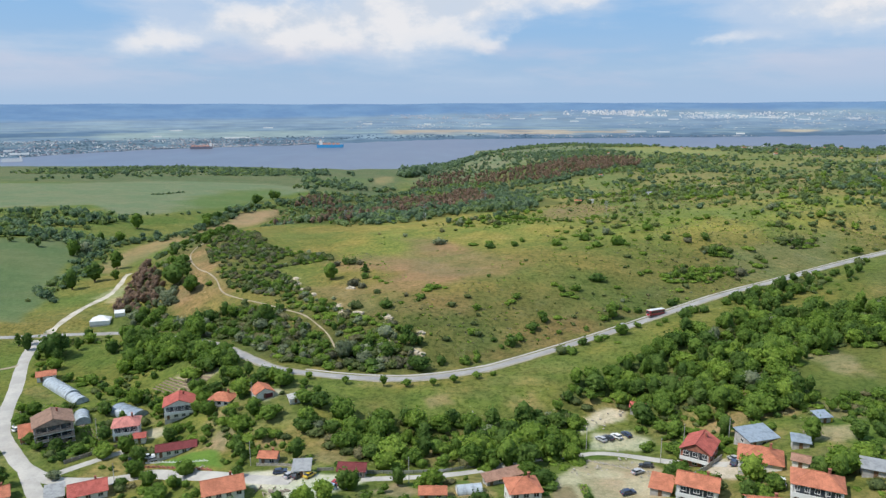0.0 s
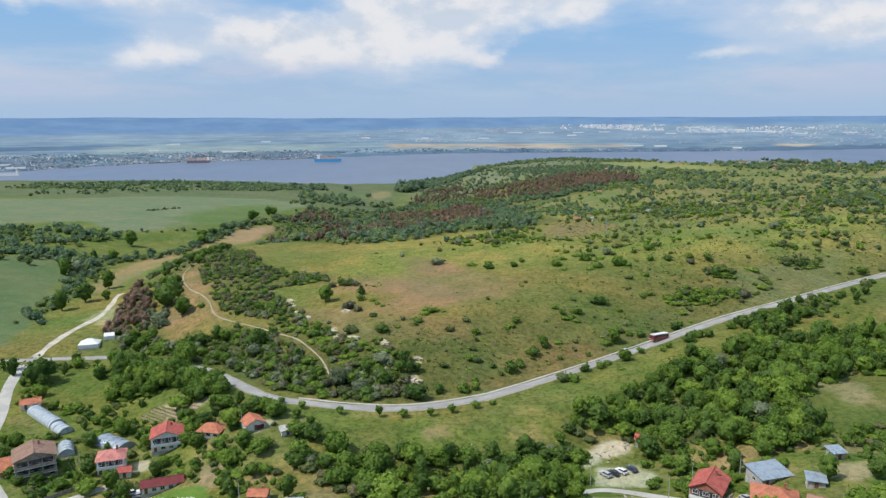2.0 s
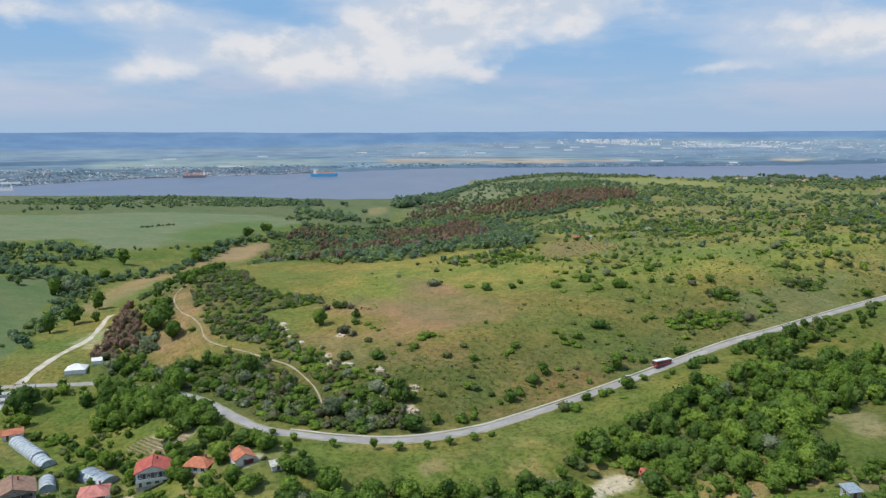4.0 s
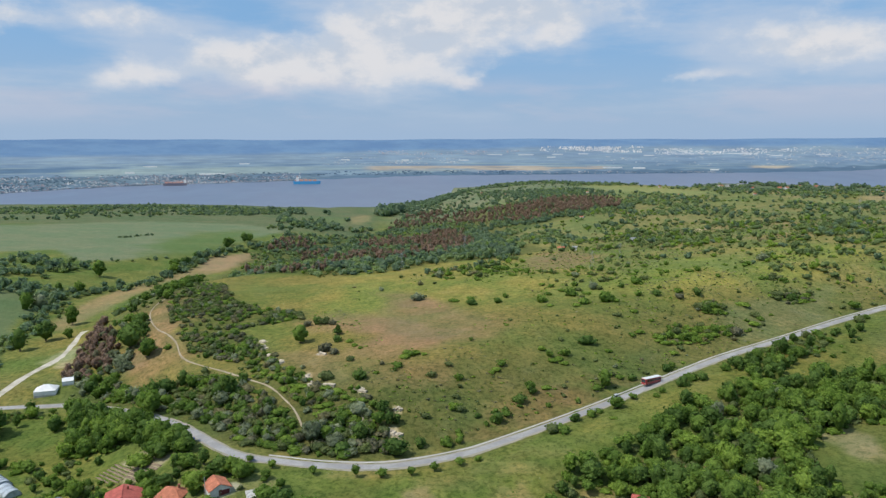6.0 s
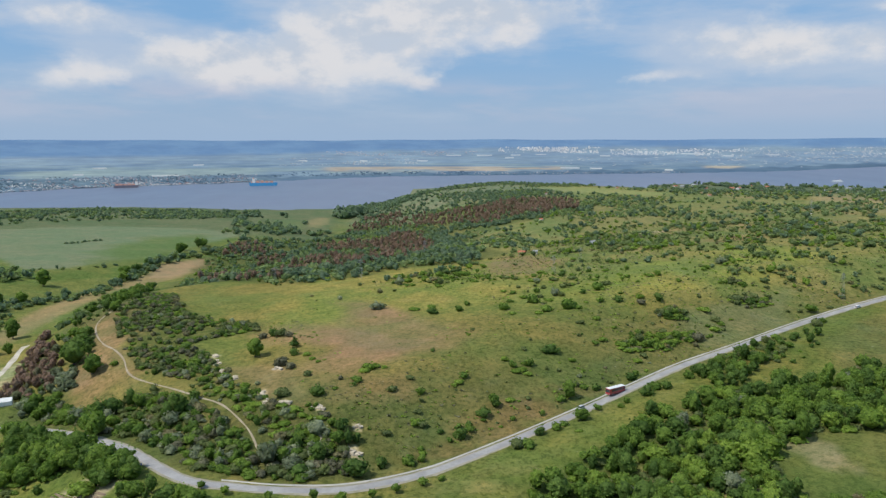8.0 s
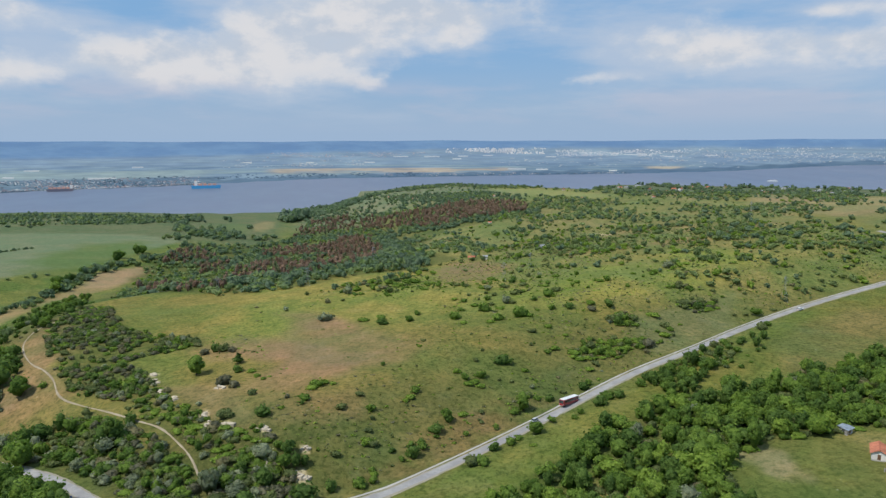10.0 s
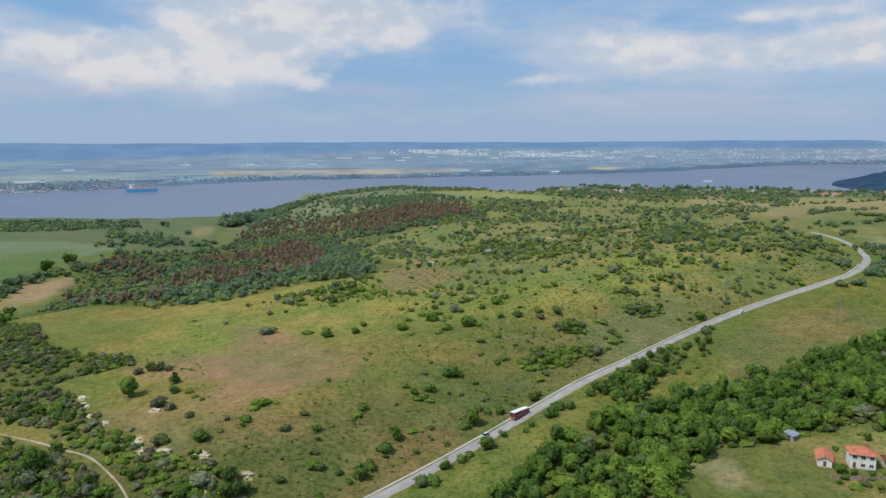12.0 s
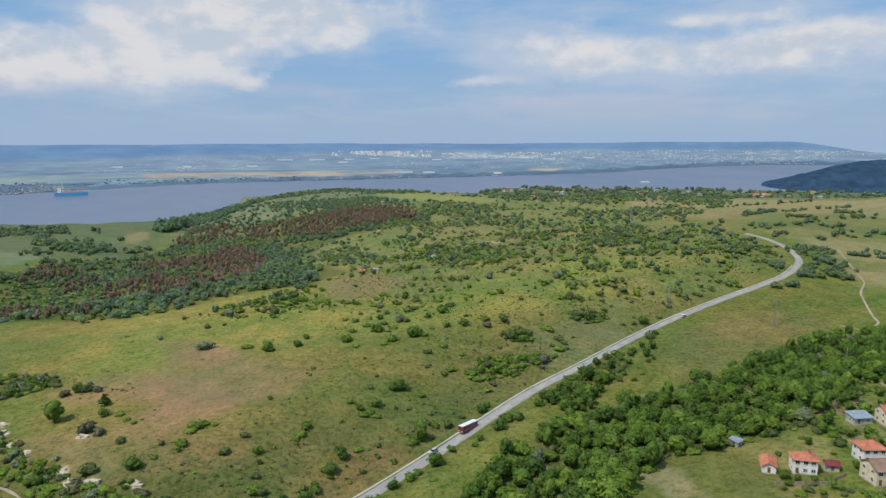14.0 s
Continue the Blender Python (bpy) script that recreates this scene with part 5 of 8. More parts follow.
    if chimney:
        cx, cy = (w * 0.22, d * 0.12) if ridge == "x" else (w * 0.14, d * 0.2)
        stack = part("chimney", boxes((cx - 0.3, cx + 0.3, cy - 0.3, cy + 0.3, h, top + 0.75), (cx - 0.4, cx + 0.4, cy - 0.4, cy + 0.4, top + 0.75, top + 0.87)), BRICK_WALL, covering)
    # openings
    front, side = windows
    for level in range(max(1, int(storeys))):
        z0 = level * storey + 0.95
        for k in range(front):
            px = -w / 2 + w * (k + 0.5) / front
            if level == 0 and k == 0:
                leaf = part("door", boxes((px - 0.5, px + 0.5, -d / 2 - 0.06, -d / 2 + 0.02, 0.36, 2.35)), FRAME_BROWN, ob)
                part("handle", boxes((px + 0.32, px + 0.42, -d / 2 - 0.12, -d / 2 - 0.06, 1.3, 1.36)), GALVANISED, leaf)
                continue
            window(ob, px, -d / 2, z0, min(1.5, w / front * 0.55), 1.25, 0, frame_mat)
        for k in range(side):
            py = -d / 2 + d * (k + 0.5) / side
            for end, face in ((-1, -90), (1, 90)):
                window(ob, end * w / 2, py, z0, min(1.3, d / side * 0.5), 1.2, face, frame_mat)
    if garage:
        part("garage_door", boxes((0.2, 3.0, -d / 2 - 0.07, -d / 2 + 0.02, -0.2, 2.1)), TILE_MAROON, ob)
    if balcony:
        for level in range(1, int(storeys)):
            z0 = level * storey
            shelf = part("balcony", boxes((-w / 2, w / 2, -d / 2 - 1.4, -d / 2, z0 - 0.18, z0)), FRAME_WHITE, ob)
            part("parapet", boxes((-w / 2, w / 2, -d / 2 - 1.4, -d / 2 - 1.28, z0 + 0.003, z0 + 0.95)), RAW_WALL if wall_mat is RAW_WALL else FRAME_WHITE, shelf)
            # a dark glass sheet on the wall in place of a shaded loggia
            part("recess", boxes((-w * 0.42, w * 0.42, -d / 2 - 0.045, -d / 2 - 0.02, z0 + 0.05, z0 + storey - 0.35)), GLASS, shelf)
            for k in range(4):
                px = -w / 2 + 0.15 + (w - 0.3) * k / 3
                part("post", boxes((px - 0.1, px + 0.1, -d / 2 - 1.38, -d / 2 - 1.18, z0 + 0.953, z0 + storey - 0.2)), CONCRETE, shelf)
    return ob


def vault(name, x, y, turn, length, width, height, mat, label, category, rings=7):
    """A long arched greenhouse of hoops and film."""
    ob = new(name)
    ob.matrix_world = pose(x, y, float(land(x, y)), 0, 0, turn)
    tagged(ob, label, category)
    bm = bmesh.new()
    uv = bm.loops.layers.uv.verify()
    arc = [(width / 2 * math.cos(math.pi * k / 12), height * math.sin(math.pi * k / 12) ** 0.85) for k in range(13)]
    rows = [[bm.verts.new((lx, py, pz)) for py, pz in arc] for lx in (-length / 2, length / 2)]
    for k in range(12):
        f = bm.faces.new((rows[0][k], rows[0][k + 1], rows[1][k + 1], rows[1][k]))
        for loop in f.loops:
            loop[uv].uv = (loop.vert.co.x, k * 0.5)
    bm.faces.new(rows[0][::-1])
    bm.faces.new(rows[1])
    part("cover", bm, mat, ob)
    for k in range(rings):
        lx = -length / 2 + length * k / (rings - 1)
        hoop = bmesh.new()
        for a, b in zip(arc, arc[1:]):
            for lift0, lift1 in ((1.0, 1.04),):
                v = [hoop.verts.new((lx + dx, p[0] * f, p[1] * f)) for dx in (-0.05, 0.05) for p, f in ((a, lift0), (b, lift0), (b, lift1), (a, lift1))]
                for q in ((0, 1, 2, 3), (7, 6, 5, 4), (3, 2, 6, 7), (4, 5, 1, 0)):
                    hoop.faces.new([v[i] for i in q])
        bmesh.ops.remove_doubles(hoop, verts=hoop.verts[:], dist=0.001)
        part("hoop", hoop, GALVANISED, ob)
    part("doorway", boxes((-length / 2 - 0.06, -length / 2 + 0.02, -0.7, 0.7, 0.0, min(2.0, height * 0.8))), FRAME_WHITE, ob)
    return ob


# west end of the village
house(-141.5, 236, 32, 14.5, 13.0, 3, "gable", TILE_BROWN, RAW_WALL, "unfinished three-storey block house with a brown tiled roof", storey=2.6, ridge="y", windows=(4, 3), balcony=True, pitch=20, frame_mat=FRAME_BROWN)
house(-150.5, 234.5, 30, 5.0, 5.5, 1, "lean", TILE_ORANGE, BRICK_WALL, "low brick annexe with orange tiles beside the block house", "annexe", chimney=False, windows=(1, 1), category="outbuilding")
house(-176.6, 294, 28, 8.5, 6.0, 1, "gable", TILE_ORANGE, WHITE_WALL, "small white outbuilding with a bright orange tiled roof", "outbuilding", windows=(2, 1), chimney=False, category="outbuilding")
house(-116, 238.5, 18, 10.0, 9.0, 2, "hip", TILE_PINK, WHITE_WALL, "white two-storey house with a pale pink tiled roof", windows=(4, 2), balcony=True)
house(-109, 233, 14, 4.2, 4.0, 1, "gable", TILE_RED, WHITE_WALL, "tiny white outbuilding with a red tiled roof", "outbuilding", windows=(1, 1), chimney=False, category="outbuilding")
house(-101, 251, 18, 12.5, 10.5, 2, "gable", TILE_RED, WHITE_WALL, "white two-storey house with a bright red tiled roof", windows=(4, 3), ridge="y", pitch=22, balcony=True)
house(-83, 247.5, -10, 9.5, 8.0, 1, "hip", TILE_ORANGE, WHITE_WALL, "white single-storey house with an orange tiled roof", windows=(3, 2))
house(-67.5, 244.5, 32, 7.5, 8.0, 1, "gable", TILE_ORANGE, WHITE_WALL, "white garage with an orange roof on a concrete yard", "garage", ridge="y", windows=(1, 1), chimney=False, garage=True, category="garage")
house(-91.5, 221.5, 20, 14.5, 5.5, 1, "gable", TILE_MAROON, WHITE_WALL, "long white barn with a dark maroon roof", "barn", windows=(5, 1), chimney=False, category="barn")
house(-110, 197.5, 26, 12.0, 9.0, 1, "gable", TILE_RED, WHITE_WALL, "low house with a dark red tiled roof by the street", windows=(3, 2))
house(-119, 195, 26, 5.5, 7.0, 1, "lean", SHEET_GREY, GREY_WALL, "grey outbuilding with a sheet metal roof", "outbuilding", chimney=False, windows=(1, 1), category="outbuilding", pitch=10)
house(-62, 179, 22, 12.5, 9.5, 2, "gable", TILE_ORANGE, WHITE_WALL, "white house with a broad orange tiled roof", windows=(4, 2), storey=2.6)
house(-137, 195, 30, 8.0, 8.0, 1, "gable", TILE_ORANGE, CREAM_WALL, "cream house with an orange tiled roof at the street corner", windows=(2, 1))
house(-54.5, 201.5, -4, 6.3, 4.6, 1, "gable", TILE_ORANGE, GREY_WALL, "small grey hut with an orange tiled roof", "hut", windows=(2, 1), category="hut")
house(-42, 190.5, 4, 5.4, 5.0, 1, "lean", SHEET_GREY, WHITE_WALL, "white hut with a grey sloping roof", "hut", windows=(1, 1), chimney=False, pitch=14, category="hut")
house(-27.0, 190.5, -4, 9.0, 5.5, 1, "gable", TILE_MAROON, RAW_WALL, "long hut with a dark maroon roof", "hut", windows=(3, 1), chimney=False, category="hut")
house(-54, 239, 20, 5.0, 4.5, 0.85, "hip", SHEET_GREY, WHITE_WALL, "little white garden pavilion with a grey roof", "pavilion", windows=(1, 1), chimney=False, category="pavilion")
vault("greenhouse", -164, 282.5, -40, 23, 6.2, 2.9, FILM, "long arched greenhouse covered with grey film", "greenhouse", 11)
vault("greenhouse", -151.5, 271.5, -40, 9, 5.6, 2.5, FILM, "low end of an arched greenhouse in dull film", "greenhouse", 4)
vault("greenhouse", -139.5, 252, -60, 9, 5.6, 3.0, FILM, "short arched greenhouse with dull grey film", "greenhouse", 5)
vault("greenhouse", -123.5, 256.5, -32, 14, 8.0, 3.0, SHEET_BLUE, "arched shed roofed in blue-grey sheets", "greenhouse", 5)
# middle and east
house(21, 170, 8, 9.5, 9.0, 2, "hip", TILE_ORANGE, WHITE_WALL, "white two-storey house with an orange pyramid roof", windows=(3, 2), storey=2.6)
house(17, 184.5, 24, 13.5, 3.2, 0.8, "lean", TILE_OLD, GREY_WALL, "long low shed with weathered clay tiles", "shed", windows=(4, 1), chimney=False, category="shed", pitch=15)
house(-3, 174, 0, 8.0, 4.5, 0.8, "gable", TILE_ORANGE, GREY_WALL, "low hut with an orange roof in a garden", "hut", windows=(2, 1), chimney=False, category="hut")
vault("greenhouse", 7, 177, 10, 7, 4.0, 2.2, FILM, "small garden greenhouse with pale film", "greenhouse", 4)
house(70, 235.5, -25, 5.5, 4.5, 1, "gable", TILE_RED, GREY_WALL, "small hut with a faded red roof among trees", "hut", windows=(1, 1), chimney=False, category="hut")
house(76.5, 193, -34, 9.5, 12.0, 2, "gable", TILE_RED, BRICK_WALL, "red brick house with a steep gable and white balconies", ridge="y", windows=(3, 3), balcony=True, pitch=29)
house(94.5, 196, 16, 11.5, 8.0, 1, "lean", SHEET_BLUE, GREY_WALL, "workshop roofed in blue-grey metal sheets", "workshop", windows=(3, 1), chimney=False, category="workshop", pitch=9)
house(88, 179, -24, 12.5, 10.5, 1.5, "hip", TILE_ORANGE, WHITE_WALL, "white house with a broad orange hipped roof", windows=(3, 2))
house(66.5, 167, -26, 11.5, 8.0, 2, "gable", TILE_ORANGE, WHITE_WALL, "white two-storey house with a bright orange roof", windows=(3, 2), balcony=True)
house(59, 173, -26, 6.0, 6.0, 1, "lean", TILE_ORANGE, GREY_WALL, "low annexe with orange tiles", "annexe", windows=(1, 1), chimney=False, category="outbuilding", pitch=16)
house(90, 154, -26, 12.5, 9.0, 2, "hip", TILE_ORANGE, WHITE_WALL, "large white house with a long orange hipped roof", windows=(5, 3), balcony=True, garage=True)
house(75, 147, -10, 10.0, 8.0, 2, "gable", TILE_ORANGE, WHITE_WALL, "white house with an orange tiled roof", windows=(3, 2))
house(102, 185, -20, 5.0, 4.0, 0.9, "lean", SHEET_BLUE, GREY_WALL, "little shed with a blue metal roof", "shed", windows=(1, 1), chimney=False, category="shed", pitch=10)
house(117, 202, 10, 4.5, 4.0, 0.9, "lean", SHEET_BLUE, GREY_WALL, "small garden shed with a pale blue metal roof", "shed", windows=(1, 1), chimney=False, category="shed", pitch=8)
house(96, 173, -30, 4.5, 4.0, 0.9, "gable", TILE_OLD, WHITE_WALL, "small garden shed with old tiles", "shed", windows=(1, 1), chimney=False, category="shed")
house(107.5, 160, -25, 6.5, 5.0, 0.9, "lean", SHEET_GREY, GREY_WALL, "shed with a patched grey sheet roof", "shed", windows=(1, 1), chimney=False, category="shed", pitch=10)
# houses further along the gully
house(196, 240, -33, 9.0, 7.5, 2, "hip", TILE_ORANGE, WHITE_WALL, "white two-storey house with an orange hipped roof", windows=(3, 2), storey=2.7)
house(186.5, 246, -40, 5.2, 9.5, 1, "gable", TILE_ORANGE, WHITE_WALL, "white barn with an orange tiled roof", "barn", ridge="y", windows=(1, 2), chimney=False, category="barn")
house(223, 237, -20, 9.5, 8.5, 2, "hip", TILE_ORANGE, WHITE_WALL, "white house with a pale orange hipped roof", windows=(3, 2))
house(214, 224, -15, 12.5, 10.0, 2, "gable", TILE_BROWN, CREAM_WALL, "cream house with a brown roof and orange ground floor", windows=(4, 2))
house(256, 255, -20, 10.5, 9.0, 2, "gable", TILE_ORANGE, CREAM_WALL, "cream house with a pink-orange roof", windows=(3, 2))
house(246, 261, -12, 9.0, 6.0, 1, "lean", SHEET_BLUE, GREY_WALL, "shed with a light grey-blue roof", "shed", windows=(2, 1), chimney=False, category="shed", pitch=9)
house(190, 266, 24, 4.5, 3.5, 0.8, "lean", SHEET_BLUE, GREY_WALL, "shed with a blue metal roof under trees", "shed", windows=(1, 1), chimney=False, category="shed", pitch=10)
house(205, 236.5, -30, 5.0, 4.0, 0.9, "gable", TILE_MAROON, GREY_WALL, "small open shed with a dark roof", "shed", windows=(1, 1), chimney=False, category="shed")
# huts on the hill
house(122, 626, -20, 6.0, 5.0, 0.9, "gable", TILE_ORANGE, ORANGE_WALL, "lone hut with an orange roof on the open hill", "hut", windows=(2, 1), chimney=False, category="hut")
house(133, 622, -20, 4.0, 4.0, 1, "lean", SHEET_GREY, WHITE_WALL, "tiny white shed on the open hill", "shed", windows=(1, 1), chimney=False, category="shed", pitch=8)
house(196, 662, 20, 5.5, 4.5, 0.7, "gable", SHEET_GREY, WHITE_WALL, "white hut with a pointed grey roof among shrubs", "hut", windows=(2, 1), chimney=False, category="hut", pitch=40)
# white tent beside the road
house(-188.5, 370, 14, 11.5, 9, 0.9, "hip", CANVAS, CANVAS, "big white canvas tent beside the country road", "tent", storey=2.6, pitch=30, over=0.1, windows=(0, 0), chimney=False, category="tent")
house(-182, 379, 20, 6, 5, 1, "gable", CANVAS, CANVAS, "small white canvas tent beside the country road", "tent", storey=2.2, pitch=30, over=0.1, windows=(0, 0), chimney=False, category="tent")


# ---- vehicles ----
def paint(name, colour):
    return plain_material(name, colour, 0.28, 0.04, 1.0, bump=0.0, gloss=0.6)


PAINTS = {"silver": paint("silver_paint", (0.42, 0.43, 0.45)), "dark": paint("dark_paint", (0.03, 0.035, 0.045)), "white": paint("white_paint", (0.75, 0.75, 0.74)), "red": paint("red_paint", (0.34, 0.025, 0.030)),
          "yellow": paint("yellow_paint", (0.62, 0.42, 0.03)), "blue": paint("pale_blue_paint", (0.30, 0.42, 0.55)), "navy": paint("navy_paint", (0.03, 0.05, 0.10))}
RUBBER = plain_material("tyre_rubber", (0.025, 0.025, 0.025), 0.9, 0.1)
LAMP_GLASS = plain_material("lamp_glass", (0.7, 0.7, 0.68), 0.15, 0.05)
LAMP_RED = plain_material("tail_lamp", (0.35, 0.02, 0.02), 0.2, 0.05)


def wheel(parent, x, y, r, wide):
    bm = bmesh.new()
    bmesh.ops.create_cone(bm, cap_ends=True, segments=12, radius1=r, radius2=r, depth=wide)
    tyre = part("wheel", bm, RUBBER, parent)
    tyre.matrix_local = pose(x, y, r, 90, 0, 0)
    bm = bmesh.new()
    bmesh.ops.create_cone(bm, cap_ends=True, segments=10, radius1=r * 0.6, radius2=r * 0.55, depth=wide + 0.03)
    part("rim", bm, GALVANISED, tyre)


def profile_body(points, width, tuck=0.0, z_tuck=1e9):
    """A car body: a side outline made wide, with its upper part drawn in."""
    bm = bmesh.new()
    rows = []
    for side in (-1, 1):
        rows.append([bm.verts.new((px, side * (width / 2 - (tuck if pz > z_tuck else 0)), pz)) for px, pz in points])
    bm.faces.new(rows[0])
    bm.faces.new(rows[1][::-1])
    k = len(points)
    for i in range(k):
        bm.faces.new((rows[0][i], rows[1][i], rows[1][(i + 1) % k], rows[0][(i + 1) % k]))
    bmesh.ops.recalc_face_normals(bm, faces=bm.faces[:])
    bmesh.ops.bevel(bm, geom=bm.edges[:], offset=0.05, segments=2, affect="EDGES")
    return bm


def car(x, y, turn, colour, label, lift=0.2, van=False):
    ob = new("van" if van else "car")
    e = 1.2
    slope = math.degrees(math.atan2(float(land(x + e * math.cos(radians(turn)), y + e * math.sin(radians(turn)))) - float(land(x - e * math.cos(radians(turn)), y - e * math.sin(radians(turn)))), 2 * e))
    ob.matrix_world = pose(x, y, float(land(x, y)) + lift, 0, 0, turn) @ pose(0, 0, 0, 0, -slope, 0)
    tagged(ob, label, "van" if van else "car", "parked cars")
    tall = 2.0 if van else 1.45
    part("body", profile_body([(-2.1, 0.3), (2.1, 0.3), (2.15, 0.7), (1.9, 0.88), (-2.0, 0.95), (-2.15, 0.7)], 1.76), PAINTS[colour], ob)
    part("cabin", profile_body([(-1.95, 0.9), (1.05, 0.86), (0.45, tall - 0.08), (-0.2, tall), (-1.4, tall - 0.03)], 1.66, 0.16, 1.1), GLASS, ob)
    part("roof", rounded(boxes((-1.42, 0.42, -0.66, 0.66, tall - 0.06, tall + 0.01)), 0.02), PAINTS[colour], ob)
    for sx in (-1.3, 1.35):
        for sy in (-0.8, 0.8):
            wheel(ob, sx, sy, 0.32, 0.2)
    for sy in (-0.62, 0.62):
        part("headlight", rounded(boxes((2.06, 2.16, sy - 0.2, sy + 0.2, 0.62, 0.78)), 0.02), LAMP_GLASS, ob)
        part("tail_light", rounded(boxes((-2.16, -2.06, sy - 0.2, sy + 0.2, 0.66, 0.84)), 0.02), LAMP_RED, ob)
    return ob


for x, y, turn, colour, label in ((-159, 243, 70, "white", "white car parked behind the block house"), (-156, 245, 70, "silver", "silver car parked behind the block house"), (-49, 192.5, 10, "navy", "dark blue car in the pale yard"),
                                  (-45.5, 189, 60, "silver", "silver car in the pale yard"), (-43, 188.5, 60, "dark", "black car in the pale yard"), (-39.5, 188.5, 60, "yellow", "yellow car in the pale yard"),
                                  (-30, 183, 160, "red", "red car beside the lane"), (-32, 179.5, 170, "blue", "pale blue car beside the lane"), (53, 218, 125, "silver", "silver car in the gravel car park"),
                                  (55.6, 218.5, 125, "dark", "black car in the gravel car park"), (58.4, 219.2, 125, "white", "white car in the gravel car park"), (62, 220, 115, "navy", "dark car in the gravel car park"),
                                  (61, 193.5, 160, "dark", "black car on the dusty lot"), (50, 173, 20, "navy", "dark blue car on the dusty lot"), (84, 186.5, 100, "silver", "grey car beside the workshop"),
                                  (-101, 220.5, 20, "white", "white car beside the long barn"), (-105, 219, 20, "dark", "black car beside the long barn")):
    car(x, y, turn, colour, label)
car(87, 164.5, 70, "white", "white van parked between houses", van=True)


def bus(x, y, turn):
    ob = new("bus")
    ob.matrix_world = pose(x, y, float(land(x, y)) + 0.2, 0, -4.2, turn)
    tagged(ob, "red bus with a white roof on the country road", "bus")
    body = part("body", rounded(boxes((-5.6, 5.6, -1.25, 1.25, 0.35, 2.85)), 0.12), PAINTS["red"], ob)
    part("roof", rounded(boxes((-5.55, 5.55, -1.2, 1.2, 2.86, 3.1)), 0.1), PAINTS["white"], ob, "white painted roof")
    for side in (-1, 1):
        for k in range(6):
            px = -4.7 + k * 1.7
            part("pane", boxes((px - 0.72, px + 0.72, side * 1.265 - 0.012, side * 1.265 + 0.012, 1.55, 2.5)), GLASS, body)
    part("windscreen", boxes((5.59, 5.63, -1.05, 1.05, 1.3, 2.6)), GLASS, body)
    part("rear_pane", boxes((-5.63, -5.59, -0.95, 0.95, 1.6, 2.5)), GLASS, body)
    for px in (-3.4, 3.6):
        for py in (-1.12, 1.12):
            wheel(ob, px, py, 0.48, 0.28)
    for py in (-0.9, 0.9):
        part("headlight", rounded(boxes((5.58, 5.66, py - 0.2, py + 0.2, 0.7, 0.95)), 0.02), LAMP_GLASS, ob)


bus(102, 323.5, 215)
car(82.5, 310.5, 212, "silver", "silver car on the country road")
car(277, 411.5, 22, "white", "white car on the country road")


# ---- plants that stand alone ----
def sow(rows, name, label, category, group):
    for x, y, kind, scale in rows:
        plant(kind, x, y, scale, name, label, category, group)


sow(((-62, 375, "oak", 1.5), (-63, 405, "twiggy", 1.7), (-58, 407, "dark", 1.8), (-54, 407, "bush", 1.8), (-49, 403, "twiggy", 1.4), (-44, 384, "conifer", 1.2), (-43, 371, "dark", 1.6), (-36, 369, "low", 1.1), (-33, 362, "low", 0.8), (-30, 357, "low", 0.7), (-47, 357, "twiggy", 2.2), (-42, 352, "twiggy", 1.6),
     (-8, 337, "low", 1.2), (-6, 340, "shrub", 1.9), (-3, 342, "low", 1.2), (1, 340, "low", 0.9), (-27, 318, "dark", 2.1), (-42, 322, "bush", 1.9), (-33, 340, "bush", 1.3), (-18, 330, "twiggy", 1.0), (-11, 327, "shrub", 1.8), (4, 319, "bush", 1.5), (-20, 321, "low", 0.7), (-16, 293, "elm", 1.1)),
    "bush", "rounded green bush standing in dry grass", "bush", "bushes on the hill")
sow(((-13, 286, "elm", 1.1), (-10, 288, "dark", 1.4), (-45, 490, "bush", 0.7), (-26, 475, "silver", 1.3), (-2, 444, "silver", 2.4), (9, 487, "bush", 0.9), (-1, 486, "bush", 1.4), (13, 511, "silver", 2.5), (19, 434, "low", 1.3), (29, 432, "shrub", 1.9), (1, 292, "bush", 1.0), (14, 306, "bush", 0.9),
     (13, 299, "low", 1.4), (16, 319, "shrub", 1.4), (16, 313, "bush", 0.8), (29, 423, "dark", 1.6), (44, 423, "shrub", 1.9), (50, 434, "shrub", 1.6), (42, 532, "shrub", 2.0), (46, 519, "low", 1.2), (50, 518, "shrub", 1.6), (69, 418, "shrub", 2.4), (72, 408, "low", 1.1), (81, 452, "shrub", 1.4)),
    "bush", "rounded green bush standing in dry grass", "bush", "bushes on the hill")
sow(((88, 428, "shrub", 2.5), (95, 450, "shrub", 1.7), (91, 408, "shrub", 2.3), (86, 405, "low", 1.1), (104, 440, "silver", 2.2), (104, 410, "shrub", 3.2), (117, 458, "bush", 1.1), (107, 437, "bush", 1.3), (117, 419, "low", 0.8), (125, 418, "shrub", 1.6), (132, 445, "shrub", 2.6), (140, 455, "bush", 1.6),
     (138, 470, "low", 1.1), (135, 417, "dark", 1.4), (159, 470, "low", 1.3), (179, 468, "shrub", 2.2), (174, 468, "low", 1.2), (159, 417, "dark", 1.9), (155, 402, "bush", 2.1), (161, 406, "bush", 1.9), (157, 399, "dark", 2.1), (147, 413, "twiggy", 1.6), (115, 394, "low", 1.1), (100, 375, "bush", 0.7)),
    "bush", "leafy wild bush in yellow-green grass", "bush", "bushes on the hill")
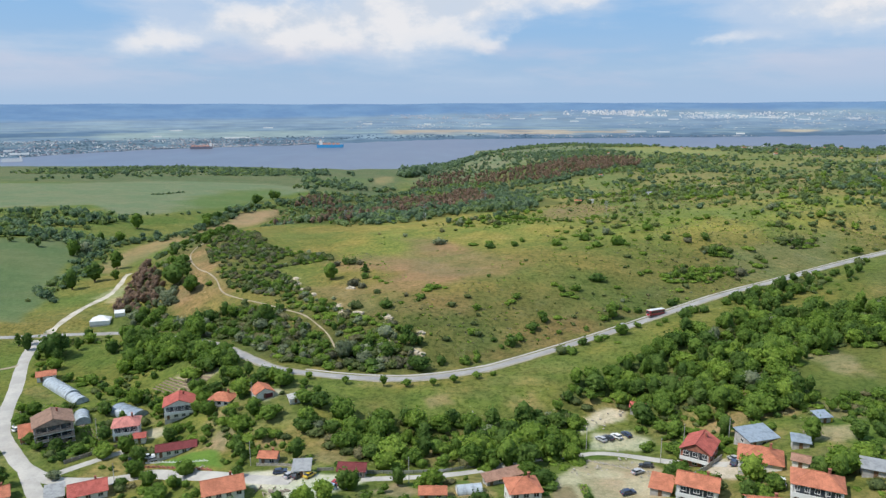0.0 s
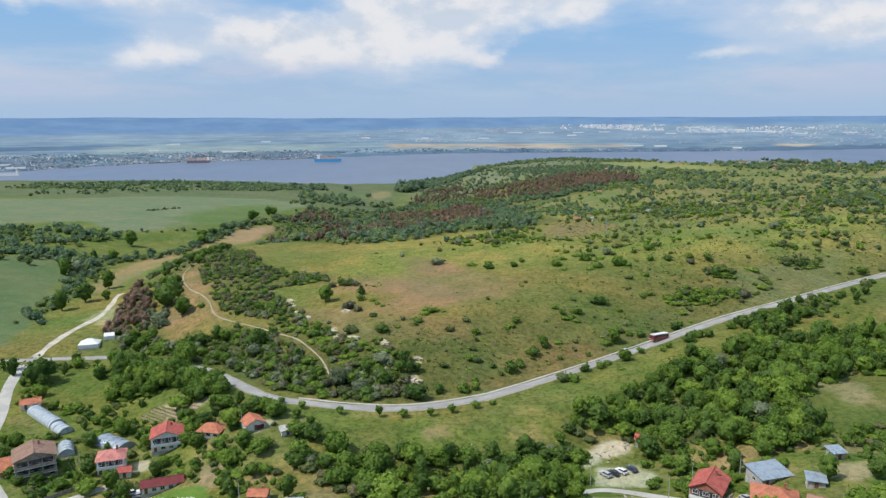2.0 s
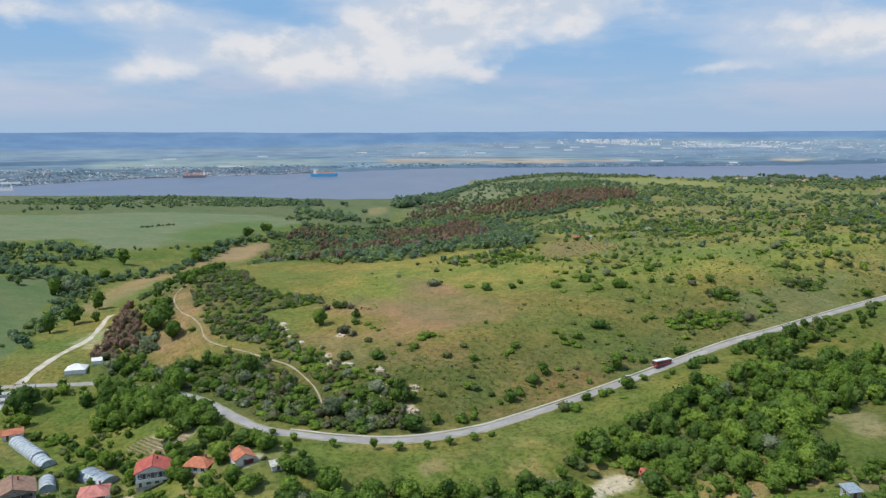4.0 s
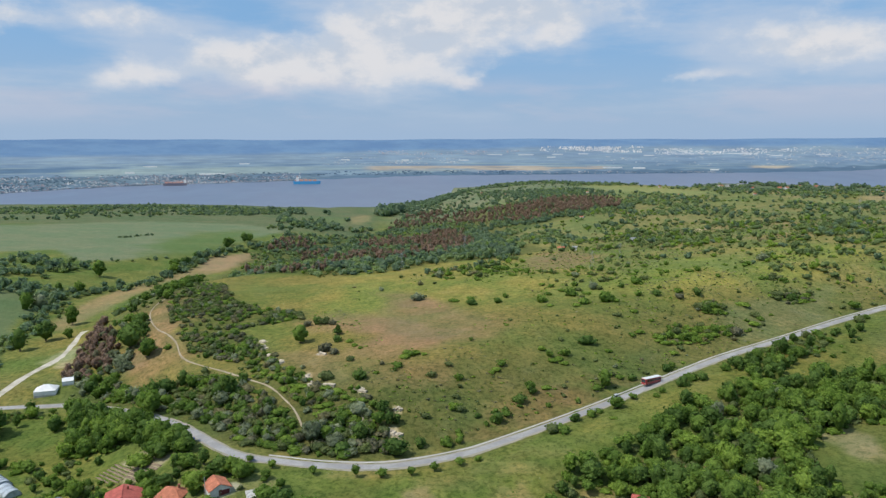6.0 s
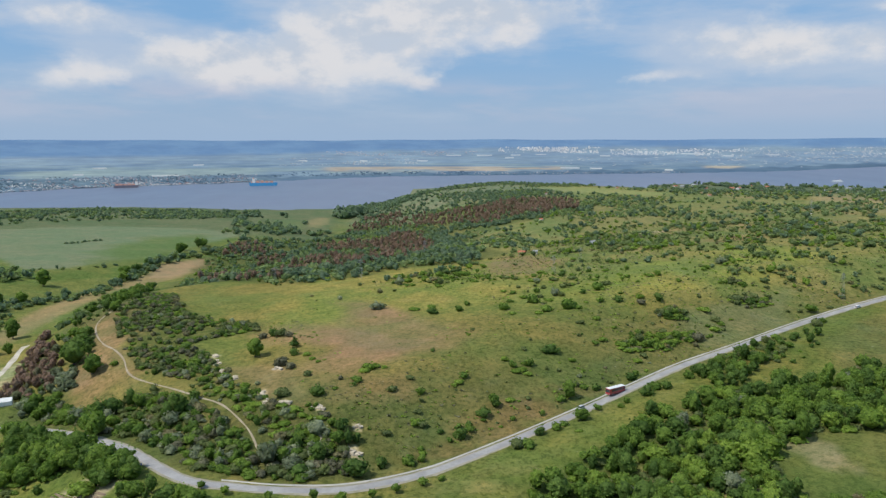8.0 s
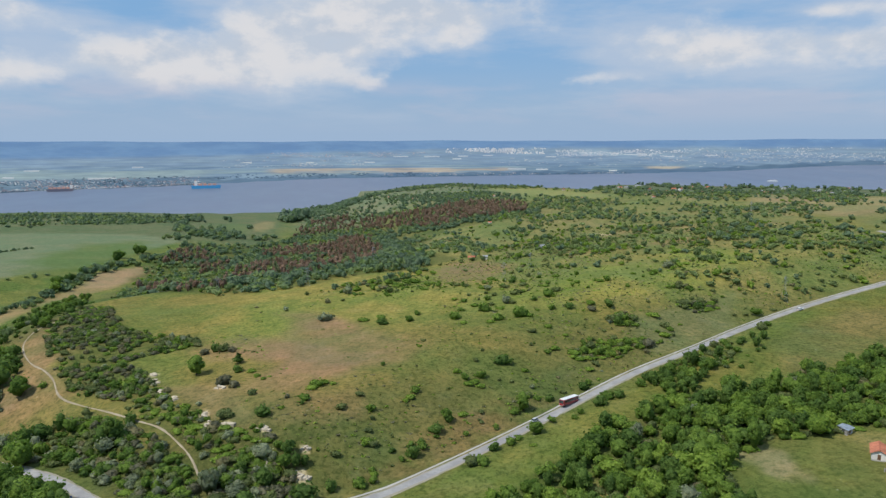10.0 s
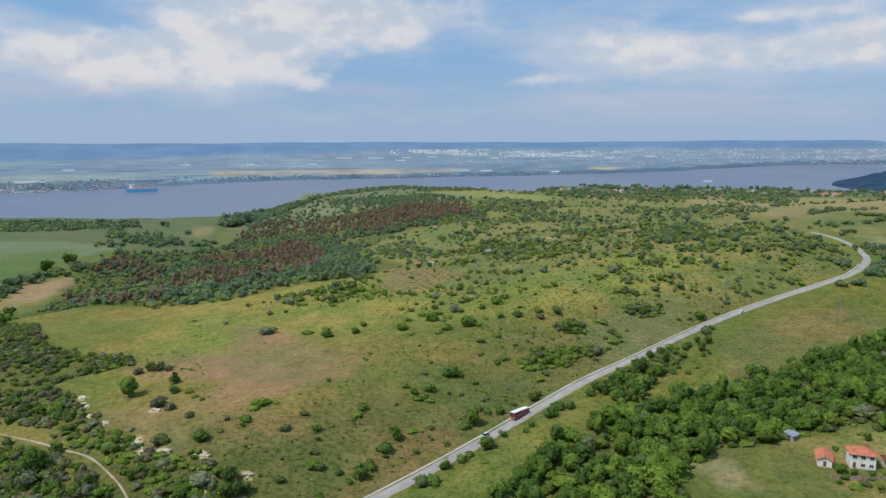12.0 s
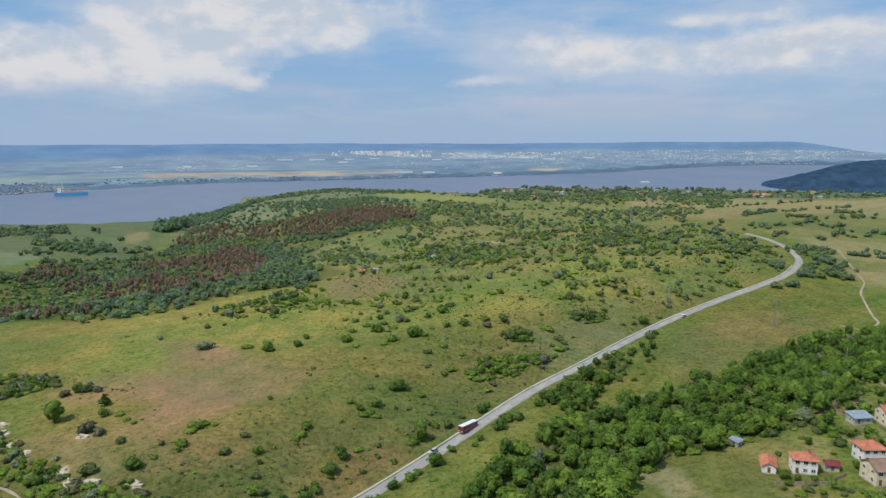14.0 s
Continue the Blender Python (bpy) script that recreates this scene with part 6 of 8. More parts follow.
sow(((107, 369, "shrub", 1.4), (112, 373, "low", 1.1), (122, 370, "low", 1.4), (127, 372, "shrub", 2.2), (132, 375, "bush", 1.7), (137, 378, "low", 1.3), (123, 365, "low", 1.4), (127, 366, "low", 1.2), (135, 371, "shrub", 2.2), (144, 380, "low", 1.3), (150, 382, "low", 1.3), (154, 380, "shrub", 2.1),
     (160, 384, "low", 1.3), (124, 356, "low", 1.2), (129, 361, "bush", 1.1), (81, 358, "dark", 2.2), (24, 358, "dark", 0.8), (68, 359, "bush", 0.9), (57, 349, "low", 1.1), (60, 344, "shrub", 2.0), (64, 342, "low", 1.2), (68, 346, "shrub", 1.8), (66, 339, "low", 0.9), (61, 340, "low", 1.1)),
    "bush", "spreading leafy bush in rough grass", "bush", "bushes on the hill")
sow(((33, 328, "low", 1.2), (36, 333, "shrub", 1.5), (31, 326, "low", 0.8), (47, 314, "dark", 1.6), (41, 307, "dark", 1.5), (30, 293, "dark", 1.8), (34, 298, "shrub", 1.7), (81, 322, "oak", 1.2), (77, 321, "shrub", 1.7), (95, 329, "dark", 1.3), (114, 338, "dark", 1.6), (118, 342, "shrub", 1.6),
     (66, 309, "shrub", 1.2), (54, 318, "low", 1.0), (15, 298, "bush", 1.3), (12, 301, "low", 0.7), (62, 320, "bush", 0.8), (76, 344, "bush", 0.7), (103, 388, "bush", 0.8), (47, 386, "bush", 0.7), (122, 386, "low", 0.8), (182, 409, "low", 1.6), (165, 378, "twiggy", 1.9), (179, 388, "low", 1.5)),
    "bush", "dark bushy shrub on the slope above the road", "bush", "bushes on the hill")
sow(((50, 282, "bush", 1.8), (54, 282, "shrub", 2.2), (61, 291, "dark", 1.5), (68, 294, "shrub", 1.5), (72, 297, "shrub", 1.4), (80, 300, "oak", 0.9), (76, 290, "low", 0.7), (89, 308, "fruit", 0.9), (103, 312, "shrub", 1.2), (99, 308, "shrub", 1.0),
     (114, 318, "dark", 2.0), (120, 324, "shrub", 2.0), (125, 323, "dark", 1.5), (106, 293, "elm", 1.2), (102, 292, "shrub", 1.8), (139, 332, "shrub", 1.8), (145, 339, "dark", 1.4), (152, 343, "shrub", 1.4), (162, 348, "low", 1.2), (169, 353, "shrub", 1.5), (176, 358, "dark", 1.7)),
    "tree", "young leafy tree on the grass verge", "tree", "roadside trees")
sow(((-38, 255.5, "fruit", 0.8), (-23, 253, "fruit", 1.0), (-14, 252.5, "fruit", 0.9), (-4, 253.5, "fruit", 0.8), (4, 256.5, "fruit", 0.9), (13, 261, "fruit", 0.8), (20, 263.5, "shrub", 1.2), (-53, 261, "fruit", 0.8), (-62, 266, "fruit", 0.8), (-1, 275, "dark", 1.5), (9, 277, "shrub", 2.0), (14, 279, "shrub", 1.5),
     (197, 369, "bush", 1.6), (205, 374, "shrub", 1.6), (236, 388, "bush", 1.8), (243, 392, "shrub", 1.6), (210, 424, "bush", 2.0), (216, 420, "dark", 2.0), (222, 428, "bush", 1.8), (231, 487, "silver", 2.5)),
    "tree", "young leafy tree on the grass verge", "tree", "roadside trees")
sow(((-206, 330, "elm", 1.35), (-214, 336, "poplar", 0.85), (-210, 338, "elm", 1.1), (-190, 326, "oak", 1.25), (-185, 320, "elm", 1.1), (-196, 334, "oak", 1.1), (-181, 330, "elm", 0.9)), "tree", "tall dark tree by the road junction", "tree", "trees at the junction")


def village_tree(x, y):
    """Keeps roads and buildings free."""
    free = np.ones(np.shape(x), bool)
    for line in (VILLAGE_STREET, [(-24, 187), (11, 193), (26, 202), (50, 209), (82, 185)], [(-128, 210), (-112, 226)], [(-139, 214), (-118, 188)], [(-179, 294), (-150, 271)]):
        free &= np.abs(along(line, x, y)) > 5.5
    free &= np.abs(along(ROAD, x, y)) > 8
    for poly in (DIRT_LOT, CAR_PARK, CHALK_PIT, YARD, RIGHT_CLEARING, GARDENS):
        free &= inside(poly, x, y, 0.5) < 0.5
    for ob in HOUSES:
        free &= np.hypot(x - ob.location.x, y - ob.location.y) > 7.4
    free &= blob(-90, 218, 9, 7, x, y, 0.1, 0.0) < 0.5
    for poly in ([(-191, 334), (-165, 339), (-146, 302), (-157, 296), (-174, 301)], [(-181, 281), (-177, 289), (-156, 267), (-156, 257), (-171, 261)], [(-124, 284), (-115, 286), (-99, 278), (-89, 264), (-103, 266), (-116, 271)], [(-135, 244), (-132, 248), (-121, 235), (-127, 232)], [(-97, 217), (-86, 222), (-73, 214), (-72, 201), (-106, 216)], [(110, 198), (126, 198), (122, 187), (112, 184), (106, 189)], [(72, 182), (82, 190), (88, 184), (80, 174)]):
        free &= inside(poly, x, y, 0.5) < 0.5
    return free * 1.0


HOUSES = [ob for ob in scene.objects if ob.parent is None and ob.type == "EMPTY" and ob.get("category", "") in ("house", "outbuilding", "barn", "garage", "hut", "shed", "pavilion", "workshop", "greenhouse", "tent")]
ORCHARD_WEST = [(-205, 330), (-190, 345), (-160, 345), (-120, 318), (-90, 290), (-70, 268), (-58, 258), (-40, 240), (-44, 214), (-40, 196), (-60, 170), (-100, 185), (-150, 195), (-160, 215), (-178, 250), (-195, 295)]
ORCHARD_EAST = [(-30, 200), (20, 205), (44, 215), (72, 235), (98, 248), (140, 262), (146, 240), (150, 200), (130, 160), (100, 140), (40, 145), (0, 150), (-40, 150), (-60, 165)]
VALE_EAST = [(172, 238), (192, 250), (200, 285), (240, 308), (300, 320), (360, 320), (330, 270), (280, 220), (200, 205)]
west = scatter(ORCHARD_WEST, 7.0, lambda x, y: (0.42 + 0.5 * smooth(0.42, 0.56, rough_noise(x + 50, y, 24.0))) * village_tree(x, y))
east = scatter(ORCHARD_EAST, 7.4, lambda x, y: 0.75 * village_tree(x, y))
vale = scatter(VALE_EAST, 9.0, lambda x, y: 0.7 * village_tree(x, y))
rest = []
for spots, group, most in ((west, "village garden trees", 80), (east, "village garden trees", 75), (vale, "trees round the eastern houses", 30)):
    spots = spots[np.argsort(np.hypot(spots[:, 0], spots[:, 1]))]
    grown = choose(spots, (("oak", 4), ("elm", 3), ("walnut", 3), ("fruit", 4), ("shrub", 2)), 0.55, 1.1)
    rest += grown[most:]
    for x, y, scale, kind in grown[:most]:
        plant(kind, x, y, scale, "tree", "leafy green garden tree among the houses", "tree", group)
thicket("garden_trees", rest, "leafy trees filling the gardens", "trees")
hedges = [p for poly, gap in ((ORCHARD_WEST, 3.7), (ORCHARD_EAST, 4.0), (VALE_EAST, 4.2)) for p in scatter(poly, gap, lambda x, y: 0.75 * village_tree(x, y) * smooth(0.36, 0.52, rough_noise(x, y, 26.0)))]
thicket("garden_scrub", choose(hedges, (("bush", 3), ("shrub", 4), ("low", 3), ("dark", 2), ("fruit", 1.5), ("elm", 0.35)), 0.5, 1.3), "overgrown hedges and bushes between gardens", "bushes")
thicket("roadside_scrub", choose(scatter([(164, 353), (180, 361), (194, 367), (212, 377), (188, 338), (174, 344)], 3.4, lambda x, y: (along(ROAD, x, y) > 5.5) * 0.9, 1.5), (("bush", 3), ("dark", 2), ("shrub", 3), ("elm", 0.6)), 0.7, 1.3), "dark green bushes along the lower side of the road", "bushes")
thicket("roadside_scrub", choose(scatter([(138, 331), (149, 340), (165, 348), (180, 354), (175, 335), (160, 320), (143, 318)], 4.6, clear_road), (("elm", 4), ("dark", 2), ("oak", 2)), 0.6, 1.05), "dark clump of trees below the road", "trees")
thicket("roadside_scrub", choose(scatter([(96, 286), (120, 306), (168, 342), (200, 368), (232, 384), (240, 372), (200, 340), (160, 318), (120, 292)], 6.0, lambda x, y: 0.30 * clear_road(x, y)), (("oak", 2), ("elm", 3), ("dark", 2), ("shrub", 2)), 0.5, 0.9), "trees straggling down from the road to the wood", "trees")
thicket("roadside_scrub", choose(scatter([(-170, 345), (-140, 330), (-105, 303), (-76, 270), (-90, 262), (-130, 290), (-165, 320), (-180, 342)], 5.6, lambda x, y: 0.9 * clear_road(x, y) * smooth(0.40, 0.52, rough_noise(x, y, 20.0)) * smooth(-176, -150, x)), (("oak", 4), ("elm", 4), ("walnut", 2), ("shrub", 1)), 0.7, 1.2), "thick trees below the country road", "trees")

sow(((-142, 304, "oak", 1.3), (-137, 300, "oak", 1.2), (-117, 304, "walnut", 1.2), (-102, 293, "oak", 1.4), (-96, 288, "elm", 1.3), (-84, 265, "oak", 1.0), (-62, 253, "oak", 1.2), (-66, 256, "walnut", 1.1), (-87, 242, "oak", 0.9), (-111, 226, "oak", 1.0), (-117, 222, "walnut", 0.9), (-100, 208, "oak", 0.95), (-81, 201, "oak", 1.05), (-126, 207, "olive", 0.9), (-62, 193, "elm", 0.7), (-148, 232, "elm", 0.9), (-143, 228, "oak", 0.7),
     (-50, 237, "oak", 1.2), (-44, 234, "elm", 1.2), (-35, 227, "oak", 1.3), (82, 171, "walnut", 1.25), (72, 197, "oak", 0.9), (65, 175, "oak", 0.9), (94, 223, "oak", 1.4), (104, 215, "oak", 1.3), (106, 187, "oak", 1.1), (102, 164, "walnut", 1.2), (99, 160, "oak", 1.0)),
    "tree", "broad leafy tree in a village garden", "tree", "village garden trees")

# shrubs on the open hill: sparse in the parched middle, thick towards the north-east
HILL_TOP = [(-70, 430), (-20, 520), (80, 610), (160, 700), (260, 800), (420, 760), (480, 680), (488, 610), (470, 540), (440, 498), (370, 458), (280, 424), (190, 382), (120, 342), (60, 305), (10, 280), (-14, 300), (-40, 335), (-50, 380)]


def shrubby(x, y):
    d = along(ROAD, x, y)
    thick = 0.12 + 0.86 * smooth(410, 500, y - 0.12 * x) + 0.22 * smooth(60, 15, -d) + 0.25 * smooth(180, 260, x)
    for cx, cy, rx, ry in ((-25, 412, 45, 60), (10, 365, 35, 50), (95, 550, 30, 50), (-20, 470, 40, 60), (30, 450, 40, 50)):
        thick = thick * (1 - 0.95 * blob(cx, cy, rx, ry, x, y, 0.3, 0.3))
    return thick * (0.16 + 0.84 * smooth(0.40, 0.62, rough_noise(x * 0.7, y, 38.0))) * clear_road(x, y)


# low dense clumps in hollows of the hill
for poly, kinds in (([(118, 372), (133, 384), (168, 386), (160, 376), (147, 366), (117, 365)], (("low", 5), ("bush", 3), ("shrub", 2), ("silver", 0.5))), ([(203, 424), (220, 433), (231, 425), (227, 419), (208, 413)], (("low", 4), ("bush", 3), ("twiggy", 1))),
                    ([(152, 401), (163, 412), (171, 407), (168, 397), (159, 398)], (("shrub", 3), ("bush", 2), ("low", 2))), ([(207, 443), (222, 452), (228, 444), (222, 438)], (("shrub", 4), ("bush", 2)))):
    thicket("hill_shrubs", choose(scatter(poly, 2.7, lambda x, y: 0.85 * clear_road(x, y), 2), kinds, 0.6, 1.3), "low dense clump of green bushes on the hill", "bushes")
spots = scatter(HILL_TOP, 4.9, shrubby)
spots = spots[np.argsort(np.hypot(spots[:, 0] - 60, spots[:, 1] - 330))]
shrubs = [(x, y, 0.26 + 1.35 * seeded.rand() ** 1.8, kind) for x, y, _, kind in choose(spots, (("bush", 4), ("shrub", 6), ("dark", 1.6), ("low", 4), ("silver", 0.8), ("fruit", 0.8)), 0.3, 1.4)]
for x, y, scale, kind in shrubs[:110]:
    plant(kind, x, y, scale, "bush", "small wild bush in rough grass", "bush", "bushes on the hill")
SMALLER = {"bush": "farbush", "shrub": "fargreen", "dark": "far", "low": "farlight", "silver": "farbush", "fruit": "fargreen"}
shrubs = [(x, y, s, k) if n < 330 else (x, y, s * 0.66, SMALLER[k]) for n, (x, y, s, k) in enumerate(shrubs)]
thicket("hill_shrubs", shrubs[110:], "scattered wild shrubs over the grassy hill", "bushes")
tufts = scatter(HILL_TOP, 2.9, lambda x, y: clear_road(x, y) * (0.10 + 0.75 * smooth(0.42, 0.62, rough_noise(x + 300, y, 30.0))) * (1 - 0.95 * blob(5, 430, 60, 90, x, y)))
thicket("grass_tufts", choose(tufts, (("tuft", 3), ("tuftlight", 4), ("tuftgrey", 2)), 0.3, 1.0), "tall weeds and tufts in the grass", "weeds")

# further land
PLATEAU = [(130, 670), (230, 800), (330, 960), (330, 1150), (330, 1300), (140, 1430), (110, 1800), (330, 1900), (560, 1560), (760, 1230), (900, 1080), (700, 860), (540, 760), (500, 690), (420, 780), (270, 810)]
far_clear = lambda x, y: (inside([(379, 1672), (457, 1502), (482, 1335), (498, 1189), (445, 1180), (417, 1273), (372, 1416), (354, 1538)], x, y, 5) < 0.5) * (0.10 + 0.90 * smooth(0.44, 0.56, rough_noise(x, y * 0.5, 60.0)))
thicket("plateau_scrub", choose(scatter(PLATEAU, 9.0, lambda x, y: 0.95 * far_clear(x, y)), (("farbush", 4), ("farsoft", 5), ("fartop", 3), ("farlight", 1.5)), 0.35, 0.95), "dense scrub and small trees on the plateau", "bushes")
thicket("plateau_scrub", choose(scatter([(105, 690), (115, 800), (135, 960), (215, 944), (286, 975), (330, 960), (230, 800), (140, 670)], 7.5, lambda x, y: 0.15 + 0.85 * smooth(0.44, 0.56, rough_noise(x + 20, y * 0.5, 50.0))), (("farbush", 4), ("farsoft", 4), ("fartop", 2), ("farlight", 2)), 0.35, 0.85), "scrub and hedges between small plots", "bushes")
thicket("plateau_scrub", choose(scatter([(10, 1600), (97, 1440), (190, 1310), (270, 1330), (350, 1230), (375, 1400), (345, 1560), (200, 1640), (60, 1760)], 11.0, lambda x, y: 0.25 + 0.75 * smooth(0.44, 0.55, rough_noise(x + 70, y * 0.5, 60.0))), (("farsoft", 2), ("fartop", 6)), 0.5, 1.0), "hedges and gardens near the plateau's edge", "bushes")
EDGE = [(110, 1780), (140, 1960), (360, 2010), (470, 1600), (420, 1600), (330, 1880)]
thicket("ridge_wood", choose(scatter(EDGE, 11.0, lambda x, y: np.full(np.shape(x), 0.85)), (("fartop", 5), ("farsoft", 3)), 0.5, 1.0), "dark trees along the edge of the plateau", "trees")
thicket("ridge_wood", choose(scatter([(-110, 1640), (-90, 1900), (60, 2060), (140, 1960), (100, 1780), (20, 1640)], 15.0), (("fartop", 1),), 1.0, 1.7), "tall dark trees above the lake", "trees")


def hedge(line, gap, spread, kinds, small, large, name, label):
    p = resample(line, gap)
    p = np.repeat(p, 3, axis=0)
    p = p + seeded.normal(0, spread, p.shape)
    thicket(name, choose(p[seeded.rand(len(p)) < 0.8], kinds, small, large), label, "trees")


both = (("far", 5), ("fargreen", 4), ("farbush", 1))
hedge([(-250, 420), (-262, 470), (-272, 520), (-284, 560), (-300, 610), (-290, 640), (-262, 690), (-262, 760), (-258, 800)], 6.5, 5, both, 0.6, 1.15, "hedgerow", "overgrown hedgerow along the stream")
hedge([(-430, 590), (-385, 610), (-345, 632), (-300, 650), (-275, 680)], 7, 7, both, 0.7, 1.2, "hedgerow", "overgrown hedgerow between fields")
hedge([(-480, 720), (-445, 750), (-400, 755), (-360, 715), (-385, 680), (-430, 700), (-395, 640), (-360, 605), (-330, 612), (-312, 622)], 5, 13, both, 0.9, 1.6, "hedgerow", "clump of tall trees between fields")
hedge([(-258, 800), (-255, 860), (-240, 920), (-225, 960), (-200, 1000)], 9, 7, both, 0.9, 1.6, "hedgerow", "row of tall trees along the stream")
hedge([(-345, 775), (-320, 800), (-290, 830)], 14, 3, both, 0.5, 0.8, "hedgerow", "low bushes along a field edge")
hedge([(-200, 480), (-206, 520), (-196, 560), (-170, 600), (-120, 650), (-80, 710)], 6, 6, both, 0.6, 1.1, "hedgerow", "belt of trees at the foot of the hill")
hedge([(-720, 1240), (-620, 1330), (-540, 1420), (-450, 1520)], 16, 22, both, 0.8, 1.4, "hedgerow", "scattered trees beyond the fields")
hedge([(-235, 1200), (-215, 1260), (-170, 1280), (-130, 1290), (-100, 1330)], 9, 14, both, 1.0, 1.8, "hedgerow", "dark clumps of trees in the valley")
hedge([(-220, 1100), (-170, 1120), (-120, 1180), (-80, 1240)], 11, 10, both, 0.8, 1.3, "hedgerow", "dark clumps of trees in the valley")
hedge([(-420, 1010), (-405, 1035), (-392, 1060)], 5, 3, both, 0.35, 0.6, "hedgerow", "thin strip of bushes in a green field")
hedge([(-160, 336), (-140, 322), (-118, 302), (-100, 286), (-88, 276)], 4.5, 2.5, (("oak", 3), ("elm", 3)), 0.9, 1.3, "roadside_scrub", "thick trees below the country road")
hedge([(480, 540), (500, 520), (520, 500), (540, 470)], 7, 6, both, 0.5, 0.9, "hedgerow", "bushes below the bend of the road")
hedge([(436, 468), (462, 486), (488, 530), (470, 480), (440, 450)], 6, 5, both, 0.5, 0.9, "hedgerow", "bushes below the bend of the road")
for row in (([(560, 620), (640, 640), (720, 650)]), ([(600, 720), (700, 745), (800, 760)]), ([(640, 830), (720, 850), (860, 880)]), ([(540, 560), (620, 560), (700, 570)])):
    hedge(row, 17, 4, both, 0.5, 1.1, "hedgerow", "broken hedge across open fields")
shelf = np.stack([seeded.uniform(21, 60, 2600), np.sqrt(seeded.uniform(1450 ** 2, 2090 ** 2, 2600))], -1)
shelf = np.stack([shelf[:, 1] * np.sin(np.radians(shelf[:, 0])), shelf[:, 1] * np.cos(np.radians(shelf[:, 0]))], -1)
shelf = shelf[rough_noise(shelf[:, 0], shelf[:, 1], 60.0) > 0.46]
thicket("coast_wood", choose(shelf, (("fartop", 4), ("farsoft", 3)), 0.7, 1.5), "trees and gardens on the low shore", "trees")
thicket("ridge_wood", choose(scatter([(-900, 1420), (-900, 1600), (-760, 1680), (-640, 1790), (-430, 1770), (-320, 1700), (-300, 1560), (-366, 1490), (-467, 1456), (-582, 1460), (-654, 1388), (-753, 1381)], 11.5, lambda x, y: 1.0 - 0.6 * smooth(0.5, 0.62, rough_noise(x, y * 0.6, 80.0)) * smooth(1660, 1600, y)), (("fartop", 4), ("farsoft", 4)), 0.5, 1.1), "long dark wood above the lake shore", "trees")
thicket("ridge_wood", choose(scatter([(-100, 1600), (-90, 1720), (-40, 1760), (-50, 1640), (-76, 1580)], 12.0), (("fartop", 1),), 2.0, 3.4), "tall dark trees above the lake", "trees")
for poly in ([(-380, 1780), (-314, 1800), (-227, 1576), (-157, 1321), (-171, 1200), (-212, 1256), (-269, 1349)], [(-239, 1700), (-176, 1730), (-140, 1400), (-149, 1335), (-194, 1444)], [(-300, 1450), (-280, 1640), (-230, 1600), (-240, 1440)]):
    thicket("hedgerow", choose(scatter(poly, 11.0, lambda x, y: 0.95 * smooth(0.46, 0.56, rough_noise(x, y * 0.4, 55.0)), 14), (("fartop", 5), ("farsoft", 2)), 0.7, 1.5), "dark clumps of trees in the valley", "trees")
for cx, cy, rx, ry, n in ((618, 667, 15, 9, 12), (710, 687, 18, 10, 14), (606, 636, 9, 6, 7), (617, 730, 16, 8, 12), (594, 793, 12, 8, 8), (509, 651, 10, 8, 8), (612, 606, 16, 5, 10), (584, 574, 16, 4, 9), (496, 508, 9, 5, 7), (546, 500, 7, 7, 6), (442, 441, 6, 5, 5),
                          (577, 888, 16, 10, 9), (566, 811, 16, 10, 9), (424, 488, 11, 7, 14), (416, 478, 8, 6, 8), (419, 450, 12, 6, 12), (440, 452, 12, 6, 12), (424, 462, 7, 4, 6), (390, 436, 7, 4, 7), (366, 438, 8, 4, 7), (399, 515, 14, 8, 10), (517, 696, 24, 9, 14), (540, 640, 14, 16, 12), (530, 600, 8, 14, 8)):
    spread = seeded.normal(0, 0.5, (n, 2)) * (rx, ry) + (cx, cy)
    spread = spread[clear_road(spread[:, 0], spread[:, 1]) > 0.5]
    thicket("hedgerow", choose(spread, (("far", 3), ("fargreen", 3)), 0.5, 1.0), "clump of dark bushes in open grass", "bushes")
sow(((-248, 519, "oak", 2.0), (-227, 471, "oak", 1.1), (-241, 470, "elm", 2.4), (-245, 448, "elm", 2.0), (-317, 715, "oak", 2.6), (-297, 570, "olive", 2.6), (-303, 562, "oak", 2.0), (-160, 404, "elm", 2.3), (-163, 422, "elm", 2.0), (-144, 388, "oak", 1.6), (-187, 320, "elm", 2.4), (-120, 325, "oak", 1.9), (-118, 305, "oak", 1.7), (-158, 385, "olive", 1.7), (-170, 371, "olive", 1.5)),
    "tree", "tall leafy tree standing in the valley meadow", "tree", "trees in the valley")
sow(((-263, 769, "oak", 1.9), (-272, 800, "oak", 1.7), (-266, 816, "elm", 1.9), (-262, 838, "elm", 1.6), (-253, 940, "elm", 2.3), (-256, 962, "oak", 2.0), (-245, 1000, "elm", 2.2), (-242, 1015, "oak", 1.8), (-134, 389, "shrub", 1.5), (-300, 640, "oak", 1.8), (-312, 628, "elm", 1.4)),
    "tree", "tall leafy tree standing in the valley meadow", "tree", "trees in the valley")
thicket("hillside_scrub", choose(scatter([(-10, 282), (10, 290), (60, 318), (100, 340), (104, 332), (60, 304), (14, 282)], 5.0, lambda x, y: 0.22 * clear_road(x, y)), (("bush", 3), ("shrub", 3), ("dark", 2)), 0.5, 1.1), "patchy scrub on the road bank", "bushes")


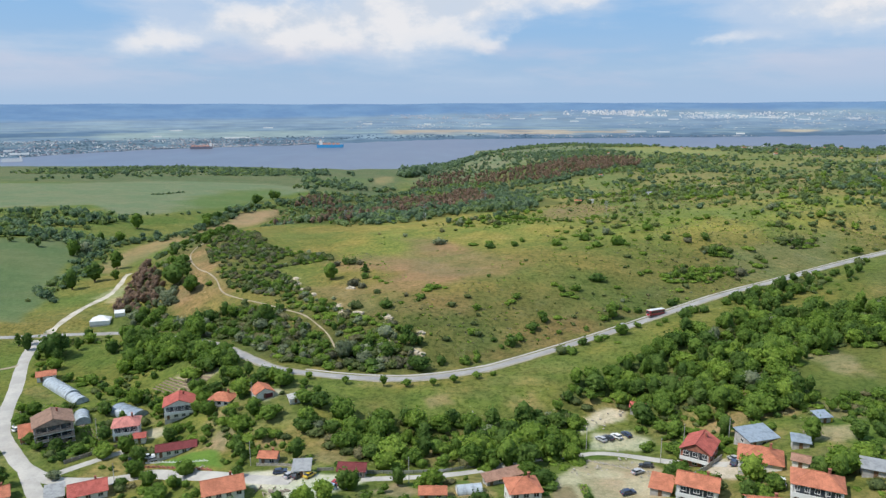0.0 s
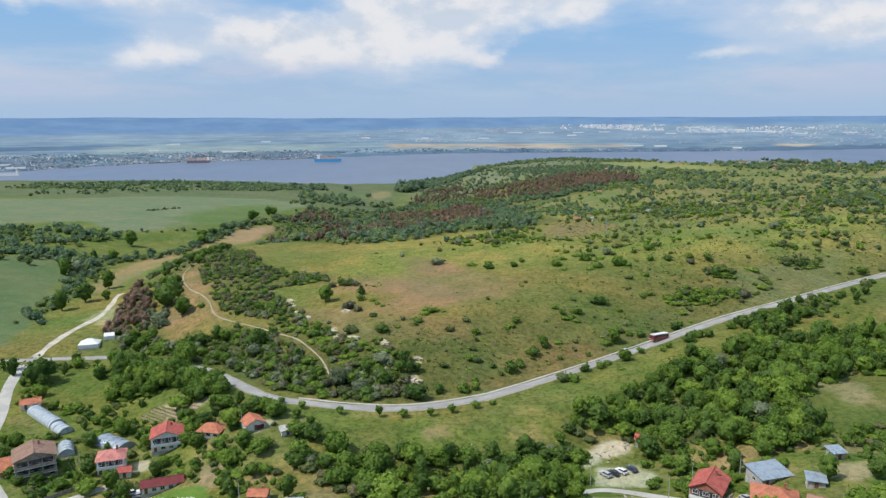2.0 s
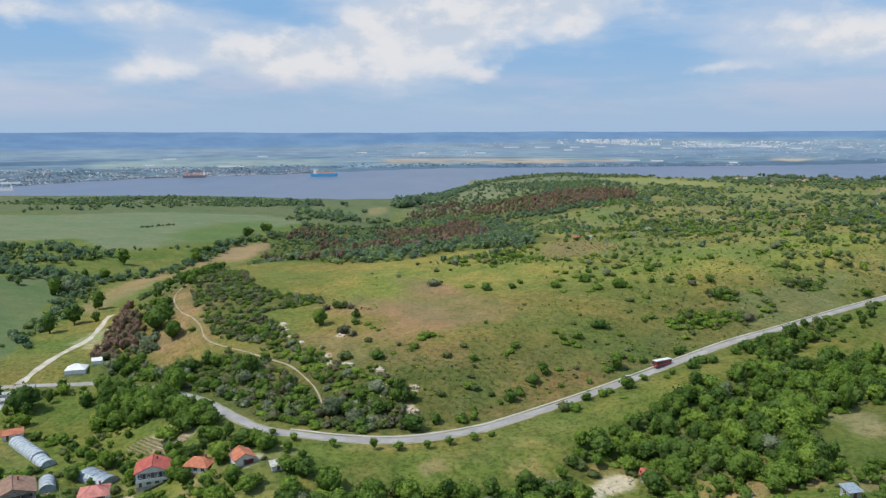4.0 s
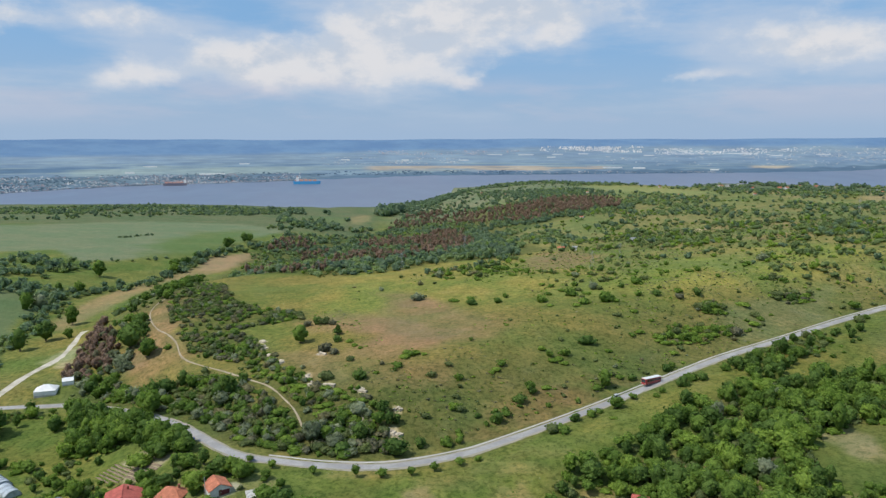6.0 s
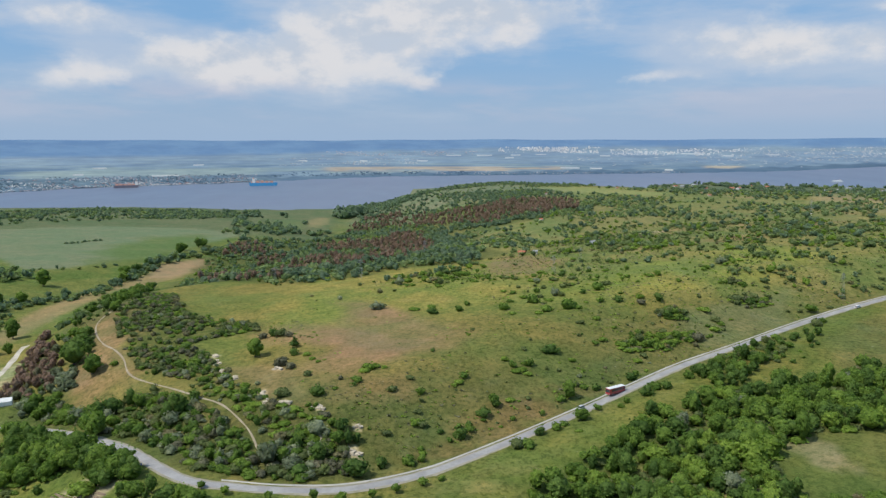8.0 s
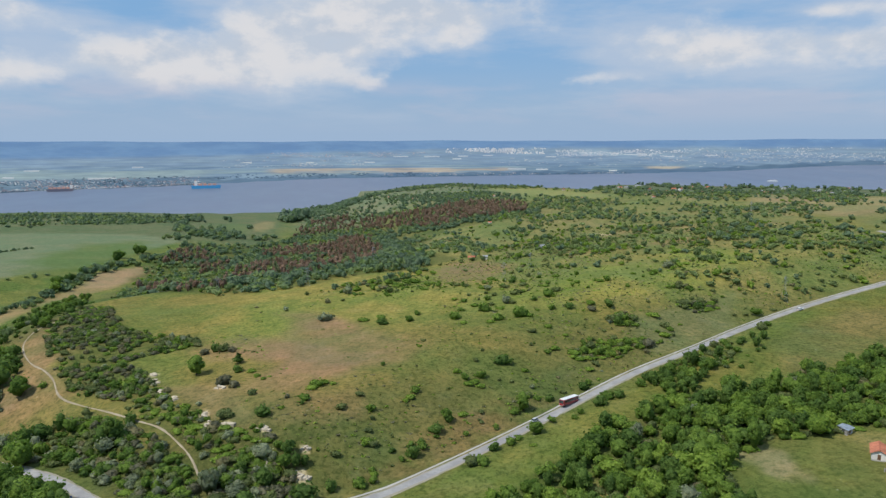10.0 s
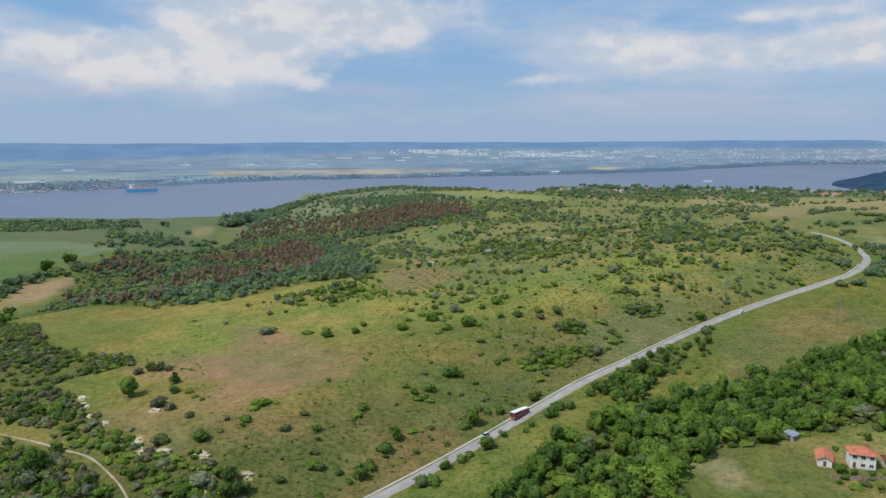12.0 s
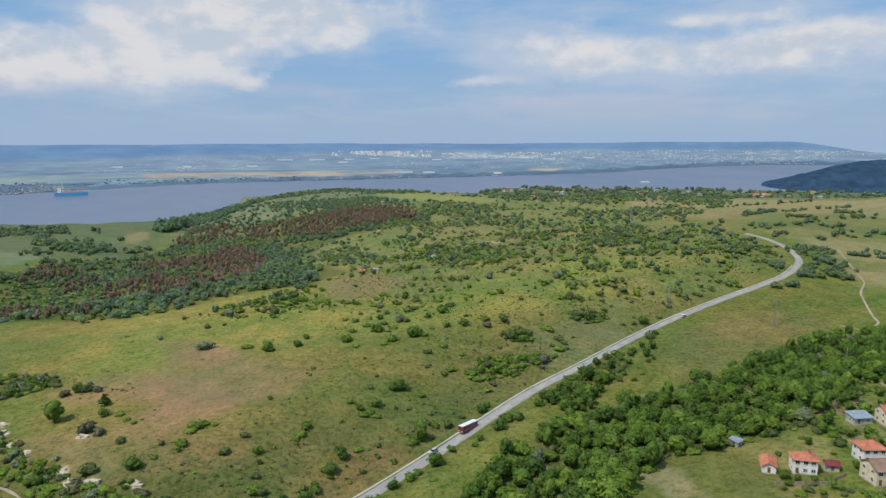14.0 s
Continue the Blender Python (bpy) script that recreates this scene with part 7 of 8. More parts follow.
# ---- poles, and what stands across the lake ----
def beam(bm, a, b, r):
    a, b = Vector(a), Vector(b)
    d = (b - a).normalized()
    u = d.cross(Vector((0.31, 0.95, 0.12))).normalized() * r
    w = d.cross(u)
    v = [bm.verts.new(p + s) for p in (a, b) for s in (u, w, -u, -w)]
    for k in range(4):
        bm.faces.new((v[k], v[(k + 1) % 4], v[4 + (k + 1) % 4], v[4 + k]))


def pylon(x, y, turn, height):
    ob = new("power_pylon")
    ob.matrix_world = pose(x, y, float(land(x, y)) - 0.2, 0, 0, turn)
    tagged(ob, "grey steel lattice power pylon standing in grass", "pylon", "power pylons")
    half = lambda z: 1.1 * (1 - z / height) + 0.16
    for sx, sy in ((-1, -1), (1, -1), (1, 1), (-1, 1)):
        bm = bmesh.new()
        beam(bm, (sx * half(0), sy * half(0), 0), (sx * half(height), sy * half(height), height), 0.045)
        part("leg", bm, GALVANISED, ob)
    bm = bmesh.new()
    for k in range(7):
        z0, z1 = height * k / 7, height * (k + 1) / 7
        a, b = half(z0), half(z1)
        for p, q in (((-a, -a, z0), (b, -b, z1)), ((a, -a, z0), (b, b, z1)), ((a, a, z0), (-b, b, z1)), ((-a, a, z0), (-b, -b, z1))):
            beam(bm, p, q, 0.03)
    part("bracing", bm, GALVANISED, ob)
    for z, reach in ((height * 0.80, 2.6), (height * 0.91, 2.0)):
        bm = bmesh.new()
        beam(bm, (-reach, 0, z), (reach, 0, z), 0.1)
        beam(bm, (-reach, 0, z), (0, 0, z + 1.0), 0.06)
        beam(bm, (reach, 0, z), (0, 0, z + 1.0), 0.06)
        arm = part("cross_arm", bm, GALVANISED, ob)
        for px in (-reach, reach):
            bm = bmesh.new()
            beam(bm, (px, 0, z), (px, 0, z - 1.0), 0.1)
            part("insulator", bm, GLASS, arm)


for x, y, turn, height in ((317, 379, 20, 16), (279, 429, 20, 17), (-15, 562, 30, 15), (-80, 568, 30, 13), (118, 500, 30, 13), (150, 545, 30, 12), (470, 760, 10, 20), (40, 660, 30, 16)):
    pylon(x, y, turn, height)


def pole(x, y, height=8.5):
    ob = new("utility_pole")
    ob.matrix_world = pose(x, y, float(land(x, y)) - 0.3, 0, 0, seeded.rand() * 180)
    tagged(ob, "slim grey concrete utility pole beside a lane", "pole", "utility poles")
    part("shaft", (lambda t: t)(shaft(height)), CONCRETE, ob)
    part("cross_arm", boxes((-0.9, 0.9, -0.06, 0.06, height - 0.7, height - 0.58)), IRON, ob)
    for px in (-0.8, 0, 0.8):
        part("insulator", boxes((px - 0.05, px + 0.05, -0.05, 0.05, height - 0.577, height - 0.40)), GLASS, ob)


def shaft(height):
    bm = bmesh.new()
    bmesh.ops.create_cone(bm, cap_ends=True, segments=8, radius1=0.14, radius2=0.08, depth=height, matrix=Matrix.Translation((0, 0, height / 2)))
    return bm


for x, y in ((-200, 328), (-178, 258), (-145, 207), (-104, 202), (-60, 200), (-10, 184), (47, 213), (76, 205), (66, 196), (88, 200), (-126, 236), (-70, 240), (300, 315), (285, 278)):
    pole(x, y)


def village_hut():
    ob = house(700, 1240, 15, 10, 8, 1, "gable", TILE_ORANGE, WHITE_WALL, "distant white house with an orange roof among trees", windows=(2, 1), group="distant houses")
    for sub in [o for o in ob.children_recursive if o.name.split(".")[0] in ("sill", "handle")]:
        bpy.data.objects.remove(sub)
    return ob


first = village_hut()
second = house(640, 1300, -20, 12, 8, 1, "hip", SHEET_GREY, WHITE_WALL, "distant white house with a pale roof among trees", windows=(2, 1), group="distant houses")
for k in range(90):
    az, r = radians(seeded.uniform(23, 53)), seeded.uniform(1480, 2040)
    x, y = r * math.sin(az), r * math.cos(az)
    copy_thing((first, second)[k % 2], pose(x, y, float(land(x, y)) + 0.4, 0, 0, seeded.rand() * 180) @ Matrix.Scale(1.2, 4))
for x, y in ((378, 1698), (300, 1250), (250, 1180), (330, 1400), (180, 1500), (140, 1620), (260, 1560), (60, 1000), (90, 990), (480, 1420), (560, 1300), (430, 1180), (520, 1100), (20, 860), (210, 930)):
    copy_thing((first, second)[int(x) % 2], pose(x, y, float(land(x, y)) + 0.4, 0, 0, seeded.rand() * 180) @ Matrix.Scale(0.55, 4))

# walls, roofs and hulls share the far land's painted haze and glow
TOWN_WHITE = hazed_glow_material("far_white_walls", (0.50, 0.54, 0.60))
TOWN_RED = hazed_glow_material("far_red_roofs", (0.40, 0.33, 0.33))
FAR_BLUE = hazed_glow_material("far_blue_hull", (0.10, 0.34, 0.60))


def far_at(az, el):
    """Place on the far land that lies el degrees above the level of the eye."""
    s = np.linspace(0, 1, 200)
    x, y, z = far_point(np.full(200, float(az)), s)
    return tuple(float(v) for v in far_point(np.float64(az), np.interp(el, np.degrees(np.arctan2(z - 115, np.hypot(x, y))), s)))


def town(name, count, az_range, el_range, size, label, mat, tone, tall=1.0, wide=1.0):
    """Far houses, each a block with a pitched roof, as one mesh."""
    vs, qs, cs, base = [], [], [], 0
    corner = np.array([(a, b, c) for c in (0, 1) for a, b in ((-1, -1), (1, -1), (1, 1), (-1, 1))], float)
    faces = np.array([(3, 2, 1, 0), (0, 1, 5, 4), (1, 2, 6, 5), (2, 3, 7, 6), (3, 0, 4, 7), (4, 5, 9, 8), (6, 7, 8, 9), (5, 6, 9, 9), (7, 4, 8, 8)])[:7]
    for _ in range(count):
        for _ in range(8):
            az, el = seeded.uniform(*az_range), seeded.uniform(*el_range)
            if rough_noise(az * 30.0, el * 260.0 + count, 40.0) > 0.47:
                break
        x, y, z = far_at(az, max(el, 0.06 - float(far_dip(az))))
        w, d, h = size * wide * seeded.uniform(0.4, 1.6), size * seeded.uniform(0.4, 0.8), size * tall * seeded.uniform(0.25, 0.8) * (0.6 + 0.9 * rough_noise(az * 60.0, 5.0, 20.0))
        v = np.concatenate([corner * (w / 2, d / 2, h), [(-w / 2, 0, h * 1.25), (w / 2, 0, h * 1.25)]])
        a = -radians(az) + seeded.normal(0, 0.4)
        v = np.stack([v[:, 0] * math.cos(a) - v[:, 1] * math.sin(a) + x, v[:, 0] * math.sin(a) + v[:, 1] * math.cos(a) + y, v[:, 2] + z - 1], -1)
        vs.append(v)
        qs.append(faces + base)
        cs.append(np.tile(np.asarray(tone) * seeded.uniform(0.72, 1.12), (len(v), 1)))
        base += len(v)
    ob = new(name, quad_mesh(name, np.concatenate(vs), np.concatenate(qs), mat, False, None, np.concatenate(cs)))
    tagged(ob, label, "distant town", kind="stuff")


white, grey = (0.74, 0.75, 0.79), (0.46, 0.51, 0.58)
# far trees in the same glowing haze colour
FAR_GREEN = hazed_glow_material("far_garden_trees", (0.10, 0.17, 0.23))
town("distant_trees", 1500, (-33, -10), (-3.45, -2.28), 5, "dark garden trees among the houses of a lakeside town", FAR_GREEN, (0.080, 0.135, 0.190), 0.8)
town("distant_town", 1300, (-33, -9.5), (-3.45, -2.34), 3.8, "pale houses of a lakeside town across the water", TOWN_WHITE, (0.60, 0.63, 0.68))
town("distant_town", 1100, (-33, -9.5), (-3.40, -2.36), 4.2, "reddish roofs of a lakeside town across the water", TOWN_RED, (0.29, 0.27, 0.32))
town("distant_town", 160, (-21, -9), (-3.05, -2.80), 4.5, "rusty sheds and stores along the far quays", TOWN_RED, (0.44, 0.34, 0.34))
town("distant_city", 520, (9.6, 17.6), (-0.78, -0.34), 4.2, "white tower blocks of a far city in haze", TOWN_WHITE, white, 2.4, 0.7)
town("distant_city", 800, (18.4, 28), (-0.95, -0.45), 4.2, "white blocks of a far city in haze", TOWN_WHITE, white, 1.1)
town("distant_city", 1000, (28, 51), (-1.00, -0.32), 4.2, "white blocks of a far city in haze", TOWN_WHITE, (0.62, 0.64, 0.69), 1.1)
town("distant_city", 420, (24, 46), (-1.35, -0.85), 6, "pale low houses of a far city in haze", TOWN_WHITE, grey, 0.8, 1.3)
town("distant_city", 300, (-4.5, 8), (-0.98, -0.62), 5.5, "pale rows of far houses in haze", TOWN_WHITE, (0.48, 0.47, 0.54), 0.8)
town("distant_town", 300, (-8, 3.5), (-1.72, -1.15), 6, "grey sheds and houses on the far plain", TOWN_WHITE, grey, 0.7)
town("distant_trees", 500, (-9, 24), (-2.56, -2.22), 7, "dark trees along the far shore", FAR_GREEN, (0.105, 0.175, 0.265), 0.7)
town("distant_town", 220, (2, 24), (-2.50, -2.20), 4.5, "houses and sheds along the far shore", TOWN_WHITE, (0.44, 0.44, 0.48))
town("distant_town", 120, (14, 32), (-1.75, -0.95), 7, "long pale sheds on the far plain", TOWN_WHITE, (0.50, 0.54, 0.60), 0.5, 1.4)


def far_block(name, az, el, w, d, h, mat, tone, label, category, lift=0.0):
    x, y, z = far_at(az, el)
    bm = rounded(boxes((-w / 2, w / 2, -d / 2, d / 2, 0, h)), min(w, d, h) * 0.06)
    ob = part(name, bm, mat)
    at = ob.data.attributes.new("tone", "FLOAT_COLOR", "POINT")
    at.data.foreach_set("color", np.tile((*tone, 1.0), len(ob.data.vertices)).astype(np.float32))
    ob.matrix_world = pose(x, y, z - 1 + lift, 0, 0, -az)
    return tagged(ob, label, category)


for az, el, w in ((-31.6, -3.02, 34), (-22.0, -2.20, 40), (-20.6, -1.76, 60), (-16.2, -2.38, 110), (-13.8, -1.62, 50), (-6.0, -1.36, 50), (-1.2, -1.40, 40), (6.0, -0.98, 90), (8.5, -0.98, 90), (10.5, -1.18, 50), (11.0, -0.96, 60), (18.0, -1.02, 60), (20.5, -0.72, 50), (24.5, -0.86, 130), (27.0, -1.0, 60),
                 (30, -0.9, 70), (15.3, -1.98, 95), (17.3, -2.00, 60), (22.8, -2.08, 40), (-31.0, -3.25, 60), (3.5, -1.42, 60), (13.0, -0.92, 60)):
    far_block("warehouse", az, el, w, 12, 6, TOWN_WHITE, (0.62, 0.67, 0.73), "long pale warehouse on the far shore", "warehouse")


def ship(az, dip, length, hull_tone, deck_tone, hull_mat, label, house_at=0.42):
    r = (115 - LAKE) / math.tan(radians(dip))
    r = r if r < 2900 else (115 - LAKE + 0.0323 * 2900) / (math.tan(radians(dip)) + 0.0323)
    a = radians(az)
    ob = new("ship")
    ob.matrix_world = pose(r * math.sin(a), r * math.cos(a), float(water_level(r)), 0, 0, -az)
    tagged(ob, label, "ship")

    def painted(name, bm, mat, tone, parent):
        o = part(name, bm, mat, parent)
        o.data.attributes.new("tone", "FLOAT_COLOR", "POINT").data.foreach_set("color", np.tile((*tone, 1.0), len(o.data.vertices)).astype(np.float32))
        return o

    bm = bmesh.new()
    outline = [(-0.5, -1), (0.40, -1), (0.5, 0), (0.40, 1), (-0.5, 1)]
    wide, high = length * 0.07, length * 0.105
    low = [bm.verts.new((px * length * 0.96, py * wide, -2)) for px, py in outline]
    top = [bm.verts.new((px * length, py * wide, high)) for px, py in outline]
    bm.faces.new(low[::-1])
    bm.faces.new(top)
    for k in range(5):
        bm.faces.new((low[k], low[(k + 1) % 5], top[(k + 1) % 5], top[k]))
    painted("hull", bm, hull_mat, hull_tone, ob)
    for k in range(5):
        px = -0.42 + k * 0.16
        painted("cargo_crate", boxes((px * length, (px + 0.13) * length, -wide * 0.8, wide * 0.8, high, high + length * 0.06)), TOWN_RED, deck_tone, ob)
    cx = house_at * length
    painted("bridge", boxes((cx - length * 0.05, cx + length * 0.05, -wide * 0.85, wide * 0.85, high + 0.1, high + length * 0.15)), TOWN_WHITE, (0.60, 0.63, 0.68), ob)
    painted("funnel", boxes((cx - length * 0.03, cx + length * 0.01, -wide * 0.2, wide * 0.2, high + length * 0.15, high + length * 0.19)), TOWN_RED, (0.45, 0.30, 0.28), ob)


ship(-9.05, 3.22, 112, (0.06, 0.27, 0.55), (0.46, 0.28, 0.25), FAR_BLUE, "blue-hulled cargo ship moored at the far shore", -0.34)
ship(-18.9, 3.16, 90, (0.13, 0.14, 0.20), (0.52, 0.31, 0.28), TOWN_RED, "dark cargo ship at the far quay")
ship(-31.5, 3.75, 60, (0.55, 0.60, 0.66), (0.55, 0.60, 0.66), TOWN_WHITE, "white ferry by the far shore")
ship(34.2, 2.75, 42, (0.45, 0.52, 0.60), (0.80, 0.82, 0.84), TOWN_WHITE, "small white ship out on the bay", 0.2)


def crane(az, s, height):
    x, y, z = (float(v) for v in far_point(np.float64(az), np.float64(s)))
    ob = new("harbour_crane")
    ob.matrix_world = pose(x, y, z, 0, 0, -az + 20)
    tagged(ob, "rusty red harbour crane on the far quay", "crane", "harbour cranes")
    for name, a, b, r in (("mast", (0, 0, 0), (0, 0, height), 0.9), ("jib", (-height * 0.3, 0, height * 0.75), (height * 0.8, 0, height * 1.25), 0.6)):
        bm = bmesh.new()
        beam(bm, a, b, r)
        o = part(name, bm, TOWN_RED, ob)
        o.data.attributes.new("tone", "FLOAT_COLOR", "POINT").data.foreach_set("color", np.tile((0.34, 0.28, 0.30, 1.0), len(o.data.vertices)).astype(np.float32))


for az, s in ((-19.6, 0.012), (-18.4, 0.012), (-11.5, 0.012), (-10.6, 0.012)):
    crane(az, s, 17)


# ---- walls, fences, garden beds and odds and ends in the village ----
STONE = plain_material("pale_stone", (0.40, 0.37, 0.32), 0.95, 0.25, 1.2, bump=0.5)
PLANK = plain_material("weathered_planks", (0.30, 0.25, 0.20), 0.85, 0.25, 2.0, random_share=0.5)
BLUE_SIGN = plain_material("blue_sign", (0.04, 0.10, 0.36), 0.4, 0.05)


def run(line, step):
    """Posts along a line: place, turn and length of each bay."""
    out = []
    for a, b in zip(line, line[1:]):
        n = max(1, round(math.dist(a, b) / step))
        for k in range(n):
            p = [a[i] + (b[i] - a[i]) * k / n for i in (0, 1)]
            q = [a[i] + (b[i] - a[i]) * (k + 1) / n for i in (0, 1)]
            out.append((p, q))
    return out


def fence(line, step, height, thick, post_mat, panel_mat, label, name="fence", gap=0.0):
    """Posts with panels between them, following the ground."""
    bays = run(line, step)
    ob = new(name)
    ob.location = (*bays[0][0], float(land(*bays[0][0])))
    tagged(ob, label, name.replace("_", " "))
    for p, q in bays:
        zp, zq = float(land(*p)), float(land(*q))
        turn = math.degrees(math.atan2(q[1] - p[1], q[0] - p[0]))
        length = math.dist(p, q)
        local = Matrix.Translation(-Vector(ob.location))
        post = part("post", boxes((-thick, thick, -thick, thick, -0.5, height + 0.12)), post_mat, ob)
        post.matrix_local = local @ pose(p[0], p[1], zp, 0, 0, turn)
        panel = part("panel", boxes((thick + gap, length - thick - gap, -thick * 0.5, thick * 0.5, -0.4 + gap, height)), panel_mat, ob)
        panel.matrix_local = local @ pose(p[0], p[1], min(zp, zq), 0, 0, turn)
    return ob


fence([(-106.1, 215.6), (-94.3, 212.6), (-80.4, 204.8), (-72.2, 200.2)], 2.2, 0.8, 0.2, TILE_OLD, BRICK_WALL, "low brick garden wall with pillars along the street", "garden_wall")
fence([(-100.4, 216.9), (-94.5, 216.2), (-84, 211), (-76, 208)], 1.6, 0.5, 0.1, FRAME_WHITE, FRAME_WHITE, "low white wall round a lawn", "garden_wall")
fence([(-167.5, 259), (-156, 241), (-148.5, 231)], 2.5, 1.3, 0.07, CONCRETE, PLANK, "weathered board fence along the street")
fence([(-128, 217), (-121, 224), (-113, 231)], 2.5, 1.4, 0.07, CONCRETE, PLANK, "weathered board fence along a lane")
fence([(66, 178), (75.2, 184.5), (82, 190)], 2.4, 1.6, 0.14, CONCRETE, STONE, "pale stone wall of a house yard", "garden_wall")
fence([(44, 203), (50, 198), (57, 192), (62, 188)], 2.2, 0.5, 0.14, STONE, STONE, "low broken wall on the dusty lot", "garden_wall")
fence([(-58, 199.5), (-50, 198), (-44, 196)], 2.4, 1.0, 0.12, STONE, STONE, "pale stone wall beside the yard", "garden_wall")
fence([(-38, 193), (-33, 193.5)], 2.4, 1.0, 0.12, STONE, STONE, "pale stone wall beside the yard", "garden_wall")
fence([(-24, 191.5), (-12, 191), (0, 192), (10, 196)], 3.0, 1.1, 0.05, IRON, GALVANISED, "thin metal fence along the lane")
fence([(180, 236), (188, 232), (196, 229), (206, 231)], 2.5, 1.2, 0.07, CONCRETE, PLANK, "weathered board fence round a yard")


def garden_bed(x, y, turn, w, rows, length, leafy, label):
    """Raised rows of soil with young plants on them."""
    ob = new("garden_bed")
    ob.matrix_world = pose(x, y, float(land(x, y)) + 0.05, 0, 0, turn)
    tagged(ob, label, "garden bed")
    c, s = math.cos(radians(turn)), math.sin(radians(turn))
    for k in range(rows):
        py = (k - (rows - 1) / 2) * w / rows
        e0, e1 = (float(land(x + c * px - s * py, y + s * px + c * py)) - float(land(x, y)) for px in (-length / 2, length / 2))
        bm = bmesh.new()
        v = [bm.verts.new((px, py + dy, e + dz)) for px, e in ((-length / 2, e0), (length / 2, e1)) for dy, dz in ((-w / rows * 0.4, -0.3), (-w / rows * 0.18, 0.2), (w / rows * 0.18, 0.2), (w / rows * 0.4, -0.3))]
        for a, b in ((0, 1), (1, 2), (2, 3)):
            bm.faces.new((v[a], v[b], v[4 + b], v[4 + a]))
        bm.faces.new(v[:4][::-1])
        bm.faces.new(v[4:])
        bmesh.ops.recalc_face_normals(bm, faces=bm.faces[:])
        ridge = part("soil_ridge", bm, SOIL_DUG, ob)
        if leafy:
            n = int(length / 0.7)
            px = np.linspace(-length / 2 + 0.3, length / 2 - 0.3, n)
            at = np.stack([px, np.full(n, py), e0 + (e1 - e0) * (px / length + 0.5) + 0.3], -1)
            crop = new("crop", quad_mesh("crop", *leaves(np.random.RandomState(k), np.repeat(at, 3, 0) + seeded.normal(0, 0.12, (n * 3, 3)), np.tile((0, 0, 1.0), (n * 3, 1)), 0.32), LEAF_LIGHT))
            crop.parent = ridge


SOIL_DUG = plain_material("dug_soil", (0.235, 0.180, 0.125), 0.95, 0.25, 1.0, bump=0.6)
garden_bed(-115, 277, -40, 9, 6, 14, True, "brown garden bed with rows of young vegetables")
garden_bed(-103, 273, -40, 9, 6, 13, False, "bare dug garden bed with straight ridges")
garden_bed(-128, 240, -52, 7, 6, 12, True, "garden bed with rows of vegetables beside a house")
garden_bed(38.9, 173, 88, 2.4, 3, 15, True, "strip of bright green vegetables on the dusty lot")
garden_bed(252, 277, 20, 12, 7, 14, True, "brown garden bed with rows of young vegetables")


def heap(x, y, count, spread, size, mat, name, label, category, bit):
    """A loose pile of small pieces."""
    rng = np.random.RandomState(int(abs(x * 7 + y)))
    ob = new(name)
    ob.matrix_world = pose(x, y, float(land(x, y)), 0, 0, rng.rand() * 180)
    tagged(ob, label, category)
    for k in range(count):
        s = size * rng.uniform(0.6, 1.4)
        dx, dy = rng.normal(0, spread, 2)
        if bit == "log":
            bm = boxes((-s * 3, s * 3, -s * 0.4, s * 0.4, 0, s * 0.7))
        else:
            bm = rounded(boxes((-s, s, -s * rng.uniform(0.6, 1), s * 0.8, -s * 0.3, s * rng.uniform(0.6, 1.0))), s * 0.3)
        o = part(bit, bm, mat, ob)
        o.matrix_local = pose(dx, dy, max(0.0, 0.35 * spread * (1 - math.hypot(dx, dy) / (spread * 1.6))) * (k % 3) / 2, rng.normal(0, 6), rng.normal(0, 6), rng.normal(0, 25))


for x, y, count, spread in ((46, 194, 14, 2.2), (57, 200, 10, 2.0), (60, 184, 8, 1.6), (40, 190, 6, 1.4), (56, 231, 10, 2.2), (64, 237, 8, 2.0), (-77, 203, 10, 1.5)):
    heap(x, y, count, spread, 0.32, STONE, "rubble_heap", "heap of pale rubble on bare ground", "rubble", "stone")
for x, y, count, spread in ((-48, 178.5, 16, 1.6), (-45, 177, 12, 1.4), (-52, 183, 10, 1.3), (-137, 248, 8, 1.2), (108, 192, 9, 1.5)):
    heap(x, y, count, spread, 0.3, PLANK, "wood_pile", "untidy pile of cut logs and old planks", "wood pile", "log")


CLIFF = plain_material("pale_cliff_stone", (0.52, 0.45, 0.34), 0.95, 0.22, 0.6, bump=0.6, fine=3.0)


def outcrop(x, y, turn, length, count):
    """Broken pale rock that shows through the turf, piece by piece."""
    rng = np.random.RandomState(int(abs(x * 13 + y)))
    ob = new("rock_outcrop")
    ob.matrix_world = pose(x, y, float(land(x, y)), 0, 0, turn)
    tagged(ob, "pale broken rock showing through the grassy bank", "rock", "rocks on the bank")
    c, s = math.cos(radians(turn)), math.sin(radians(turn))
    for k in range(count):
        px, py = length * ((k + 0.5) / count - 0.5) + rng.normal(0, 0.3), rng.normal(0, 0.5)
        w, d, h = rng.uniform(0.5, 1.2) * length / count, rng.uniform(0.5, 1.1), rng.uniform(0.4, 1.0)
        bm = boxes((-w, w, -d, d, -0.5, h))
        for v in bm.verts:
            v.co += Vector(rng.normal(0, 0.16, 3)) - Vector((0, 0.25 * (v.co.z > 0), 0))
        bmesh.ops.bevel(bm, geom=bm.edges[:], offset=0.14, segments=1, affect="EDGES")
        o = part("stone", bm, CLIFF, ob)
        lift = float(land(x + c * px - s * py, y + s * px + c * py)) - float(land(x, y))
        o.matrix_local = pose(px, py, lift, rng.normal(0, 8), rng.normal(0, 8), rng.normal(0, 20))


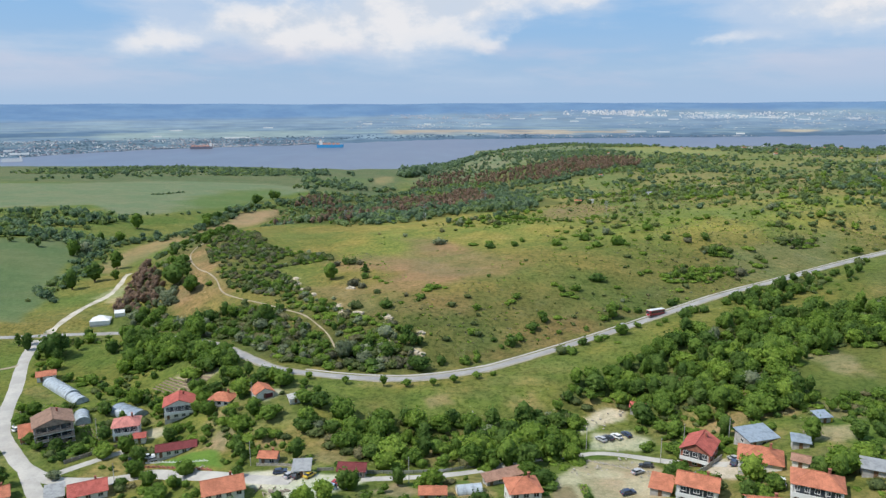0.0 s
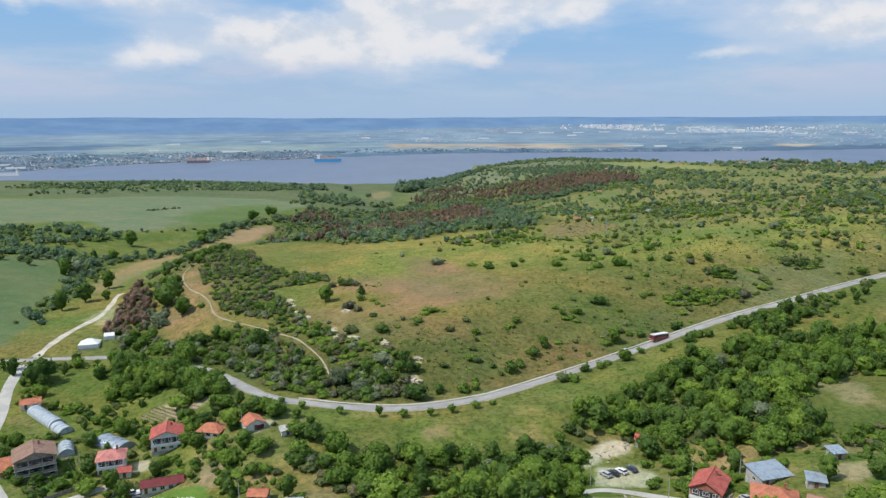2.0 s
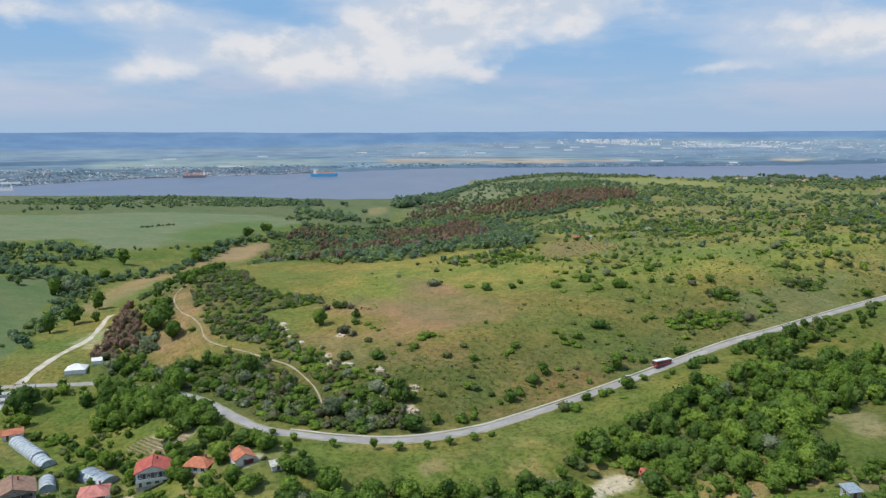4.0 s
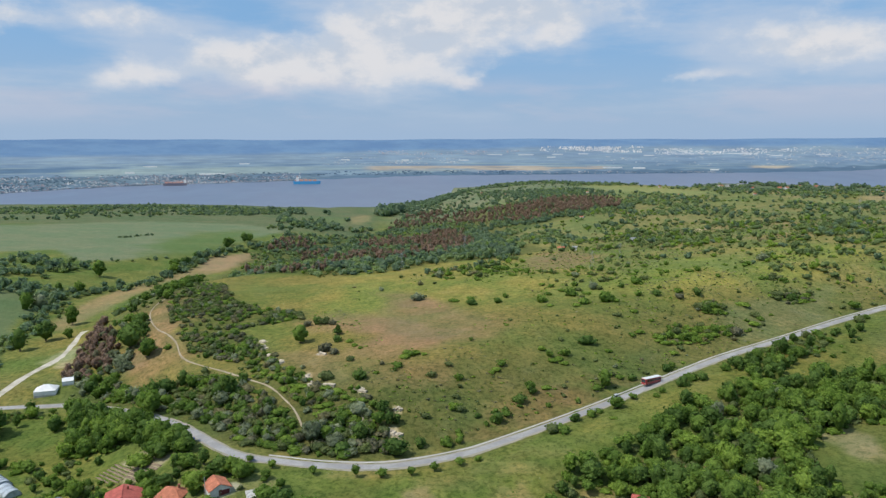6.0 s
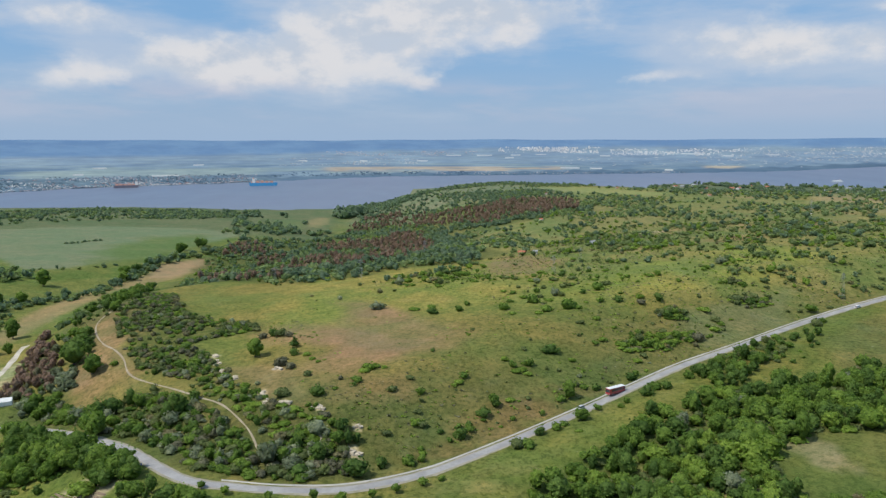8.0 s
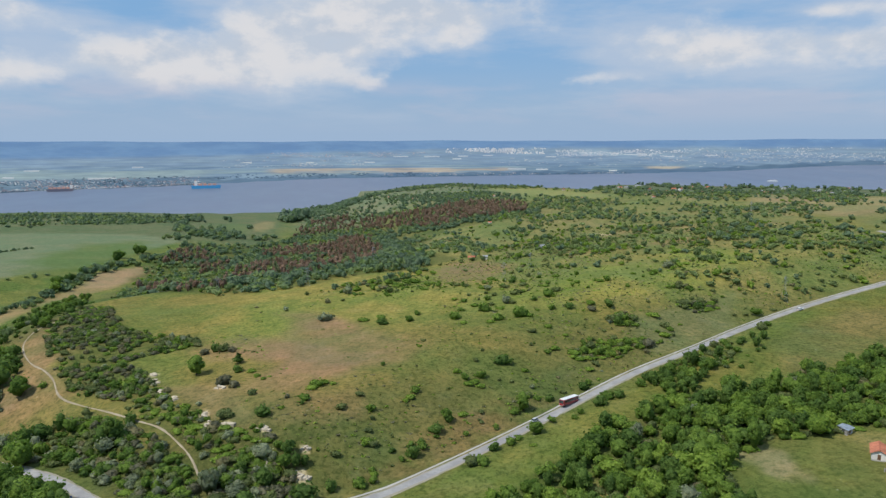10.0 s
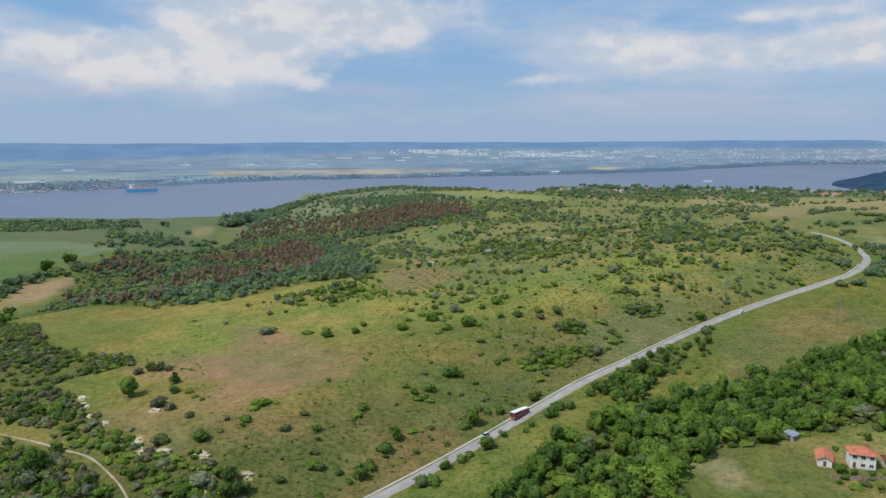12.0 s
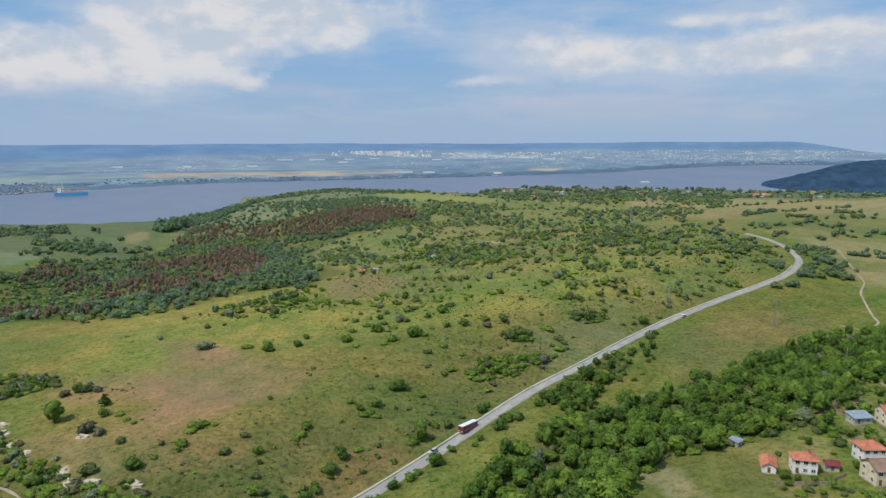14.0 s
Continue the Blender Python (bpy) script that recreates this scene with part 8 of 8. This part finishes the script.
for x, y, turn, length, count in ((-83, 382, 110, 4.5, 4), (-80, 372, 100, 6.0, 5), (-74, 358, 115, 7.0, 6), (-67, 350, 140, 4.0, 4), (-51, 328, 120, 4.5, 4), (-48, 319, 110, 5.5, 5), (-40, 316, 160, 5.0, 4), (-26, 308, 170, 4.5, 4), (-24, 290, 90, 3.0, 3), (-11, 282, 150, 6.0, 5), (-48, 352, 160, 4.0, 3), (-10, 296, 20, 3.5, 3)):
    outcrop(x, y, turn, length, count)


def sign(x, y, turn):
    ob = new("road_sign")
    ob.matrix_world = pose(x, y, float(land(x, y)) - 0.1, 0, 0, turn)
    tagged(ob, "blue road sign on a grey post", "road sign")
    part("post", boxes((-0.05, 0.05, -0.05, 0.05, 0, 2.9)), GALVANISED, ob)
    plate = part("plate", rounded(boxes((-0.75, 0.75, -0.09, -0.053, 1.9, 2.9)), 0.015), BLUE_SIGN, ob)
    part("bars", boxes((-0.5, 0.5, -0.1, -0.093, 2.5, 2.6), (-0.4, 0.4, -0.1, -0.093, 2.2, 2.3)), FRAME_WHITE, plate)


sign(-178.5, 258.5, -20)
sign(-88, 284, 10)


def water_tank(x, y):
    ob = new("water_tank")
    ob.matrix_world = pose(x, y, float(land(x, y)), 0, 0, 20)
    tagged(ob, "yellow plastic water tank in a bare garden", "water tank")
    bm = bmesh.new()
    bmesh.ops.create_cone(bm, cap_ends=True, segments=20, radius1=1.3, radius2=1.2, depth=1.8, matrix=Matrix.Translation((0, 0, 1.0)))
    part("body", rounded(bm, 0.06), PAINTS["yellow"], ob)
    bm = bmesh.new()
    bmesh.ops.create_cone(bm, cap_ends=True, segments=16, radius1=0.5, radius2=0.4, depth=0.2, matrix=Matrix.Translation((0, 0, 2.005)))
    part("lid", bm, RUBBER, ob)


water_tank(119.3, 202.2)
for x, y, turn, colour, label in ((-160.5, 246, 60, "white", "white car parked behind the block house"), (-98, 218.5, 15, "silver", "silver car beside the long barn"), (83, 184, 60, "navy", "dark car in a paved yard"), (57, 188.5, 30, "silver", "pale car body on the dusty lot")):
    car(x, y, turn, colour, label)
